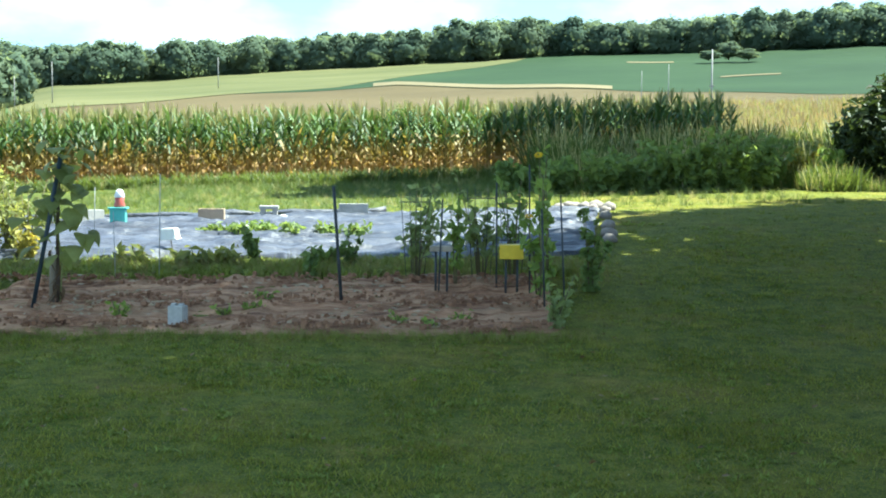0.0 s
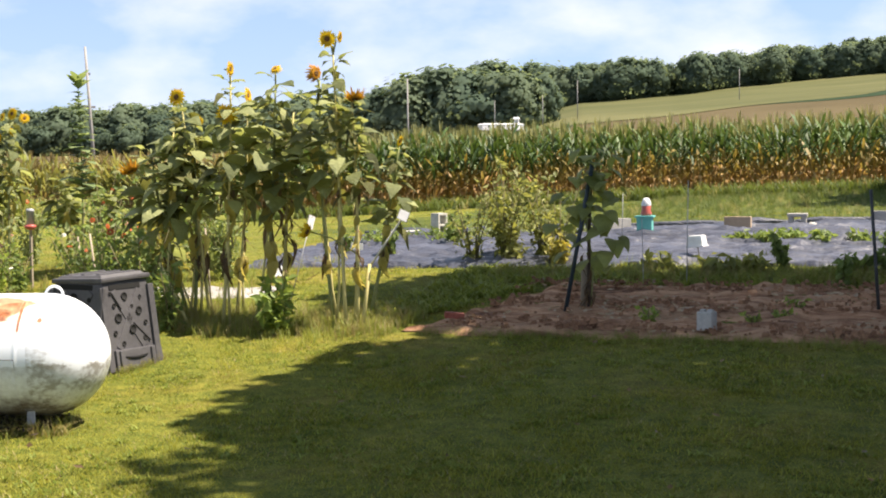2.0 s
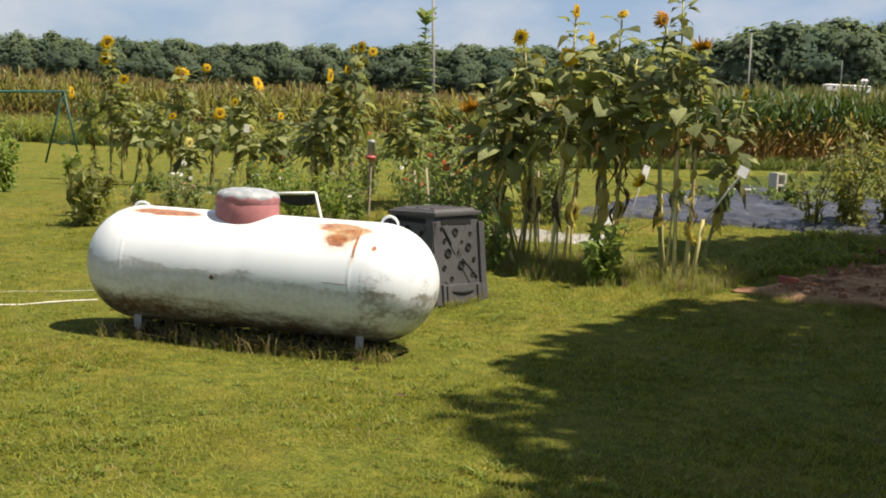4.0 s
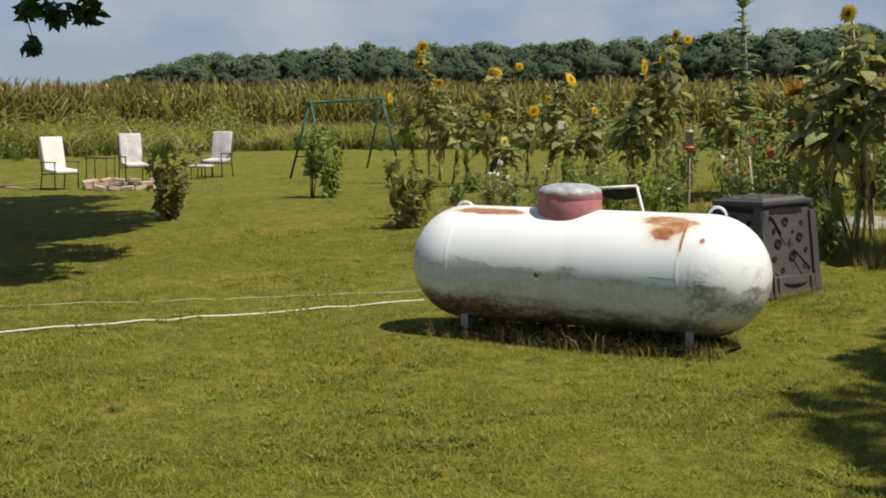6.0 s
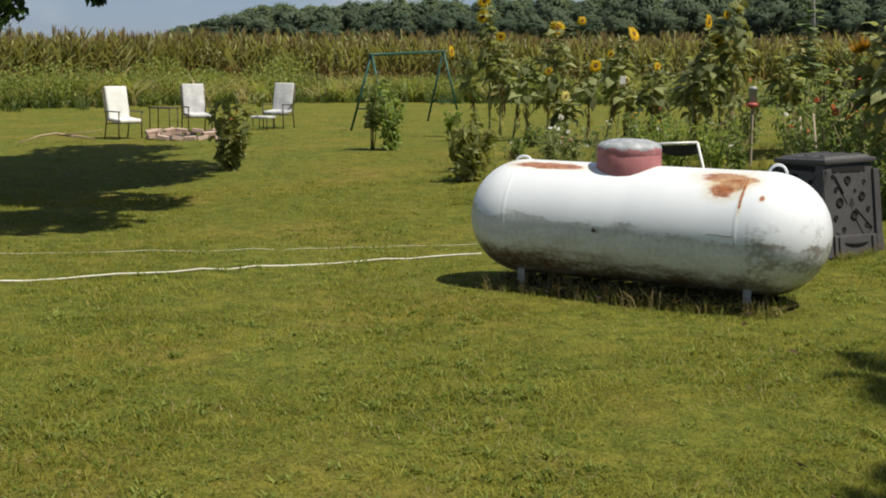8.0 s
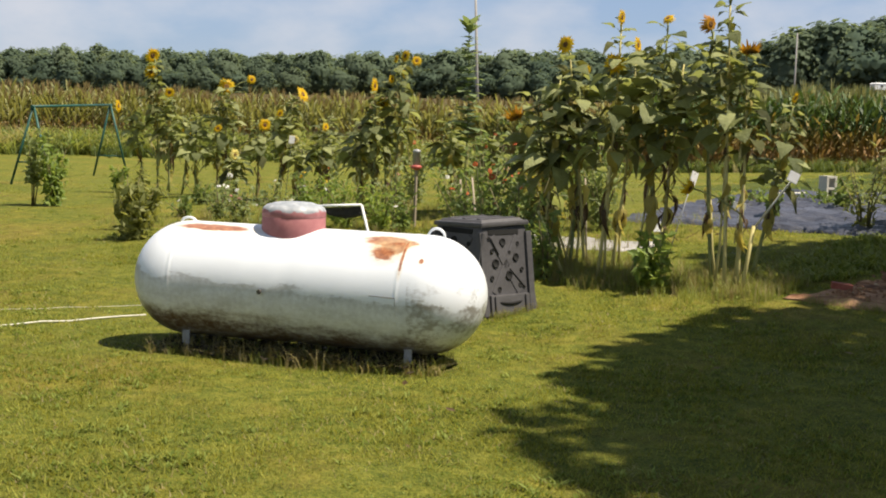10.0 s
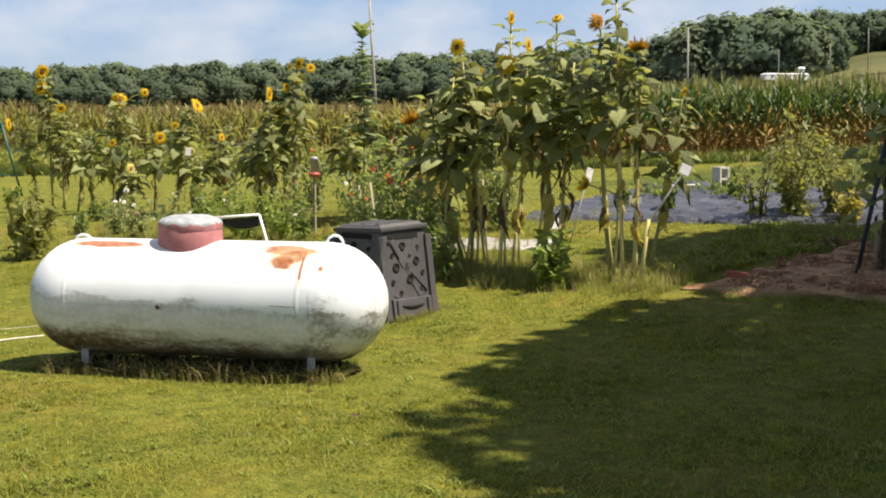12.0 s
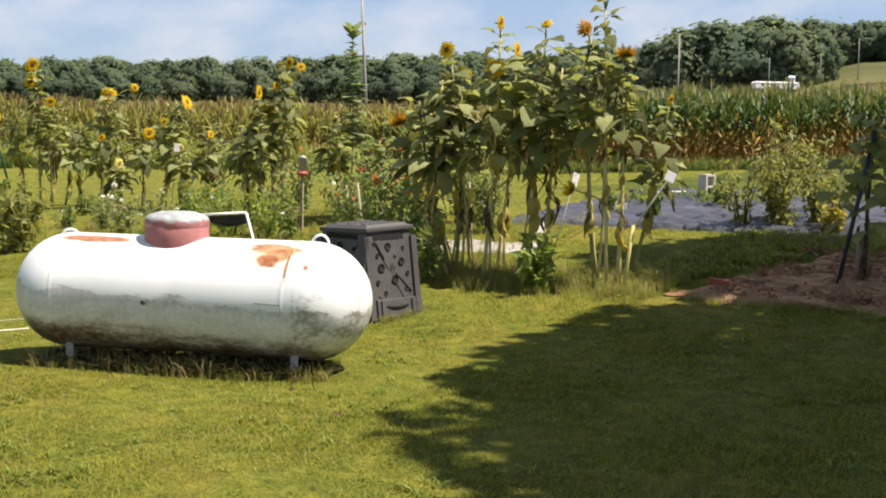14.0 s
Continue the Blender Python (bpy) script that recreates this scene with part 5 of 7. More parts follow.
def garden_plant(name, x, y, height, width, leaves, leaf_size, mat, label, category, group="", stems=6, low=0.12, blooms=(), seed=0, narrow=0.6):
    """Upright stems from one root with a loose mass of leaves, and blooms (kind, count, radius)."""
    rng = np.random.default_rng(int(abs(x) * 100 + abs(y) * 37) + seed)
    t = thing(name, pose(x, y, ground_z(x, y)), label, category, group)
    tips, blobs = [], []
    for i in range(stems):
        a, r = rng.uniform(0, 6.28), width / 2 * rng.uniform(0.2, 1.05)
        h = height * rng.uniform(0.55, 1.0)
        tip = Vector((r * math.cos(a), r * math.sin(a), h))
        pts = [(0.03 * math.cos(a), 0.03 * math.sin(a), -0.02), (tip.x * 0.35, tip.y * 0.35, h * 0.45), tip]
        bm = bmesh.new()
        add_tube(bm, pts, [0.012, 0.009, 0.004], 5)
        part("stem", mesh_of("stem", bm, M_STEM, True), t)
        tips.append(tip)
        for u in np.linspace(low, 0.97, 5 if stems > 1 else 16):
            s = width * rng.uniform(0.14, 0.24) * (1.0 - narrow * max(0, u - 0.5))
            blobs.append((tip.x * u, tip.y * u, h * u, s, s, s * 0.9))
    v, q = leaf_cloud(rng, blobs, int(leaves * 0.9), leaf_size, 0.15, 0.25)
    v[:, 2] = np.maximum(v[:, 2], 0.01)
    part("foliage", raw_mesh("foliage", v, q, [mat]), t)
    for kind, count, radius in blooms:
        for i in range(count):
            tip = tips[rng.integers(len(tips))] * rng.uniform(0.75, 1.02)
            p = tip + Vector((rng.normal(0, width * 0.12), rng.normal(0, width * 0.12), 0.03))
            part("flower", BLOOMS[kind], t, kind + " flower", Matrix.Translation(p) @ pose(0, 0, 0, rng.uniform(10, 80), 0, rng.uniform(-20, 90)) @ Matrix.Scale(radius * rng.uniform(0.6, 1.05), 4))
    return t


M_OLIVE_SHRUB = leafy("olive_shrub_leaf", (0.045, 0.066, 0.016), (0.36, 0.37, 0.13), 0.42, scale=3)
LAWN_SHRUB = "leafy green shrub standing alone on the lawn"
garden_plant("shrub", -19.5, 11.46, 1.20, 0.86, 600, 0.105, M_OLIVE_SHRUB, LAWN_SHRUB, "shrub", "lawn shrubs", 10, 0.08, (("red", 3, 0.025),))
garden_plant("shrub", -20.45, 15.40, 1.20, 0.75, 620, 0.085, M_HERB, "bushy pale-green shrub on the lawn", "shrub", "lawn shrubs", 8, 0.06)
garden_plant("shrub", -20.78, 15.22, 1.72, 0.62, 420, 0.085, M_DULL, "tall leaning pale-green shrub on the lawn", "shrub", "lawn shrubs", 5, 0.45)
garden_plant("shrub", -15.09, 12.70, 0.97, 0.86, 560, 0.105, M_OLIVE_SHRUB, LAWN_SHRUB, "shrub", "lawn shrubs", 8, 0.06)
garden_plant("shrub", -16.02, 13.64, 0.85, 0.78, 460, 0.10, M_OLIVE_SHRUB, LAWN_SHRUB, "shrub", "lawn shrubs", 7, 0.06)
garden_plant("shrub", -21.34, 17.58, 0.62, 0.45, 300, 0.07, M_HERB, "small bright shrub near the swing frame", "shrub", "lawn shrubs", 5, 0.06)
beds = "flower bed plants"
for x, y, h, w, mat, blooms, lab in (
    (-16.7, 15.1, 0.55, 0.6, M_SHRUB, (("white", 1, 0.04),), "low flower-bed plant with white blooms"),
    (-16.0, 15.2, 0.65, 0.6, M_DULL, (("white", 2, 0.04),), "low flower-bed plant with white blooms"),
    (-15.3, 15.0, 0.7, 0.7, M_DULL, (("white", 2, 0.04), ("pink", 3, 0.04)), "greyish flower-bed plant with pale blooms"),
    (-14.7, 15.1, 0.85, 0.75, M_DULL, (("white", 2, 0.04),), "greyish flower-bed plant with pale blooms"),
    (-14.1, 15.3, 0.8, 0.8, M_HERB, (("white", 3, 0.05),), "bright green leafy plant in the flower bed"),
    (-13.4, 15.2, 0.85, 0.8, M_HERB, (), "bright green leafy plant in the flower bed"),
    (-12.8, 15.3, 0.8, 0.85, M_HERB, (), "bright green leafy plant in the flower bed"),
    (-12.2, 15.0, 0.65, 0.6, M_SHRUB, (("white", 1, 0.04),), "low flower-bed plant with white blooms"),
    (-11.6, 15.6, 1.0, 0.7, M_DULL, (("white", 1, 0.04),), "loose flower-bed plant with a few blooms"),
    (-13.4, 16.3, 1.1, 0.7, M_DULL, (("pink", 3, 0.045),), "loose flower-bed plant with a few blooms"),
    (-15.4, 16.4, 0.95, 0.7, M_SHRUB, (("yellow", 3, 0.05),), "leafy plant with small yellow flowers"),
    (-17.3, 16.6, 0.75, 0.6, M_DULL, (("white", 3, 0.06),), "low flower-bed plant with white blooms"),
    (-18.3, 16.9, 0.6, 0.6, M_SHRUB, (), "low green plant in the flower bed"),
    (-11.9, 17.6, 1.5, 0.9, M_DULL, (("red", 3, 0.045),), "tall zinnia plant with red-orange flowers"),
    (-12.7, 17.8, 1.35, 0.8, M_DULL, (("red", 3, 0.045),), "tall zinnia plant with red-orange flowers"),
    (-11.2, 16.6, 1.55, 0.9, M_SHRUB, (("red", 3, 0.045), ("pink", 2, 0.05)), "tall zinnia plant with red-orange flowers"),
    (-10.6, 15.6, 1.45, 0.9, M_DULL, (("red", 4, 0.055), ("pink", 2, 0.05)), "tall zinnia plant with red-orange flowers"),
    (-10.9, 14.7, 1.35, 0.8, M_SHRUB, (("red", 3, 0.05), ("white", 1, 0.04)), "bushy zinnia plant with red and white flowers"),
    (-10.2, 14.2, 1.45, 0.9, M_SHRUB, (("red", 3, 0.05),), "bushy zinnia plant behind the compost bin"),
    (-9.6, 13.4, 1.55, 0.9, M_SHRUB, (("red", 3, 0.05),), "bushy zinnia plant behind the compost bin"),
    (-9.0, 13.2, 1.35, 0.8, M_SHRUB, (), "dense leafy plant behind the compost bin"),
    (-8.5, 13.0, 1.05, 0.75, M_SHRUB, (), "dense leafy plant beside the compost bin"),
    (-9.9, 15.2, 1.3, 0.8, M_YELLOWING, (), "yellowing leafy plant in the flower bed"),
    (-17.6, 19.4, 1.25, 0.8, M_DULL, (("red", 4, 0.055),), "tall zinnia plant with red-orange flowers"),
    (-14.8, 18.6, 1.2, 0.8, M_DULL, (("red", 3, 0.06),), "tall zinnia plant with red-orange flowers"),
    (-13.5, 18.7, 1.75, 0.9, M_SHRUB, (("red", 2, 0.05),), "tall zinnia plant with red-orange flowers"),
    (-12.5, 18.9, 1.8, 0.9, M_DULL, (), "tall leafy plant at the back of the flower bed"),
    (-11.5, 18.4, 1.75, 0.9, M_SHRUB, (("red", 2, 0.05),), "tall zinnia plant with red-orange flowers"),
    (-10.6, 17.6, 1.7, 0.9, M_SHRUB, (), "tall leafy plant at the back of the flower bed"),
    (-9.9, 16.6, 1.6, 0.9, M_DULL, (("red", 2, 0.05),), "tall zinnia plant with red-orange flowers"),
):
    h *= 0.75 if x < -14.5 and y < 17 else 0.9
    garden_plant("flower_plant", x, y, h, w, int((300 if h > 0.9 else 480) * h * w / 0.7), 0.062, mat, lab, "flower", beds, 7, 0.06, blooms, 3)
garden_plant("shrub", -7.19, 13.02, 0.66, 0.62, 380, 0.085, M_HERB, "bright leafy shrub between the sunflowers", "shrub", "", 6, 0.05)


M_WEED_LEAF = leafy("tall_weed_leaf", (0.09, 0.14, 0.06), (0.29, 0.36, 0.17), 0.4, 0.55, False)


def tall_weed(x, y, height):
    """One upright stem with rising pairs of long narrow leaves."""
    rng = random.Random(9)
    t = thing("weed", pose(x, y, ground_z(x, y)), "very tall single-stemmed weed above the flower bed", "weed")
    bm = bmesh.new()
    add_tube(bm, [(0, 0, 0), (0.03, 0.02, height * 0.5), (0, 0, height)], [0.016, 0.012, 0.005], 7)
    part("stem", mesh_of("stem", bm, M_STALK, True), t)
    for i in range(90):
        ring = i // 5  # close whorls of five leaves, smaller towards the tip
        u = 0.40 + 0.0345 * ring + rng.uniform(-0.008, 0.008)
        turn = 1.257 * i + 0.5 * ring + rng.uniform(-0.25, 0.25)
        ln, up = 0.36 * (1.18 - 0.72 * u) * rng.uniform(0.75, 1.2), rng.uniform(0.25, 0.7) + (0.7 if ring > 15 else 0)
        o, side = Vector((math.cos(turn), math.sin(turn), 0)), Vector((-math.sin(turn), math.cos(turn), 0))
        bm = bmesh.new()
        rows = []
        for k, w in ((0, 0.03), (0.25, 0.30), (0.45, 0.38), (0.75, 0.26), (1.0, 0.01)):
            c = Vector((0.02, 0, u * height)) + o * ln * k + Vector((0, 0, ln * (up * k - 0.45 * k * k)))
            rows.append([bm.verts.new(c - side * w * ln), bm.verts.new(c + side * w * ln)])
        for p, q in zip(rows, rows[1:]):
            bm.faces.new((p[0], p[1], q[1], q[0])).smooth = True
        part("leaf", mesh_of("leaf", bm, M_WEED_LEAF), t)


tall_weed(-12.46, 16.80, 2.92)

# vegetables on and beside the ground cloth
VEG = "vegetable plants"
garden_plant("tomato_plant", -6.3, 18.1, 1.4, 1.0, 520, 0.075, M_OLIVE_SHRUB, "tall loose tomato plant on the ground cloth", "vegetable", VEG, 9, 0.2)
garden_plant("tomato_plant", -5.9, 18.5, 1.25, 0.8, 330, 0.075, M_OLIVE_SHRUB, "loose tomato plant on the ground cloth", "vegetable", VEG, 6, 0.08)
garden_plant("tomato_plant", -6.75, 18.0, 1.05, 0.8, 240, 0.065, M_OLIVE_SHRUB, "loose tomato plant on the ground cloth", "vegetable", VEG, 8, 0.1)
garden_plant("tomato_plant", -6.45, 18.6, 1.55, 0.8, 260, 0.07, M_OLIVE_SHRUB, "tall loose tomato plant on the ground cloth", "vegetable", VEG, 7, 0.25)
garden_plant("tomato_plant", -5.55, 18.2, 1.2, 0.8, 230, 0.07, M_OLIVE_SHRUB, "loose tomato plant on the ground cloth", "vegetable", VEG, 7, 0.1)
for x, y, w in ((-9.6, 21.0, 0.9), (-8.7, 21.2, 1.0), (-7.9, 21.3, 1.0), (-7.1, 21.4, 1.0), (-6.4, 21.3, 0.9), (-8.2, 20.5, 0.8), (-9.2, 20.3, 0.8), (-7.3, 20.6, 0.8)):
    garden_plant("melon_vine", x, y, 0.17, w, 170, 0.065, M_SHRUB if x < -8 else M_DULL, "low melon vine creeping over the cloth", "vegetable", VEG, 9, 0.15)
garden_plant("pepper_plant", -5.5, 17.9, 0.42, 0.55, 240, 0.075, M_YELLOWING, "yellowing squash plant at the cloth's edge", "vegetable", VEG, 5, 0.1, (("yellow", 3, 0.05),))
garden_plant("tomato_plant", -0.33, 16.3, 1.2, 0.85, 210, 0.085, M_DULL, "dark green tomato plant in a wire cage", "vegetable", VEG, 6, 0.55)
garden_plant("tomato_plant", 0.46, 16.3, 1.25, 0.7, 170, 0.085, M_DULL, "dark green tomato plant in a wire cage", "vegetable", VEG, 5, 0.55)
garden_plant("bean_plant", 1.08, 15.1, 1.75, 0.5, 150, 0.09, M_HERB, "tall thin bean plant on a stake", "vegetable", VEG, 4, 0.15, (("yellow", 2, 0.06),))
garden_plant("bean_plant", 1.25, 15.9, 1.5, 0.5, 110, 0.09, M_HERB, "tall thin bean plant on a stake", "vegetable", VEG, 4, 0.15)
garden_plant("bean_plant", 0.15, 15.9, 1.35, 0.45, 90, 0.085, M_HERB, "thin bean plant on a stake", "vegetable", VEG, 3, 0.3)
garden_plant("bean_plant", 0.85, 16.5, 1.3, 0.5, 110, 0.085, M_SHRUB, "thin bean plant on a stake", "vegetable", VEG, 4, 0.3)
garden_plant("pepper_plant", 1.70, 15.65, 0.95, 0.42, 420, 0.07, M_SHRUB, "upright dark green plant at the bed's corner", "vegetable", VEG, 5, 0.05)
garden_plant("pepper_plant", 1.15, 13.75, 0.55, 0.42, 220, 0.06, M_DULL, "withering plant at the corner of the soil bed", "vegetable", VEG, 6, 0.05)
for x, y, h, w in ((-1.13, 17.15, 0.45, 0.3), (-2.4, 17.4, 0.5, 0.32), (-1.64, 16.6, 0.42, 0.4), (-1.5, 17.3, 0.35, 0.5), (-8.3, 18.6, 0.5, 0.4), (-7.9, 20.2, 0.55, 0.5), (-9.2, 18.9, 0.45, 0.35)):
    garden_plant("pepper_plant", x, y, h, w, int(300 * h), 0.08, M_SHRUB, "small pepper plant beside the ground cloth", "vegetable", VEG, 3, 0.15)
for x, y, w in ((-3.9, 17.3, 0.85), (-3.2, 17.1, 0.8), (-2.8, 17.25, 0.7)):
    garden_plant("squash_plant", x, y, 0.24, w * 0.9, 130, 0.10, M_OLIVE_SHRUB, "low spreading squash plant at the cloth's edge", "vegetable", VEG, 9, 0.1)
for x, y, w in ((-3.4, 20.1, 0.6), (-3.0, 20.0, 0.55), (-2.7, 20.3, 0.5), (-2.1, 20.0, 0.6), (-1.65, 19.9, 0.55), (-1.25, 20.0, 0.6)):
    garden_plant("melon_vine", x, y, 0.16, w, 150, 0.08, M_HERB if w < 0.52 else M_SHRUB, "low melon vine creeping over the cloth", "vegetable", VEG, 8, 0.2)
for x, y, h in ((-3.36, 14.02, 0.24), (-1.95, 14.9, 0.16), (-2.3, 14.3, 0.12), (-2.05, 14.5, 0.12), (-0.45, 13.8, 0.16), (-0.2, 13.6, 0.14), (0.2, 13.9, 0.13)):
    garden_plant("seedling", x, y, h, 0.28, int(420 * h), 0.05, M_HERB, "small green seedling in the bare soil", "vegetable", "seedlings", 5, 0.05)


# ---------------------------------------------------------------- lawn furniture far on the lawn
M_CUSHION = surface("white_cushion", (0.66, 0.66, 0.62), (0.82, 0.82, 0.80), 25, 3, 0.9, 0.3, 0.006)
M_CUSHION_OLD = surface("mottled_grey_cushion", (0.34, 0.34, 0.36), (0.70, 0.70, 0.70), 9, 4, 0.9, 0.3, 0.006)
M_FRAME = surface("brown_metal_frame", (0.045, 0.032, 0.024), (0.11, 0.08, 0.06), 30, 4, 0.55, 0.1, 0.002)
M_BRICK = surface("pinkish_paver", (0.34, 0.23, 0.185), (0.60, 0.45, 0.37), 14, 3, 0.9, 0.5, 0.006)
M_ASH = surface("ash_and_charcoal", (0.012, 0.011, 0.010), (0.05, 0.045, 0.04), 12, 3, 0.95, 0.6, 0.02)
M_PVC = surface("white_plastic_pipe", (0.46, 0.44, 0.36), (0.68, 0.66, 0.56), 12, 1.5, 0.5, 0.1, 0.002)
M_GREEN_STEEL = surface("dark_green_paint", (0.008, 0.052, 0.040), (0.018, 0.095, 0.072), 20, 3, 0.5, 0.1, 0.002)
M_DRY_WOOD = surface("dry_branch", (0.24, 0.17, 0.10), (0.44, 0.34, 0.22), 25, 3, 0.9, 0.5, 0.01)


def high_chair(x, y, yaw, cushion, label, footrest=False):
    """A high-backed metal garden chair with one long cushion; it faces local -y."""
    t = thing("garden_chair", pose(x, y, ground_z(x, y), 0, 0, yaw), label, "chair", "chairs round the fire pit")
    for sx in (-0.29, 0.29):
        for pts in ([(sx, -0.27, 0.0), (sx, -0.29, 0.60)], [(sx, 0.30, 0.0), (sx, 0.22, 0.42), (sx, 0.36, 1.08)]):
            bm = bmesh.new()
            add_tube(bm, pts, 0.015, 6)
            part("leg", mesh_of("leg", bm, M_FRAME), t)
        bm = bmesh.new()
        add_box(bm, (0.05, 0.60, 0.025), pose(sx, -0.02, 0.61), 0.008)
        part("armrest", mesh_of("armrest", bm, M_FRAME), t)
    for a, c in (((-0.29, -0.26, 0.36), (0.29, -0.26, 0.36)), ((-0.29, 0.22, 0.34), (0.29, 0.22, 0.34)), ((-0.29, -0.26, 0.36), (-0.29, 0.24, 0.34)), ((0.29, -0.26, 0.36), (0.29, 0.24, 0.34)), ((-0.29, 0.36, 1.08), (0.29, 0.36, 1.08))):
        bm = bmesh.new()
        add_tube(bm, [a, c], 0.014, 6)
        part("rail", mesh_of("rail", bm, M_FRAME), t)
    bm = bmesh.new()
    add_box(bm, (0.54, 0.56, 0.09), pose(0, -0.03, 0.42, 4), 0.035)
    part("seat_cushion", mesh_of("seat_cushion", bm, cushion, True), t)
    bm = bmesh.new()
    add_box(bm, (0.54, 0.09, 0.74), pose(0, 0.25, 0.79, -12), 0.035)
    part("back_cushion", mesh_of("back_cushion", bm, cushion, True), t)
    if footrest:
        f = thing("footstool", pose(x, y, ground_z(x, y), 0, 0, yaw) @ pose(0, -0.78, 0), "low footstool with a grey cushion before a chair", "footstool")
        bm = bmesh.new()
        add_box(bm, (0.5, 0.42, 0.07), pose(0, 0, 0.31), 0.03)
        part("cushion", mesh_of("cushion", bm, cushion, True), f)
        for sx in (-0.2, 0.2):
            for sy in (-0.16, 0.16):
                bm = bmesh.new()
                add_tube(bm, [(sx, sy, 0), (sx, sy, 0.29)], 0.013, 6)
                part("leg", mesh_of("leg", bm, M_FRAME), f)


high_chair(-28.35, 13.95, 96, M_CUSHION, "high-backed garden chair with a bright white cushion")
high_chair(-29.75, 16.55, 78, M_CUSHION_OLD, "high-backed garden chair with a mottled old cushion")
high_chair(-30.2, 19.15, 28, M_CUSHION_OLD, "high-backed garden chair with a greyed cushion", True)

t = thing("side_table", pose(-29.9, 15.75, ground_z(-29.9, 15.75), 0, 0, 30), "small metal side table between two chairs", "table")
bm = bmesh.new()
add_box(bm, (0.62, 0.45, 0.03), pose(0, 0, 0.60), 0.01)
part("tabletop", mesh_of("tabletop", bm, M_FRAME), t)
for sx in (-0.27, 0.27):
    for sy in (-0.18, 0.18):
        bm = bmesh.new()
        add_tube(bm, [(sx, sy, 0), (sx, sy, 0.59)], 0.013, 6)
        part("leg", mesh_of("leg", bm, M_FRAME), t)

# ring of loose pavers round the fire
pit = thing("fire_pit", pose(-27.6, 15.1, ground_z(-27.6, 15.1)), "low fire ring of loose pinkish pavers with ash", "fire pit")
bm = bmesh.new()
add_lathe(bm, [(0.0, 0.06), (0.45, 0.05), (0.62, 0.01), (0.66, -0.03)], 20)
part("ash", mesh_of("ash", bm, M_ASH), pit)
bm = bmesh.new()
add_box(bm, (0.26, 0.15, 0.09), Matrix(), 0.012)
paver = mesh_of("paver", bm, M_BRICK)
pit_rng = random.Random(4)
for row in range(2):
    for i in range(15 if row == 0 else 11):
        a = 2 * math.pi * (i + 0.5 * row + pit_rng.uniform(-0.12, 0.12)) / 15
        part("paver", paver, pit, "", pose((0.78 + pit_rng.uniform(-0.06, 0.06)) * math.cos(a), (0.78 + pit_rng.uniform(-0.06, 0.06)) * math.sin(a), 0.045 + 0.088 * row, pit_rng.uniform(-9, 9), pit_rng.uniform(-12, 12), math.degrees(a) + 90 + pit_rng.uniform(-28, 28)))

bm = bmesh.new()
zb = ground_z(-28.2, 12.2)
add_tube(bm, [(-28.0, 11.4, zb + 0.03), (-28.1, 11.9, zb + 0.16), (-28.2, 12.3, zb + 0.2), (-28.3, 12.9, zb + 0.12), (-28.35, 13.3, zb + 0.04)], [0.012, 0.022, 0.025, 0.02, 0.008], 7)
add_tube(bm, [(-28.2, 12.3, zb + 0.2), (-28.5, 12.8, zb + 0.1), (-28.7, 13.4, zb + 0.03)], [0.025, 0.018, 0.008], 6)
add_tube(bm, [(-28.2, 12.5, zb + 0.17), (-27.9, 12.9, zb + 0.22), (-27.8, 13.2, zb + 0.28)], [0.018, 0.012, 0.005], 6)
whole("fallen_branch", mesh_of("fallen_branch", bm, M_DRY_WOOD, True), Matrix(), "dry fallen branch lying on the grass", "branch")

# white pipe and thin hose across the lawn
def lying(name, pts, radius, mat, label, category):
    bm = bmesh.new()
    fine = along(pts, 0.25)
    rng = random.Random(len(pts))
    add_tube(bm, [(x, y, ground_z(x, y) + radius * 0.5 + 0.006 + rng.uniform(-0.010, 0.012)) for x, y in fine], radius, 8)
    whole(name, mesh_of(name, bm, mat), Matrix(), label, category)


lying("pipe", [(-12.2, 1.4), (-11.8, 3.5), (-11.62, 4.41), (-11.32, 5.55), (-11.08, 6.56), (-10.72, 7.9), (-10.35, 9.0)], 0.009, M_PVC, "long white plastic pipe lying across the lawn", "pipe")
lying("hose", [(-13.9, 2.0), (-13.5, 4.2), (-13.13, 5.43), (-12.7, 6.2), (-12.27, 6.93), (-11.8, 7.8), (-11.27, 8.69), (-10.6, 9.5)], 0.003, M_PVC, "thin pale hose half hidden in the grass", "hose")

# swing frame
sw = thing("swing_frame", pose(0, 0, 0), "dark green steel A-frame of a garden swing", "swing frame")
tr, tl = Vector((-31.0, 25.2, 2.05)), Vector((-27.9, 20.4, 1.93))
wayn = (tr - tl).normalized()
crossn = Vector((wayn.y, -wayn.x, 0)).normalized()
for top in (tr, tl):
    feet = []
    for s in (-1, 1):
        f = top + crossn * 0.5 * s + wayn * (0.12 if top == tr else -0.12)
        f.z = ground_z(f.x, f.y) - 0.03
        feet.append(f)
        bm = bmesh.new()
        add_tube(bm, [f, top + Vector((0, 0, 0.03))], 0.03, 10)
        part("leg", mesh_of("leg", bm, M_GREEN_STEEL), sw)
    bm = bmesh.new()
    add_tube(bm, [feet[0].lerp(top, 0.3), feet[1].lerp(top, 0.3)], 0.018, 8)
    part("brace", mesh_of("brace", bm, M_GREEN_STEEL), sw)
bm = bmesh.new()
add_tube(bm, [tl - wayn * 0.12, tr + wayn * 0.12], 0.034, 10)
part("top_bar", mesh_of("top_bar", bm, M_GREEN_STEEL), sw)

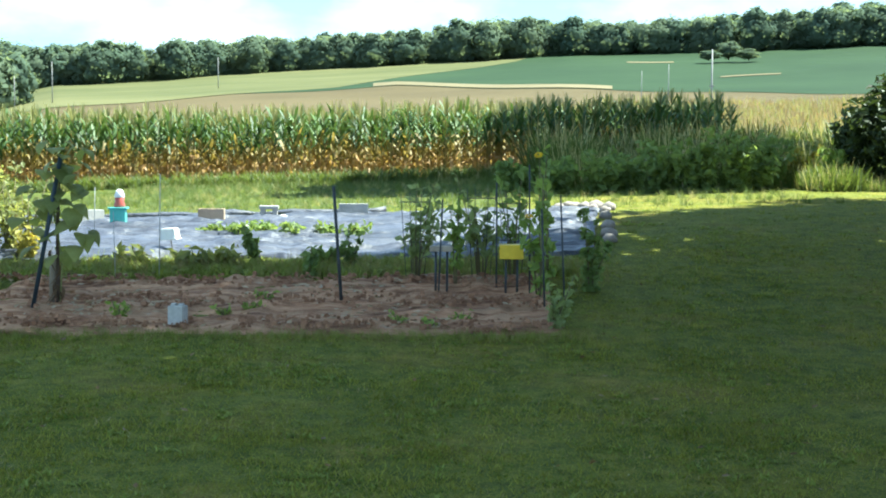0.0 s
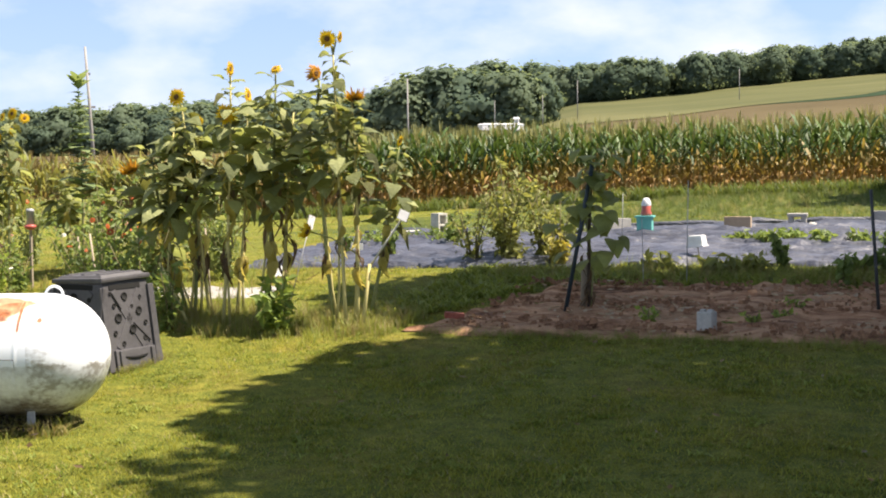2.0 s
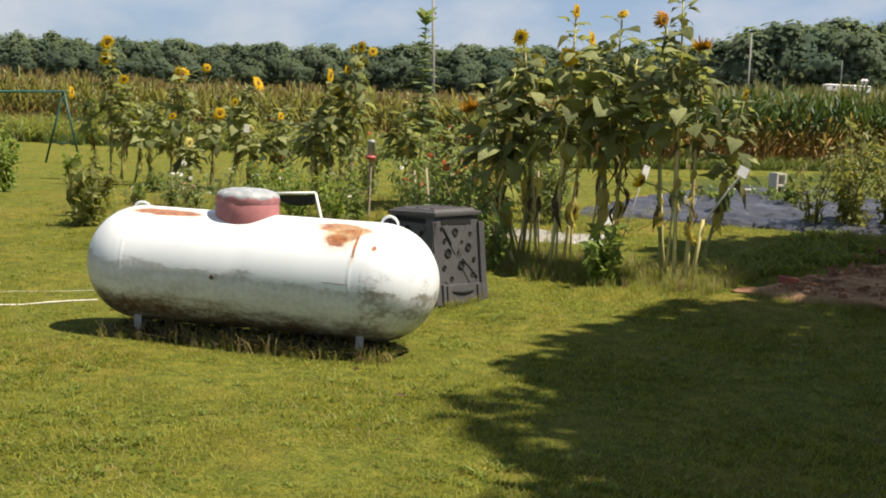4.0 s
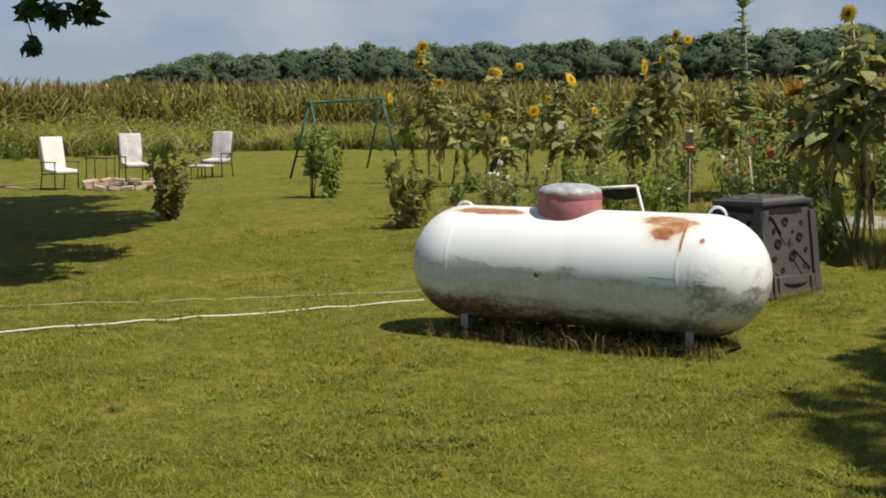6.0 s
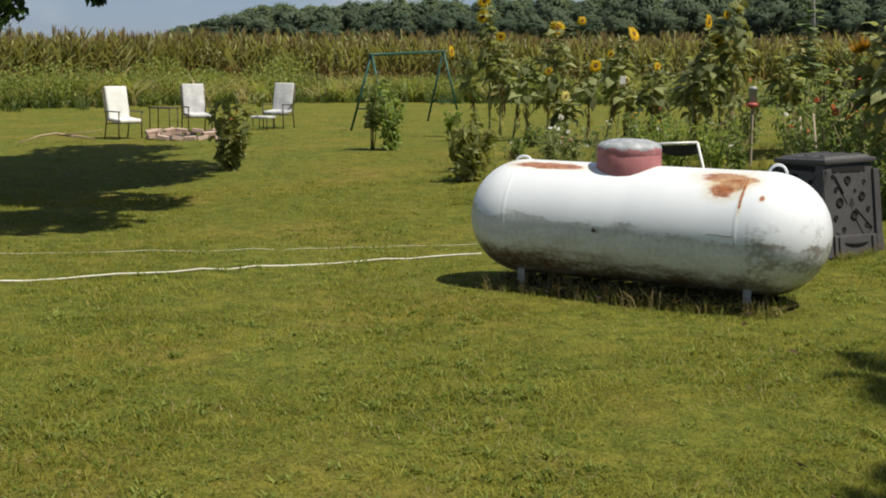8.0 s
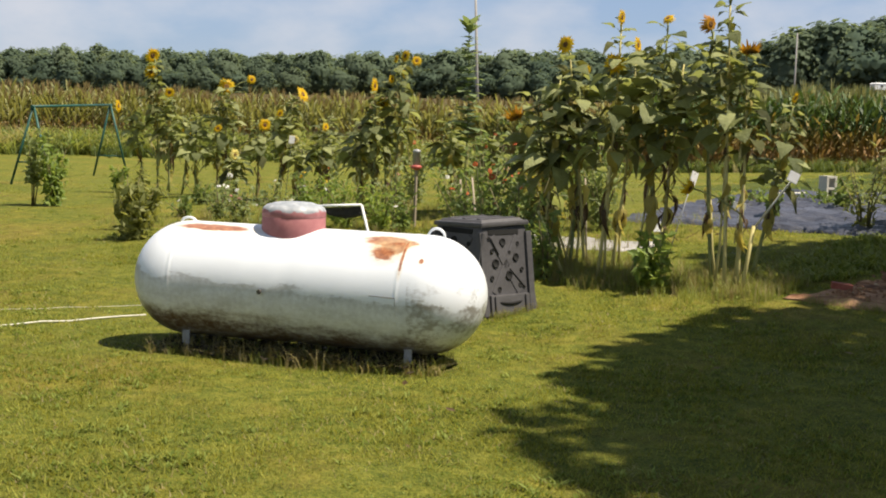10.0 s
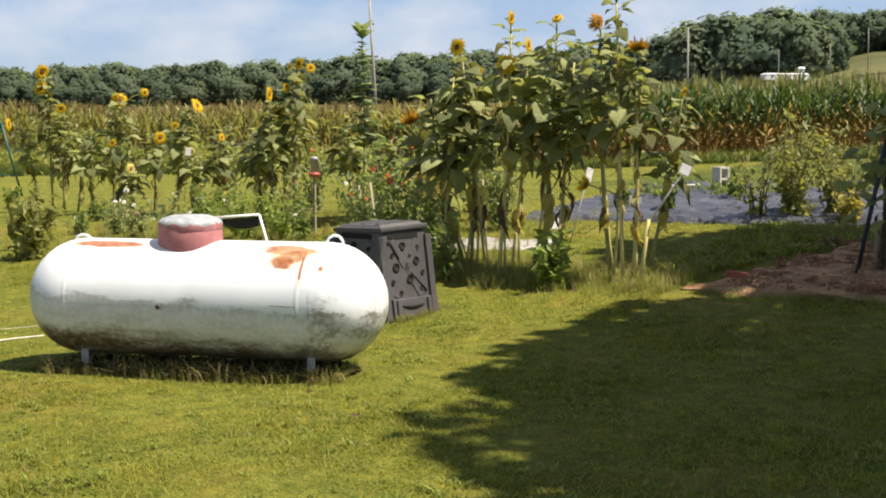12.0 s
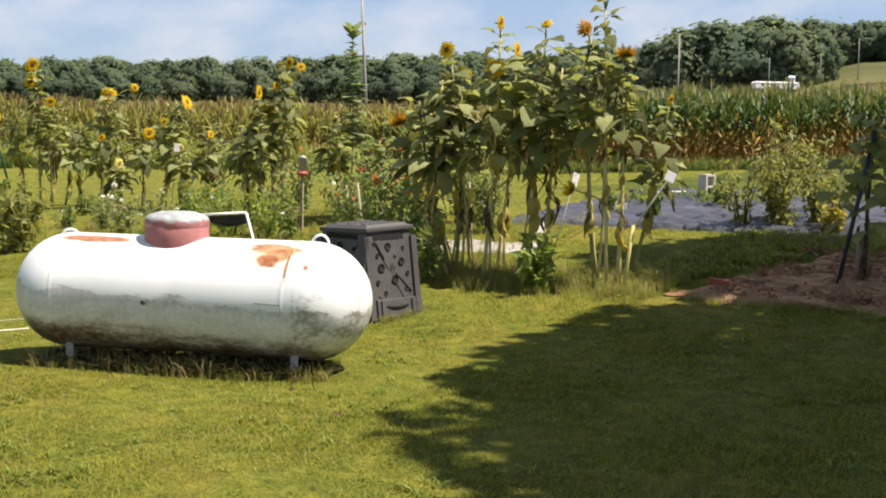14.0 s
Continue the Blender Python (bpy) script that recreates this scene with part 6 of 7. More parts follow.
# ---------------------------------------------------------------- things in the flower bed
M_POST = surface("weathered_grey_wood", (0.22, 0.18, 0.13), (0.40, 0.34, 0.26), 25, 3, 0.9, 0.4, 0.006, stretch=(1, 1, 0.2))
M_RED_PLASTIC = surface("faded_red_plastic", (0.36, 0.07, 0.055), (0.50, 0.13, 0.10), 20, 3, 0.35, 0.05, 0.002, spec=0.5)
M_WIRE_GREY = surface("grey_galvanised_can", (0.24, 0.25, 0.26), (0.42, 0.43, 0.44), 30, 5, 0.5, 0.2, 0.002, metal=0.1)
M_WHITE_METAL = surface("white_painted_tube", (0.68, 0.68, 0.66), (0.80, 0.80, 0.78), 20, 3, 0.45, 0.05, 0.002)
M_DARK_MESH = surface("dark_seat_fabric", (0.03, 0.032, 0.03), (0.085, 0.085, 0.08), 30, 3, 0.9, 0.3, 0.003)
M_WHITE_PLASTIC = surface("white_plastic", (0.70, 0.70, 0.70), (0.82, 0.82, 0.82), 14, 3, 0.4, 0.1, 0.003)
M_CONCRETE = surface("grey_concrete", (0.32, 0.31, 0.29), (0.52, 0.50, 0.46), 22, 3, 0.95, 0.6, 0.006)
M_PAPER_BOX = surface("tan_block", (0.34, 0.25, 0.17), (0.46, 0.35, 0.25), 18, 3, 0.9, 0.3, 0.004)
M_YELLOW = surface("yellow_plastic", (0.62, 0.42, 0.01), (0.78, 0.56, 0.03), 16, 3, 0.4, 0.1, 0.003, spec=0.5)
M_TEAL = surface("turquoise_plastic", (0.10, 0.42, 0.38), (0.20, 0.58, 0.52), 16, 3, 0.45, 0.1, 0.003)
M_STAKE = surface("dark_steel_stake", (0.02, 0.025, 0.028), (0.06, 0.065, 0.07), 30, 4, 0.6, 0.3, 0.003)
M_GREEN_POST = surface("dark_blue_green_post", (0.012, 0.022, 0.030), (0.035, 0.055, 0.070), 30, 4, 0.55, 0.3, 0.003)


def feeder(x, y):
    zf = ground_z(x, y)
    t = thing("bird_feeder", pose(x, y, zf), "red and grey bird feeder on a wooden post", "bird feeder")
    bm = bmesh.new()
    add_box(bm, (0.035, 0.035, 0.86), pose(0, 0, 0.41), 0.004)
    part("post", mesh_of("post", bm, M_POST), t)
    bm = bmesh.new()
    add_lathe(bm, [(0.0, 0.82), (0.04, 0.82), (0.078, 0.845), (0.082, 0.875), (0.06, 0.89), (0.0, 0.89)], 20)
    part("dish", mesh_of("dish", bm, M_RED_PLASTIC), t, "red feeding dish")
    bm = bmesh.new()
    add_lathe(bm, [(0.0, 0.885), (0.052, 0.885), (0.055, 1.07), (0.062, 1.075), (0.05, 1.11), (0.0, 1.12)], 18)
    part("can", mesh_of("can", bm, M_WIRE_GREY), t, "grey cylinder of the feeder")


feeder(-12.5, 15.7)


def stick(name, a, b, radius, mat, label, category, group=""):
    bm = bmesh.new()
    add_tube(bm, [a, tuple((p + q) / 2 for p, q in zip(a, b)), b], [radius, radius * 0.96, radius * 0.9], 7)
    return whole(name, mesh_of(name, bm, mat), Matrix(), label, category, group)


stick("plant_stake", (-11.05, 14.9, 0.3), (-11.15, 14.95, 1.15), 0.017, M_POST, "bare wooden plant stake in the flower bed", "stake", "plant stakes")
stick("plant_stake", (-9.9, 13.7, 0.2), (-10.05, 13.7, 1.25), 0.014, M_POST, "bare wooden plant stake in the flower bed", "stake", "plant stakes")
stick("plant_stake", (-8.75, 14.3, 0.25), (-8.85, 14.35, 1.3), 0.012, M_POST, "thin plant stake among the sunflowers", "stake", "plant stakes")
stick("plant_stake", (-7.75, 14.3, 0.25), (-7.72, 14.3, 1.5), 0.012, M_POST, "thin plant stake among the sunflowers", "stake", "plant stakes")
stick("cut_stalk", (-6.35, 13.43, 0.2), (-6.28, 13.5, 0.95), 0.022, M_OLD_STALK, "yellowed cut sunflower stalk", "stalk")
stick("cut_stalk", (-8.35, 13.2, 0.18), (-8.75, 13.2, 0.95), 0.02, M_OLD_STALK, "yellowed broken sunflower stalk leaning over", "stalk")
branch = stick("marker_stake", (-6.28, 13.5, 0.92), (-5.95, 13.64, 1.44), 0.012, M_PVC, "pale slanting stick tied to a cut stalk", "stake")


def tag_sign(x, y, z, w, h, yaw, roll, label, foot=None):
    t = thing("plant_label", pose(x, y, z, 0, roll, yaw), label, "plant label", "plant labels")
    bm = bmesh.new()
    add_box(bm, (w, 0.012, h), Matrix(), 0.004)
    part("card", mesh_of("card", bm, M_WHITE_PLASTIC), t)
    if foot is not None:
        bm = bmesh.new()
        add_tube(bm, [(0, 0.008, h / 2), (0, 0.008, foot - z)], 0.006, 6)
        part("peg", mesh_of("peg", bm, M_WIRE_GREY), t)
    return t


tag_sign(-5.93, 13.62, 1.47, 0.12, 0.11, 50, 24, "white plastic cup tipped on the end of a stick")
tag_sign(-8.35, 15.2, 0.72, 0.19, 0.13, 70, 0, "white plant label with faint marks, on a peg", 0.42)
tag_sign(-7.55, 14.6, 1.36, 0.10, 0.16, 70, 20, "white scrap tied between the sunflowers", 0.3)
tag_sign(-7.75, 16.3, 0.98, 0.16, 0.09, 30, 5, "white plant label beside the ground cloth", 0.5)
tag_sign(-17.15, 18.0, 1.5, 0.10, 0.14, 45, 5, "white plant label on a tall peg", 0.4)

# white folding chair frame behind the tank
fc = thing("folding_chair", pose(-9.05, 10.2, -0.09), "folded white tubular lawn chair with a dark seat, behind the tank", "chair")
zf = ground_z(-9.05, 10.2) + 0.09
for name, pts in (("frame", [(-0.60, -0.10, zf), (-0.42, -0.05, 0.78), (-0.20, -0.11, 1.145)]), ("top_rail", [(-0.21, -0.11, 1.145), (0.11, 0.165, 1.170)]), ("frame", [(0.11, 0.165, 1.170), (0.34, 0.33, zf)]), ("frame", [(-0.20, -0.11, 1.145), (0.02, 0.02, zf)])):
    bm = bmesh.new()
    add_tube(bm, pts, 0.013, 8)
    part(name, mesh_of(name, bm, M_WHITE_METAL), fc)
bm = bmesh.new()  # folded fabric hanging slack from the rail
rows = []
for i in range(9):
    u = i / 8
    top = Vector((-0.19, -0.085, 1.125)).lerp(Vector((0.10, 0.175, 1.15)), u)
    rows.append([bm.verts.new(top + Vector((0.02 * k, 0.03 * k, -0.032 * k - 0.020 * k * math.sin(math.pi * u)))) for k in range(3)])
for p, q in zip(rows, rows[1:]):
    for k in range(2):
        bm.faces.new((p[k], q[k], q[k + 1], p[k + 1])).smooth = True
bmesh.ops.solidify(bm, geom=list(bm.faces), thickness=0.006)
part("seat", mesh_of("seat", bm, M_DARK_MESH), fc, "dark slack fabric seat")

# ---------------------------------------------------------------- things in the vegetable garden
M_SQUASH = leafy("squash_leaf", (0.060, 0.090, 0.025), (0.34, 0.37, 0.13), 0.45, 0.5, False, 6.0, crinkle=0.5)
SQUASH_LEAVES = [heart_leaf(60 + k, M_SQUASH, 0.12, 0.35 + 0.15 * k, 1.15) for k in range(3)]
M_DARK_POST = surface("dark_weathered_pole", (0.06, 0.045, 0.035), (0.17, 0.13, 0.10), 25, 3, 0.9, 0.4, 0.006)
tp = thing("trellis", pose(0, 0, 0), "two leaning garden posts with a climbing squash vine", "trellis")
bm = bmesh.new()
add_tube(bm, [(-4.39, 14.48, 0.30), (-4.08, 14.57, 2.02)], 0.024, 8)
part("pole", mesh_of("pole", bm, M_GREEN_POST), tp, "dark blue-green metal pole")
bm = bmesh.new()
add_tube(bm, [(-4.21, 14.85, 0.33), (-4.19, 14.80, 1.2), (-4.14, 14.7, 1.85)], 0.020, 8)
part("pole", mesh_of("pole", bm, M_DARK_POST), tp, "thin brown weathered pole")
bm = bmesh.new()
add_tube(bm, [(-4.28, 14.85, 0.33), (-4.24, 14.80, 0.9)], 0.035, 7)
part("pole", mesh_of("pole", bm, M_POST), tp)
vine = thing("squash_vine", pose(0, 0, 0), "climbing squash vine with large round leaves on the trellis", "vine")
bm = bmesh.new()
add_tube(bm, [(-4.18, 14.83, 0.36), (-4.12, 14.72, 0.9), (-4.22, 14.76, 1.4), (-4.08, 14.62, 1.95), (-3.95, 14.6, 2.12)], 0.010, 6)
part("stem", mesh_of("stem", bm, M_STALK), vine)
vine_rng = random.Random(12)
for x, z, s in ((-4.5, 1.35, 0.2), (-3.8, 1.62, 0.2), (-4.3, 1.55, 0.2), (-3.75, 1.2, 0.2), (-4.15, 1.5, 0.2), (-4.05, 1.86, 0.2), (-4.35, 1.42, 0.24), (-3.92, 1.48, 0.24), (-3.88, 1.30, 0.25), (-4.42, 1.22, 0.22), (-4.05, 1.20, 0.25), (-3.92, 1.06, 0.22), (-4.32, 1.05, 0.20), (-4.15, 0.95, 0.20), (-3.86, 0.88, 0.13), (-4.25, 1.85, 0.22), (-3.95, 1.95, 0.24), (-4.1, 2.08, 0.22), (-3.85, 2.1, 0.2), (-4.35, 1.7, 0.2), (-4.0, 1.72, 0.24), (-3.9, 1.8, 0.2), (-4.2, 2.18, 0.18)):
    part("leaf", vine_rng.choice(SQUASH_LEAVES), vine, "", pose(x - 0.05, 14.66, z, vine_rng.uniform(-20, 20), vine_rng.uniform(-12, 38), vine_rng.uniform(-150, 10)) @ Matrix.Scale(s * 0.82, 4))
for k in range(34):  # smaller leaves crowding the poles
    z = vine_rng.uniform(1.0, 2.2)
    part("leaf", vine_rng.choice(SQUASH_LEAVES), vine, "", pose(-4.16 + (z - 1.5) * 0.12 + vine_rng.uniform(-0.22, 0.36), 14.68 + vine_rng.uniform(-0.12, 0.12), z, vine_rng.uniform(-25, 25), vine_rng.uniform(-10, 45), vine_rng.uniform(0, 360)) @ Matrix.Scale(vine_rng.uniform(0.10, 0.18), 4))
for k in range(9):  # withered leaves hanging low on the pole
    part("leaf", vine_rng.choice(DEAD_LEAVES), vine, "withered brown leaf", pose(-4.20 + vine_rng.uniform(-0.05, 0.05), 14.80 + vine_rng.uniform(-0.05, 0.03), vine_rng.uniform(0.55, 1.05), vine_rng.uniform(-30, 30), vine_rng.uniform(60, 85), vine_rng.uniform(0, 360)) @ Matrix.Scale(vine_rng.uniform(0.14, 0.22), 4))

stick("garden_stake", (-1.10, 14.82, 0.35), (-1.19, 14.81, 1.70), 0.019, M_STAKE, "tall dark steel stake in the soil bed", "stake")
stick("wire_stake", (-3.44, 16.48, 0.5), (-3.42, 16.49, 1.8), 0.006, M_WIRE_GREY, "thin grey wire stake at the bed's edge", "stake", "wire stakes")
stick("wire_stake", (-3.95, 16.4, 0.5), (-3.97, 16.4, 1.35), 0.005, M_WIRE_GREY, "thin grey wire stake at the bed's edge", "stake", "wire stakes")
stick("wire_stake", (-5.1, 19.9, 0.8), (-5.08, 19.9, 1.6), 0.006, M_WIRE_GREY, "thin grey wire stake on the ground cloth", "stake", "wire stakes")

cage_rng = random.Random(9)


def cage(x, y, h):
    """A cone of wire rings on three legs."""
    t = thing("plant_cage", pose(x, y, ground_z(x, y)), "dark wire plant cage round a tall vegetable", "plant cage", "plant cages")
    for k in range(4):
        a = 1.57 * k + 0.4
        bm = bmesh.new()
        add_tube(bm, [(0.11 * math.cos(a), 0.11 * math.sin(a), -0.05), (0.19 * math.cos(a), 0.19 * math.sin(a), h)], 0.0045, 5)
        part("leg", mesh_of("leg", bm, M_STAKE), t)
    for u in (0.45, 0.9):
        r = 0.11 + 0.08 * u
        bm = bmesh.new()
        add_tube(bm, [(r * math.cos(a), r * math.sin(a), h * u) for a in np.linspace(0, 2 * math.pi, 17)], 0.004, 5)
        part("ring", mesh_of("ring", bm, M_STAKE), t)


for x, y, h in ((-0.33, 16.3, 1.05), (0.46, 16.3, 1.1), (0.85, 16.5, 1.0)):
    cage(x, y, h)
for x, y, h in ((0.62, 15.7, 1.25), (0.98, 15.3, 1.5), (1.1, 14.6, 1.1), (-0.05, 15.4, 1.1), (1.35, 15.0, 1.2)):
    stick("garden_stake", (x, y, ground_z(x, y) - 0.05), (x + cage_rng.uniform(-0.06, 0.06), y, ground_z(x, y) + h), 0.011, M_STAKE, "thin dark stake among the vegetables", "stake", "thin stakes")

# yellow box and grey board, each on two posts
for name, x, y, z, size, mat, lab in (("yellow_box", 0.78, 15.5, 0.955, (0.27, 0.2, 0.165), M_YELLOW, "yellow plastic box on short posts in the bed"), ("grey_board", -0.02, 15.5, 0.985, (0.26, 0.2, 0.06), M_POST, "small grey board on short posts in the bed")):
    t = thing(name, pose(x, y, z), lab, "box" if "box" in name else "board")
    bm = bmesh.new()
    add_box(bm, size, Matrix(), 0.012)
    part("body", mesh_of("body", bm, mat), t)
    for sx in (-0.06, 0.07):
        bm = bmesh.new()
        add_tube(bm, [(sx, 0, -size[2] / 2), (sx, 0.02, ground_z(x, y) - z - 0.04)], 0.014, 7)
        part("post", mesh_of("post", bm, M_STAKE), t)

# pot hung on a peg
px, py = (-3.66, 18.25)
t = thing("white_pot", pose(px, py, 0.985, 0, -4, -10), "white plastic tub upside down on a peg", "pot")
bm = bmesh.new()
add_box(bm, (0.225, 0.20, 0.15), Matrix(), 0.02, 0.86)
add_box(bm, (0.245, 0.22, 0.02), pose(0, 0, -0.07), 0.008)
part("pot", mesh_of("pot", bm, M_WHITE_PLASTIC), t)
bm = bmesh.new()
add_tube(bm, [(0, 0, -0.02), (0.03, 0, ground_z(px, py) - 1.03)], 0.008, 6)
part("peg", mesh_of("peg", bm, M_POST), t)


def hollow_block(x, y, yaw, upright, mat, label, size=(0.40, 0.20, 0.20)):
    """A concrete block with two hollow cores."""
    z = ground_z(x, y) + 0.02
    m = pose(x, y, z + (0.2 if upright else size[2] / 2), 0, 90 if upright else 0, yaw)
    l, d, h = size
    bm = bmesh.new()
    for s in (-1, 1):
        add_box(bm, (l, 0.035, h), pose(0, s * (d / 2 - 0.0175), 0), 0.004)
    for k in (-1, 0, 1):
        add_box(bm, (0.035, d - 0.07, h), pose(k * (l / 2 - 0.0175), 0, 0), 0.003)
    return whole("concrete_block", mesh_of("concrete_block", bm, mat), m, label, "block", "concrete blocks")


M_PALE_BLOCK = surface("sunbleached_concrete", (0.44, 0.42, 0.36), (0.66, 0.63, 0.55), 22, 3, 0.95, 0.5, 0.006)
hollow_block(-8.62, 21.4, -28, True, M_PALE_BLOCK, "grey hollow concrete block standing upright on the cloth")
hollow_block(-3.78, 22.25, 3, False, M_PAPER_BOX, "tan block holding down the cloth's edge", (0.42, 0.2, 0.19))
hollow_block(-1.52, 23.1, 8, False, M_CONCRETE, "pale concrete block holding down the cloth's edge", (0.48, 0.2, 0.19))
hollow_block(-5.75, 22.2, 40, False, M_CONCRETE, "pale concrete block holding down the cloth's edge", (0.40, 0.2, 0.2))
t = thing("concrete_bench", pose(-2.9, 22.7, ground_z(-2.9, 22.7) + 0.02, 0, 0, 4), "small concrete slab resting on two stones", "slab")
bm = bmesh.new()
add_box(bm, (0.32, 0.24, 0.055), pose(0, 0, 0.17), 0.01)
part("slab", mesh_of("slab", bm, M_CONCRETE), t)
for sx in (-0.10, 0.10):
    bm = bmesh.new()
    add_box(bm, (0.08, 0.2, 0.14), pose(sx, 0, 0.07), 0.012)
    part("foot", mesh_of("foot", bm, M_CONCRETE), t)
whole_rng = random.Random(3)


def stone(x, y, s, mat, label, name="stone", flat=0.7):
    bm = bmesh.new()
    bmesh.ops.create_icosphere(bm, subdivisions=2, radius=1.0)
    k = whole_rng.random() * 50
    for v in bm.verts:
        v.co *= 1 + 0.35 * noise.noise(v.co * 1.3 + Vector((k, 0, 0)))
    return whole(name, mesh_of(name, bm, mat, True), pose(x, y, ground_z(x, y) + s * flat * 0.45, whole_rng.uniform(-15, 15), 0, whole_rng.uniform(0, 360)) @ Matrix.Diagonal((s, s * 0.8, s * flat, 1)), label, "stone", "garden stones")


M_STONE = surface("pinkish_field_stone", (0.17, 0.145, 0.125), (0.34, 0.29, 0.25), 12, 3, 0.9, 0.5, 0.01)
for x, y, s in ((2.05, 24.1, 0.13), (2.25, 24.25, 0.16), (2.5, 24.1, 0.15), (2.72, 24.2, 0.17), (2.38, 24.3, 0.14), (2.92, 24.0, 0.14), (2.6, 23.7, 0.12), (2.75, 23.2, 0.11), (2.62, 22.0, 0.12), (2.5, 20.6, 0.12), (2.4, 19.7, 0.13), (2.35, 19.2, 0.11), (2.1, 24.35, 0.12)):
    stone(x, y, s, M_STONE, "rough pinkish field stone on the cloth's corner")
stone(-2.62, 22.4, 0.09, M_CONCRETE, "pale stone beside the slab")
stone(-3.05, 20.9, 0.08, M_CONCRETE, "pale stone on the ground cloth")
for x, y, s in ((-0.6, 13.75, 0.12), (-0.1, 13.7, 0.13), (0.3, 13.85, 0.1), (0.7, 13.8, 0.1)):
    stone(x, y, s, M_STRAW, "clump of dry straw mulch on the soil", "straw_clump", 0.25)
bm = bmesh.new()
add_box(bm, (0.16, 0.15, 0.19), Matrix(), 0.015)
for sx in (-0.04, 0.04):
    add_box(bm, (0.05, 0.05, 0.03), pose(sx, 0, 0.10), 0.004)
whole("white_block", mesh_of("white_block", bm, M_CONCRETE), pose(-2.67, 13.68, ground_z(-2.67, 13.68) + 0.14, 0, 0, -12), "small pale concrete block on the soil bed", "block", "concrete blocks")

bm = bmesh.new()
add_box(bm, (0.21, 0.10, 0.065), Matrix(), 0.006)
whole("red_brick", mesh_of("red_brick", bm, surface("red_brick_clay", (0.20, 0.050, 0.032), (0.36, 0.115, 0.075), 18, 3, 0.9, 0.4, 0.004)), pose(-5.42, 13.80, ground_z(-5.42, 13.80) + 0.10, 3, 6, 28), "loose red brick at the corner of the soil bed", "brick")

# jar feeder on a turquoise stand
t = thing("jar_feeder", pose(-5.1, 21.4, ground_z(-5.1, 21.4) + 0.03, 0, 0, 5), "red jar feeder standing on a turquoise plastic crate", "bird feeder")
bm = bmesh.new()
add_box(bm, (0.24, 0.22, 0.26), pose(0, 0, 0.13), 0.012)
crate = part("crate", mesh_of("crate", bm, M_TEAL), t, "turquoise plastic crate")
bm = bmesh.new()
add_box(bm, (0.30, 0.26, 0.03), pose(0.0, 0, 0.27), 0.01)
part("rim", mesh_of("rim", bm, M_TEAL), crate)
bm = bmesh.new()
add_lathe(bm, [(0.0, 0.285), (0.085, 0.285), (0.09, 0.32), (0.07, 0.37), (0.075, 0.44), (0.06, 0.45), (0.0, 0.45)], 18, pose(0.02, 0, 0))
part("jar", mesh_of("jar", bm, M_RED_PLASTIC), t, "red plastic jar")
bm = bmesh.new()
add_lathe(bm, [(0.075, 0.44), (0.08, 0.47), (0.06, 0.53), (0.04, 0.56), (0.0, 0.57)], 18, pose(0.02, 0, 0))
part("cap", mesh_of("cap", bm, M_WHITE_PLASTIC), t, "white cap")
stick("white_edging", (-9.9, 22.0, ground_z(-9.9, 22) + 0.05), (-9.3, 22.2, ground_z(-9.3, 22.2) + 0.06), 0.035, M_PVC, "short white plastic pipe weighing down the cloth", "pipe")
stick("white_edging", (-5.55, 21.9, ground_z(-5.5, 21.9) + 0.04), (-5.15, 22.0, ground_z(-5.1, 22) + 0.04), 0.03, M_PVC, "short white plastic pipe weighing down the cloth", "pipe")

# ---------------------------------------------------------------- far poles and trailer
M_POLE = surface("grey_pole_wood", (0.22, 0.21, 0.20), (0.36, 0.35, 0.33), 4, 0.5, 0.9, 0.2, 0.01)
M_TRAILER = surface("white_trailer_side", (0.80, 0.80, 0.80), (0.88, 0.88, 0.88), 1.5, 0.2, 0.5, 0)
M_FAR_DARK = surface("dark_opening", (0.03, 0.03, 0.032), (0.06, 0.06, 0.062), 2, 0.5, 0.6, 0)


def far_pole(b, dist, low, top, lean, radius, arms, label):
    """A utility pole; low and top in degrees above the level."""
    x, y = polar(b, dist)
    z0, z1 = min(ground_z(x, y), 1.9 + dist * math.tan(radians(low))), 1.9 + dist * math.tan(radians(top))
    x2, y2 = polar(b + lean, dist)
    t = thing("utility_pole", pose(x, y, z0), label, "utility pole", "utility poles")
    h = z1 - z0
    bm = bmesh.new()
    add_tube(bm, [(0, 0, 0), ((x2 - x) / 2, (y2 - y) / 2, h / 2), (x2 - x, y2 - y, h)], [radius, radius * 0.85, radius * 0.65], 9)
    part("mast", mesh_of("mast", bm, M_POLE), t)
    for u, half in arms:
        c, s = math.cos(radians(b)), math.sin(radians(b))
        px, py = (x2 - x) * u, (y2 - y) * u
        bm = bmesh.new()
        add_box(bm, (half * 2, radius * 0.8, radius * 1.2), pose(px, py, h * u, 0, 0, b), 0.01)
        part("crossarm", mesh_of("crossarm", bm, M_POLE), t)


far_pole(35.85, 95, 0.5, 5.35, 0.32, 0.125, ((0.60, 0.38), (0.82, 0.22)), "leaning grey utility pole above the corn")
far_pole(23.05, 160, 0.6, 4.05, 0.0, 0.13, (), "straight grey utility pole behind the corn")
far_pole(15.95, 420, 2.2, 3.9, 0.0, 0.15, (), "distant utility pole on the hill")
far_pole(9.35, 480, 2.8, 4.2, 0.0, 0.15, (), "distant utility pole on the hill")
far_pole(-11.05, 130, 1.5, 4.65, 0.0, 0.10, ((0.55, 0.25),), "pale utility pole beyond the corn")
far_pole(-9.3, 200, 2.4, 4.05, 0.0, 0.07, (), "thin distant pole in the bean field")
far_pole(-8.2, 200, 2.4, 3.8, 0.0, 0.06, (), "thin distant pole in the bean field")
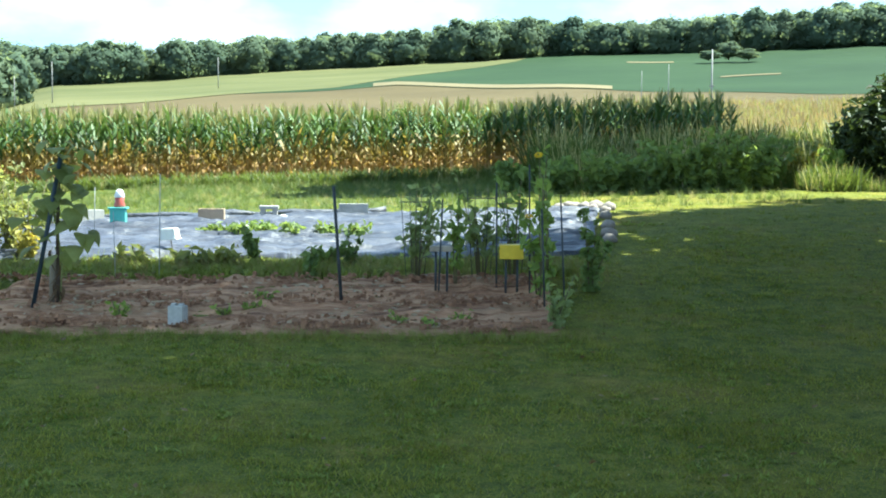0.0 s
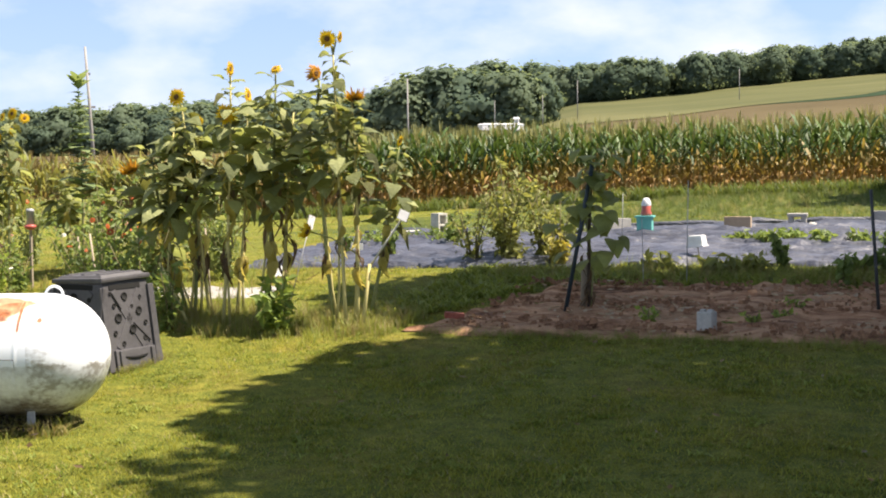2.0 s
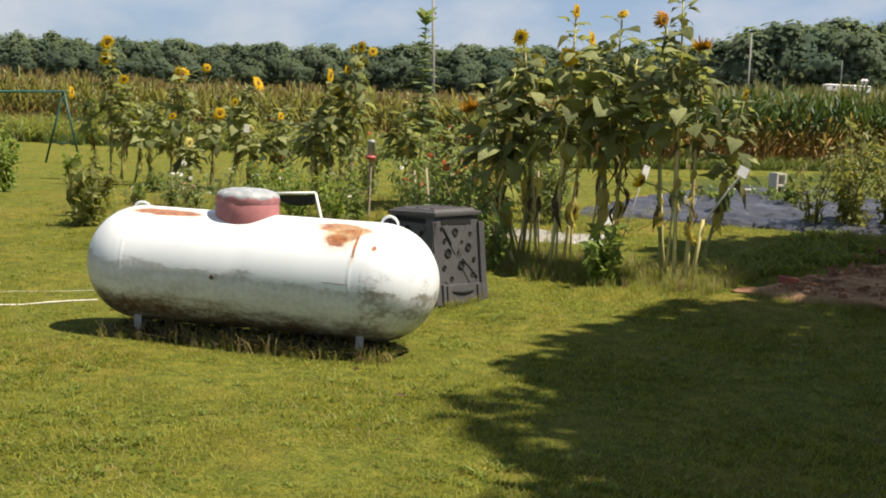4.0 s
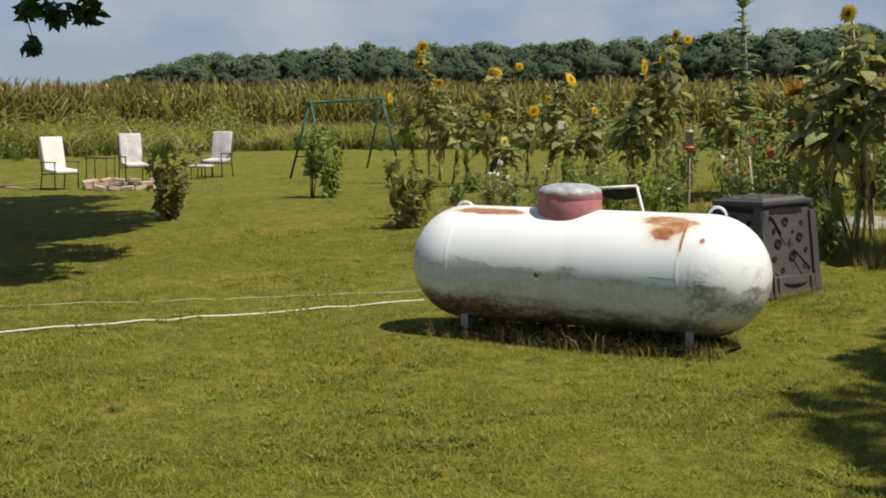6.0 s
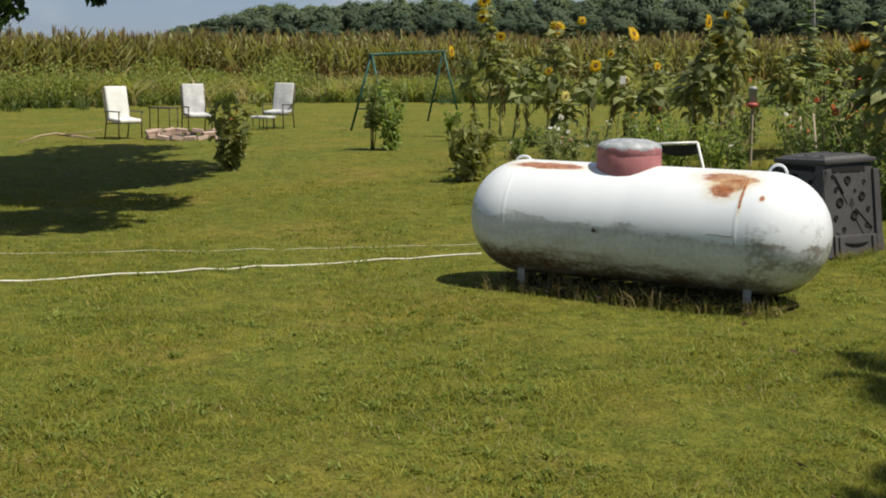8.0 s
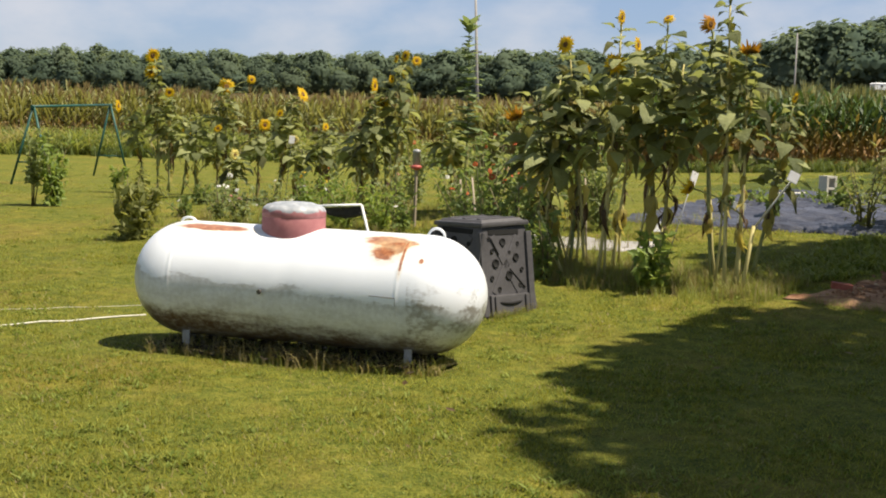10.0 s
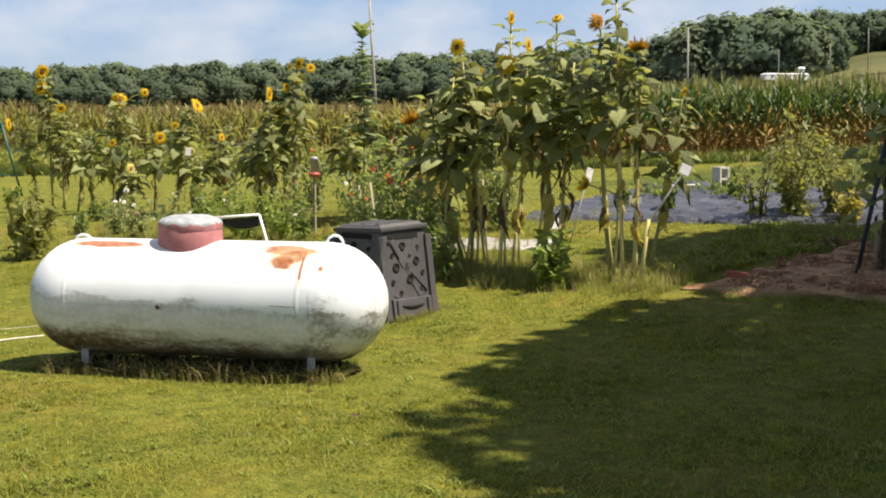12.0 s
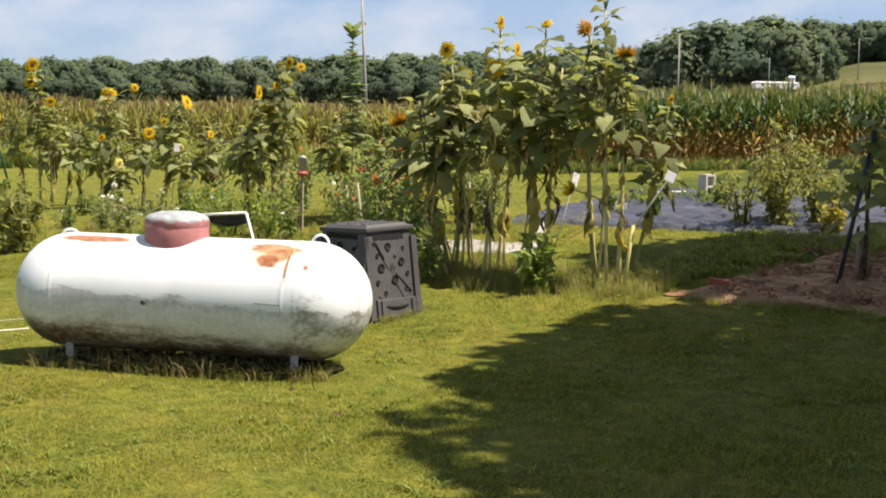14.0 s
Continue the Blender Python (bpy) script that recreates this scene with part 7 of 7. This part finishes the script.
far_pole(19.4, 400, 1.6, 3.1, 0.0, 0.13, (), "distant utility pole beside the trailer")
far_pole(17.4, 400, 1.8, 3.3, 0.0, 0.13, (), "distant utility pole beside the trailer")
far_pole(18.1, 480, 2.2, 3.0, 0.0, 0.14, (), "distant utility pole on the hill")

tx, ty = polar(19.15, 380)
tz = 1.9 + 380 * math.tan(radians(1.82))
trailer = thing("trailer_house", pose(tx, ty, tz, 0, 0, 42), "long white trailer house at the foot of the hill", "trailer")
bm = bmesh.new()
add_box(bm, (12.4, 3.4, 1.6), pose(0, 0, 1.05), 0.12)
part("wall", mesh_of("wall", bm, M_TRAILER), trailer)
bm = bmesh.new()
add_box(bm, (12.6, 3.6, 0.3), pose(0, 0, 1.98), 0.1, 0.9)
part("roof", mesh_of("roof", bm, M_TRAILER), trailer)
for k in range(2):
    bm = bmesh.new()
    add_box(bm, (0.6, 0.08, 0.5), pose(-4.2 + 2.6 * k, -1.71, 1.3), 0.01)
    part("window", mesh_of("window", bm, M_FAR_DARK), trailer)
sx2, sy2 = polar(18.5, 400)
shed = thing("shed", pose(sx2, sy2, 1.9 + 400 * math.tan(radians(1.98)), 0, 0, 10), "small white shed above the trailer", "shed")
bm = bmesh.new()
add_box(bm, (1.5, 1.6, 2.4), pose(0, 0, 1.2), 0.1)
part("wall", mesh_of("wall", bm, M_TRAILER), shed)
bm = bmesh.new()
add_box(bm, (2.0, 2.0, 0.6), pose(0, 0, 2.65), 0.1, 0.6)
part("roof", mesh_of("roof", bm, M_TRAILER), shed)


# ---------------------------------------------------------------- grasses
def blade_kit(rng, count, height, spread, lean, width, mat, steps=((0, 1.0), (0.55, 0.75), (1.0, 0.1))):
    """A tuft of bent blades."""
    V, Q = [], []
    for i in range(count):
        a, r = rng.uniform(0, 6.28), spread * math.sqrt(rng.random())
        o = np.array((r * math.cos(a), r * math.sin(a), 0))
        b, h = rng.uniform(0, 6.28), height * rng.uniform(0.5, 1.15)
        out, side = np.array((math.cos(b), math.sin(b), 0)), np.array((-math.sin(b), math.cos(b), 0))
        k = lean * rng.uniform(0.2, 1.2) * h
        base = len(V) * 1
        for u, w in steps:
            c = o + out * k * u * u + np.array((0, 0, h * (u - 0.15 * lean * u * u) - 0.005))
            V += [c - side * width * w / 2, c + side * width * w / 2]
        Q += [(base + 2 * k, base + 2 * k + 1, base + 2 * k + 3, base + 2 * k + 2) for k in range(len(steps) - 1)]
    return np.array(V), np.array(Q), np.full(len(Q), mat)


def grass(name, label, places, kit, sizes, mats, seed):
    np.random.seed(seed)
    rng = np.random.default_rng(seed)
    pl = np.c_[places, rise(places[:, 0], places[:, 1])]
    me = scatter(kit, pl, rng.uniform(0, 6.28, len(pl)), sizes, name, mats)
    whole(name, me, Matrix(), label, "grass", kind="stuff")


def off(p, boxes):
    """Places outside all boxes (x0, y0, x1, y1)."""
    keep = np.ones(len(p), bool)
    for x0, y0, x1, y1 in boxes:
        keep &= ~((p[:, 0] > x0) & (p[:, 0] < x1) & (p[:, 1] > y0) & (p[:, 1] < y1))
    return p[keep]


g_rng = np.random.default_rng(17)
BARE = [(-5.5, 13.35, 1.15, 16.4), (-10.2, 17.7, 2.0, 22.8), (1.9, 18.2, 2.7, 23.8)]
M_CLOVER = leafy("clover_leaf", (0.060, 0.095, 0.014), (0.200, 0.245, 0.050), 0.35, 0.85, scale=1.0, spec=0.08)
M_DRY_BLADE = leafy("dry_grass_blade", (0.17, 0.14, 0.05), (0.36, 0.30, 0.13), 0.25, scale=1.0)
ONE = ((0, 1.0), (1.0, 0.25))
lawn_kit = [blade_kit(g_rng, 9, 0.050, 0.14, 1.3, 0.010, 0, ONE) for _ in range(6)] + [blade_kit(g_rng, 9, 0.034, 0.10, 1.8, 0.020, 1, ONE) for _ in range(2)] + [blade_kit(g_rng, 8, 0.04, 0.15, 1.6, 0.008, 2, ONE)]
n = 60000
dist = 4.2 + 16.0 * g_rng.random(n) ** 1.35
ang = np.radians(g_rng.uniform(-22, 75, n))
spots = np.stack([-dist * np.sin(ang), dist * np.cos(ang)], 1)
tied = g_rng.random(n) < 0.55  # part of the tufts huddle in clumps
spots[tied] = spots[tied][np.arange(tied.sum()) // 7 * 7] + g_rng.normal(0, 0.11, (tied.sum(), 2))
spots = off(spots, BARE)
clump = np.sin(spots[:, 0] * 1.7 + 0.6 * spots[:, 1]) * np.cos(spots[:, 1] * 1.3 - spots[:, 0] * 0.4)
grass("lawn_grass", "short mown lawn grass with clover and dry blades", spots, lawn_kit, (0.85 + 0.10 * clump) * g_rng.uniform(0.4, 1.25, len(spots)), [M_BLADE, M_CLOVER, M_DRY_BLADE], 1)
n = 15000
dist = 18 + 32 * g_rng.random(n) ** 1.2
ang = np.radians(g_rng.uniform(-22, 75, n))
spots = off(np.stack([-dist * np.sin(ang), dist * np.cos(ang)], 1), BARE)
spots = spots[(spots[:, 1] < 41) & (spots[:, 0] > -47)]
grass("far_lawn_grass", "mown grass far across the lawn", spots, lawn_kit, g_rng.uniform(0.6, 1.2, len(spots)), [M_BLADE, M_CLOVER, M_DRY_BLADE], 2)

# uncut grass under the tank, round the sunflowers and along the bed
tall_kit = [blade_kit(g_rng, 10, 0.20, 0.07, 0.8, 0.008, 0) for _ in range(4)] + [blade_kit(g_rng, 7, 0.26, 0.06, 0.6, 0.006, 1) for _ in range(3)]
u = g_rng.uniform(-0.10, 1.10, 900)  # most of it well under the shell
wayt = np.array((TANK_B - TANK_A)[:2])
side = np.array((wayt[1], -wayt[0])) / np.linalg.norm(wayt)
under = np.array(TANK_A[:2]) + u[:, None] * wayt + side * np.where(g_rng.random((900, 1)) < 0.8, g_rng.normal(0.05, 0.18, (900, 1)), g_rng.normal(0.40, 0.07, (900, 1)))
grass("tank_grass", "uncut grass and dry stems beneath the tank", under, tall_kit, g_rng.uniform(0.1, 0.85, 900) ** 2.2 + 0.14, [M_TALL, M_DRY_BLADE], 3)
spots = np.concatenate([
    np.stack([g_rng.uniform(-9.3, -5.9, 1800), 13.55 + g_rng.normal(0, 0.38, 1800)], 1),
    np.stack([g_rng.uniform(-17, -8.6, 1500), g_rng.uniform(13.6, 18.2, 1500)], 1),
    np.stack([g_rng.uniform(-6.0, 2.0, 2200), 16.95 + g_rng.normal(0, 0.28, 2200)], 1),
])
low_spots = np.concatenate([
    np.stack([g_rng.uniform(-5.6, 1.5, 1300), 13.30 + g_rng.normal(0, 0.10, 1300)], 1),
    np.stack([-7.68 + g_rng.normal(0, 0.04, 120), g_rng.uniform(10.85, 11.7, 120)], 1),
])
grass("bed_edge_grass", "uncut grass along the front of the soil bed", low_spots, tall_kit, g_rng.uniform(0.25, 0.5, len(low_spots)), [M_TALL, M_DRY_BLADE], 14)
grass("uncut_grass", "uncut grass round the sunflowers and beds", spots, tall_kit, g_rng.uniform(0.3, 0.95, len(spots)), [M_TALL, M_DRY_BLADE], 4)

# weeds before the corn
M_WEED = leafy("meadow_weed", (0.030, 0.058, 0.013), (0.150, 0.190, 0.048), 0.35, scale=0.35)
M_STRAW_WEED = leafy("straw_coloured_weed", (0.28, 0.25, 0.10), (0.48, 0.42, 0.21), 0.35, scale=0.5)
weed_kit = [blade_kit(g_rng, 18, 0.75, 0.22, 1.0, 0.05, 0) for _ in range(6)] + [blade_kit(g_rng, 12, 0.80, 0.20, 0.7, 0.03, 1) for _ in range(1)]
left_line = along([(-37, 49), (-47, 39.5), (-51.5, 30), (-49, 20), (-46.8, 6)], 0.05)
p = left_line + g_rng.normal(0, 1.0, left_line.shape) * (1, 0.6)
p2 = left_line + (2.6, -0.6) + g_rng.normal(0, 1.1, left_line.shape)
spots = np.concatenate([p, p2])
keep = np.ones(len(spots), bool)
size = np.concatenate([g_rng.uniform(0.5, 1.7, len(p)), g_rng.uniform(0.3, 1.0, len(p2))])
grass("corn_edge_weeds", "tall green weeds along the edge of the corn", spots, weed_kit[:6] * 2 + weed_kit[6:], size, [M_WEED, M_STRAW_WEED], 5)
front_line = along([(8.5, 41.6), (-3, 42.0), (-10, 42.2), (-20, 41.8), (-25, 41.6)], 0.03)
spots = front_line + g_rng.normal(0, 0.5, front_line.shape) - (0, 0.5)
grass("corn_foot_grass", "bright uncut grass at the foot of the corn", spots, weed_kit, g_rng.uniform(0.25, 0.75, len(spots)), [M_WEED, M_STRAW_WEED], 6)
strip = np.stack([g_rng.uniform(-9, 7.5, 4200), 41.2 - 16.0 * g_rng.random(4200) ** 2.2], 1)
verge_kit = [blade_kit(g_rng, 18, 0.65, 0.32, 0.7, 0.035, 0, ONE) for _ in range(6)] + [blade_kit(g_rng, 18, 0.75, 0.30, 0.5, 0.022, 1, ONE)]
grass("verge_grass", "rough sunlit grass between the garden and the corn", strip, verge_kit, g_rng.uniform(0.10, 0.30, len(strip)), [M_WEED, M_STRAW_WEED], 7)
# rank weeds at the corn's end
n = 5200
mx = g_rng.uniform(3.0, 17.0, n)
my = 30.2 + 0.10 * (mx - 6) + g_rng.random(n) ** 1.3 * 11
keep = (mx > 8.3) | (my > 33.5)
spots = np.stack([mx, my], 1)[keep]
size = np.clip(0.5 + 0.16 * (spots[:, 1] - 30) + 0.3 * np.sin(spots[:, 0] * 2.3), 0.35, 2.6) * g_rng.uniform(0.6, 1.1, len(spots))
grass("rank_weeds", "rank sunlit weeds and straw beyond the lawn", spots, verge_kit[:4] + verge_kit[6:], size, [M_WEED, M_STRAW_WEED], 8)
for x, y, h, w, mat in ((5.1, 31.5, 1.25, 1.5, M_SHRUB), (4.3, 32.2, 0.9, 1.3, M_SHRUB), (5.9, 31.0, 1.35, 1.4, M_SHRUB), (6.7, 30.9, 1.45, 1.1, M_SHRUB), (7.6, 32.0, 1.25, 1.3, M_SHRUB), (8.5, 33.0, 1.0, 1.2, M_YELLOWING), (3.5, 31.6, 0.95, 1.4, M_SHRUB), (2.7, 32.0, 0.8, 1.3, M_SHRUB), (1.8, 32.6, 0.65, 1.2, M_SHRUB), (7.0, 31.2, 0.8, 1.2, M_SHRUB), (9.3, 32.2, 0.9, 1.0, M_HERB)):
    garden_plant("bush", x, y, h, w, 900, 0.13, mat, "rank green bush at the end of the corn", "bush", "bushes at the corn", 9, 0.05)
M_DARK_BUSH = leafy("dark_bush_leaf", (0.018, 0.030, 0.010), (0.06, 0.085, 0.026), 0.25, scale=1)
bush = thing("bush", pose(10.35, 32.2, ground_z(10.35, 32.2)), "large dark round bush at the lawn's far end", "bush")
v, q = leaf_cloud(np.random.default_rng(6), [(0, 0, 1.2, 1.0, 1.0, 0.9), (0.5, 0.3, 2.0, 0.9, 0.9, 0.8), (-0.45, 0.1, 1.3, 0.7, 0.8, 0.8), (1.3, 0.3, 2.0, 1.2, 1.0, 1.3), (1.8, 0.4, 1.0, 1.2, 1.0, 1.0)], 5200, 0.16, 0.3, 0.4)
part("foliage", raw_mesh("foliage", v, q, [M_DARK_BUSH]), bush)
bm = bmesh.new()
add_tube(bm, [(0.2, 0, -0.1), (0.3, 0.1, 0.9), (0.5, 0.2, 1.8)], [0.07, 0.05, 0.02], 7)
part("trunk", mesh_of("trunk", bm, M_BARK, True), bush)

# fallen leaves on the lawn
M_FALLEN = leafy("fallen_leaf", (0.030, 0.020, 0.010), (0.30, 0.19, 0.085), 0.1)
v, q = leaf_cloud(np.random.default_rng(44), [(0, 0, 0, 1, 1, 1)], 170, 0.05)
c = v.reshape(-1, 4, 3)
c = c - c.mean(1, keepdims=True)
rr, aa = 5 + 14 * g_rng.random(170), np.radians(g_rng.uniform(-20, 40, 170))
fx, fy = -rr * np.sin(aa), rr * np.cos(aa)
c = c * (1, 1, 0.4) + np.stack([fx, fy, rise(fx, fy) + 0.045], 1)[:, None]
whole("fallen_leaves", raw_mesh("fallen_leaves", c.reshape(-1, 3), q, [M_FALLEN]), Matrix(), "scattered brown fallen leaves on the lawn", "leaves", kind="stuff")

# leaf litter coloured near black to deepen the tank's shade, and a few pale curled weeds
M_LITTER = leafy("shade_black_litter", (0.012, 0.009, 0.005), (0.055, 0.038, 0.020), 0.05)
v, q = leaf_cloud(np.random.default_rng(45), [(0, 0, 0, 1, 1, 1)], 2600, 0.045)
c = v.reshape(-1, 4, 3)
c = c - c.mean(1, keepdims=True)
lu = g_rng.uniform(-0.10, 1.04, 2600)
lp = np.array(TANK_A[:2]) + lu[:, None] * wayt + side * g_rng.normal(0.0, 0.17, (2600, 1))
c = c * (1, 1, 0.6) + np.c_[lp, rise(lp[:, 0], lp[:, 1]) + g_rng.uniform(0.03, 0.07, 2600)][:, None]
whole("leaf_litter", raw_mesh("leaf_litter", c.reshape(-1, 3), q, [M_LITTER]), Matrix(), "leaf litter coloured near black to deepen the shade beneath the tank", "leaves", kind="stuff")
curl_kit = [blade_kit(g_rng, 3, 0.16, 0.05, 1.9, 0.012, 0, ((0, 1.0), (0.4, 0.8), (0.75, 0.6), (1.0, 0.2))) for _ in range(5)]
cu = g_rng.uniform(-0.08, 1.12, 190)
cp = np.array(TANK_A[:2]) + cu[:, None] * wayt + side * g_rng.normal(0.30, 0.09, (190, 1))
grass("curled_weeds", "pale curled dry weeds along the tank's foot", cp, curl_kit, g_rng.uniform(0.5, 1.2, 190), [M_DRY_BLADE], 15)

# brush before the far corn
M_BRUSH = leafy("olive_brush_leaf", (0.075, 0.112, 0.026), (0.37, 0.41, 0.110), 0.42, scale=0.45)
brush_rng = np.random.default_rng(52)
line = along([(-37, 48.6), (-46, 39.5), (-50.2, 30), (-47.6, 20), (-45.4, 6)], 1.0)
blobs = []
for x, y in line:
    for k in range(3):
        s = 0.3 + 0.95 * brush_rng.random() ** 1.8
        px, py = x + brush_rng.normal(0.5, 0.9), y + brush_rng.normal(0, 0.7)
        blobs.append((px, py, ground_z(px, py) + s * 0.55, s * 1.1, s * 1.1, s * brush_rng.uniform(0.7, 1.2)))
v, q = leaf_cloud(brush_rng, blobs, 52000, 0.085, 0.2, 0.4)
whole("edge_brush", raw_mesh("edge_brush", v, q, [M_BRUSH]), Matrix(), "leafy brush along the edge of the far corn", "brush", kind="stuff")
reed_kit = [blade_kit(g_rng, 26, 1.15, 0.35, 1.5, 0.045, k % 2, ((0, 1.0), (0.35, 0.95), (0.7, 0.7), (1.0, 0.1))) for k in range(5)]
spots = line[brush_rng.integers(0, len(line), 420)] + brush_rng.normal(0, 0.9, (420, 2)) + (0.6, 0)
grass("edge_reeds", "arching clumps of tall grass before the far corn", spots, reed_kit, brush_rng.uniform(0.5, 1.25, 420), [M_BRUSH, M_STRAW_WEED], 16)

# tassels of the corn beyond, over the rise
far_rng = np.random.default_rng(61)
b, d = np.radians(far_rng.uniform(-22, 24, 17000)), 58 + 190 * far_rng.random(17000) ** 1.7
spots = np.stack([-d * np.sin(b), d * np.cos(b)], 1)
top_kit = [blade_kit(far_rng, 12, 1.2, 0.8, 0.4, 0.08, k % 3, ONE) for k in range(6)]
grass("far_corn_tops", "pale tassels of the corn over the rise", spots, top_kit, far_rng.uniform(0.5, 1.1, len(spots)), [M_TASSEL, M_CORN_BROWN, M_CORN_OLIVE], 17)
# low broad-leaved weeds and dry patches in the mown lawn
M_LAWN_WEED = leafy("lawn_weed_leaf", (0.060, 0.092, 0.013), (0.300, 0.345, 0.085), 0.35, 0.7, scale=1.5, spec=0.15)
lw_rng = np.random.default_rng(71)
n = 520
d, a = 4.5 + 17 * lw_rng.random(n) ** 1.3, np.radians(lw_rng.uniform(-20, 72, n))
mid = np.stack([-d * np.sin(a), d * np.cos(a)], 1)
mid = np.repeat(mid, 7, axis=0) + lw_rng.normal(0, 0.16, (n * 7, 2))
mid = off(mid, BARE)
weed_tufts = [blade_kit(lw_rng, 9, 0.075, 0.06, 1.3, 0.020, 0, ((0, 0.5), (0.5, 1.0), (1.0, 0.3))) for _ in range(5)]
grass("lawn_weeds", "fresh green low weeds scattered through the mown lawn", mid, weed_tufts, lw_rng.uniform(0.25, 0.85, len(mid)), [M_LAWN_WEED], 19)
# deep uncut clover between the soil bed and the ground cloth
n = 2900
cl = np.stack([far_rng.uniform(-6.6, 1.8, n), far_rng.uniform(13.8, 17.6, n)], 1)
edge = np.interp(cl[:, 0], (-6.6, -5.9, -5.0, 1.8), (13.9, 14.4, 16.3, 16.7))
cl = cl[cl[:, 1] > edge + far_rng.normal(0, 0.12, n)]
clover_kit = [blade_kit(far_rng, 12, 0.17, 0.10, 1.3, 0.026, 1 if k == 3 else 0, ((0, 0.7), (0.6, 1.0), (1.0, 0.3))) for k in range(5)]
grass("deep_clover", "deep green uncut clover behind the soil bed", cl, clover_kit, far_rng.uniform(0.4, 0.85, len(cl)), [M_TALL, M_CLOVER], 18)
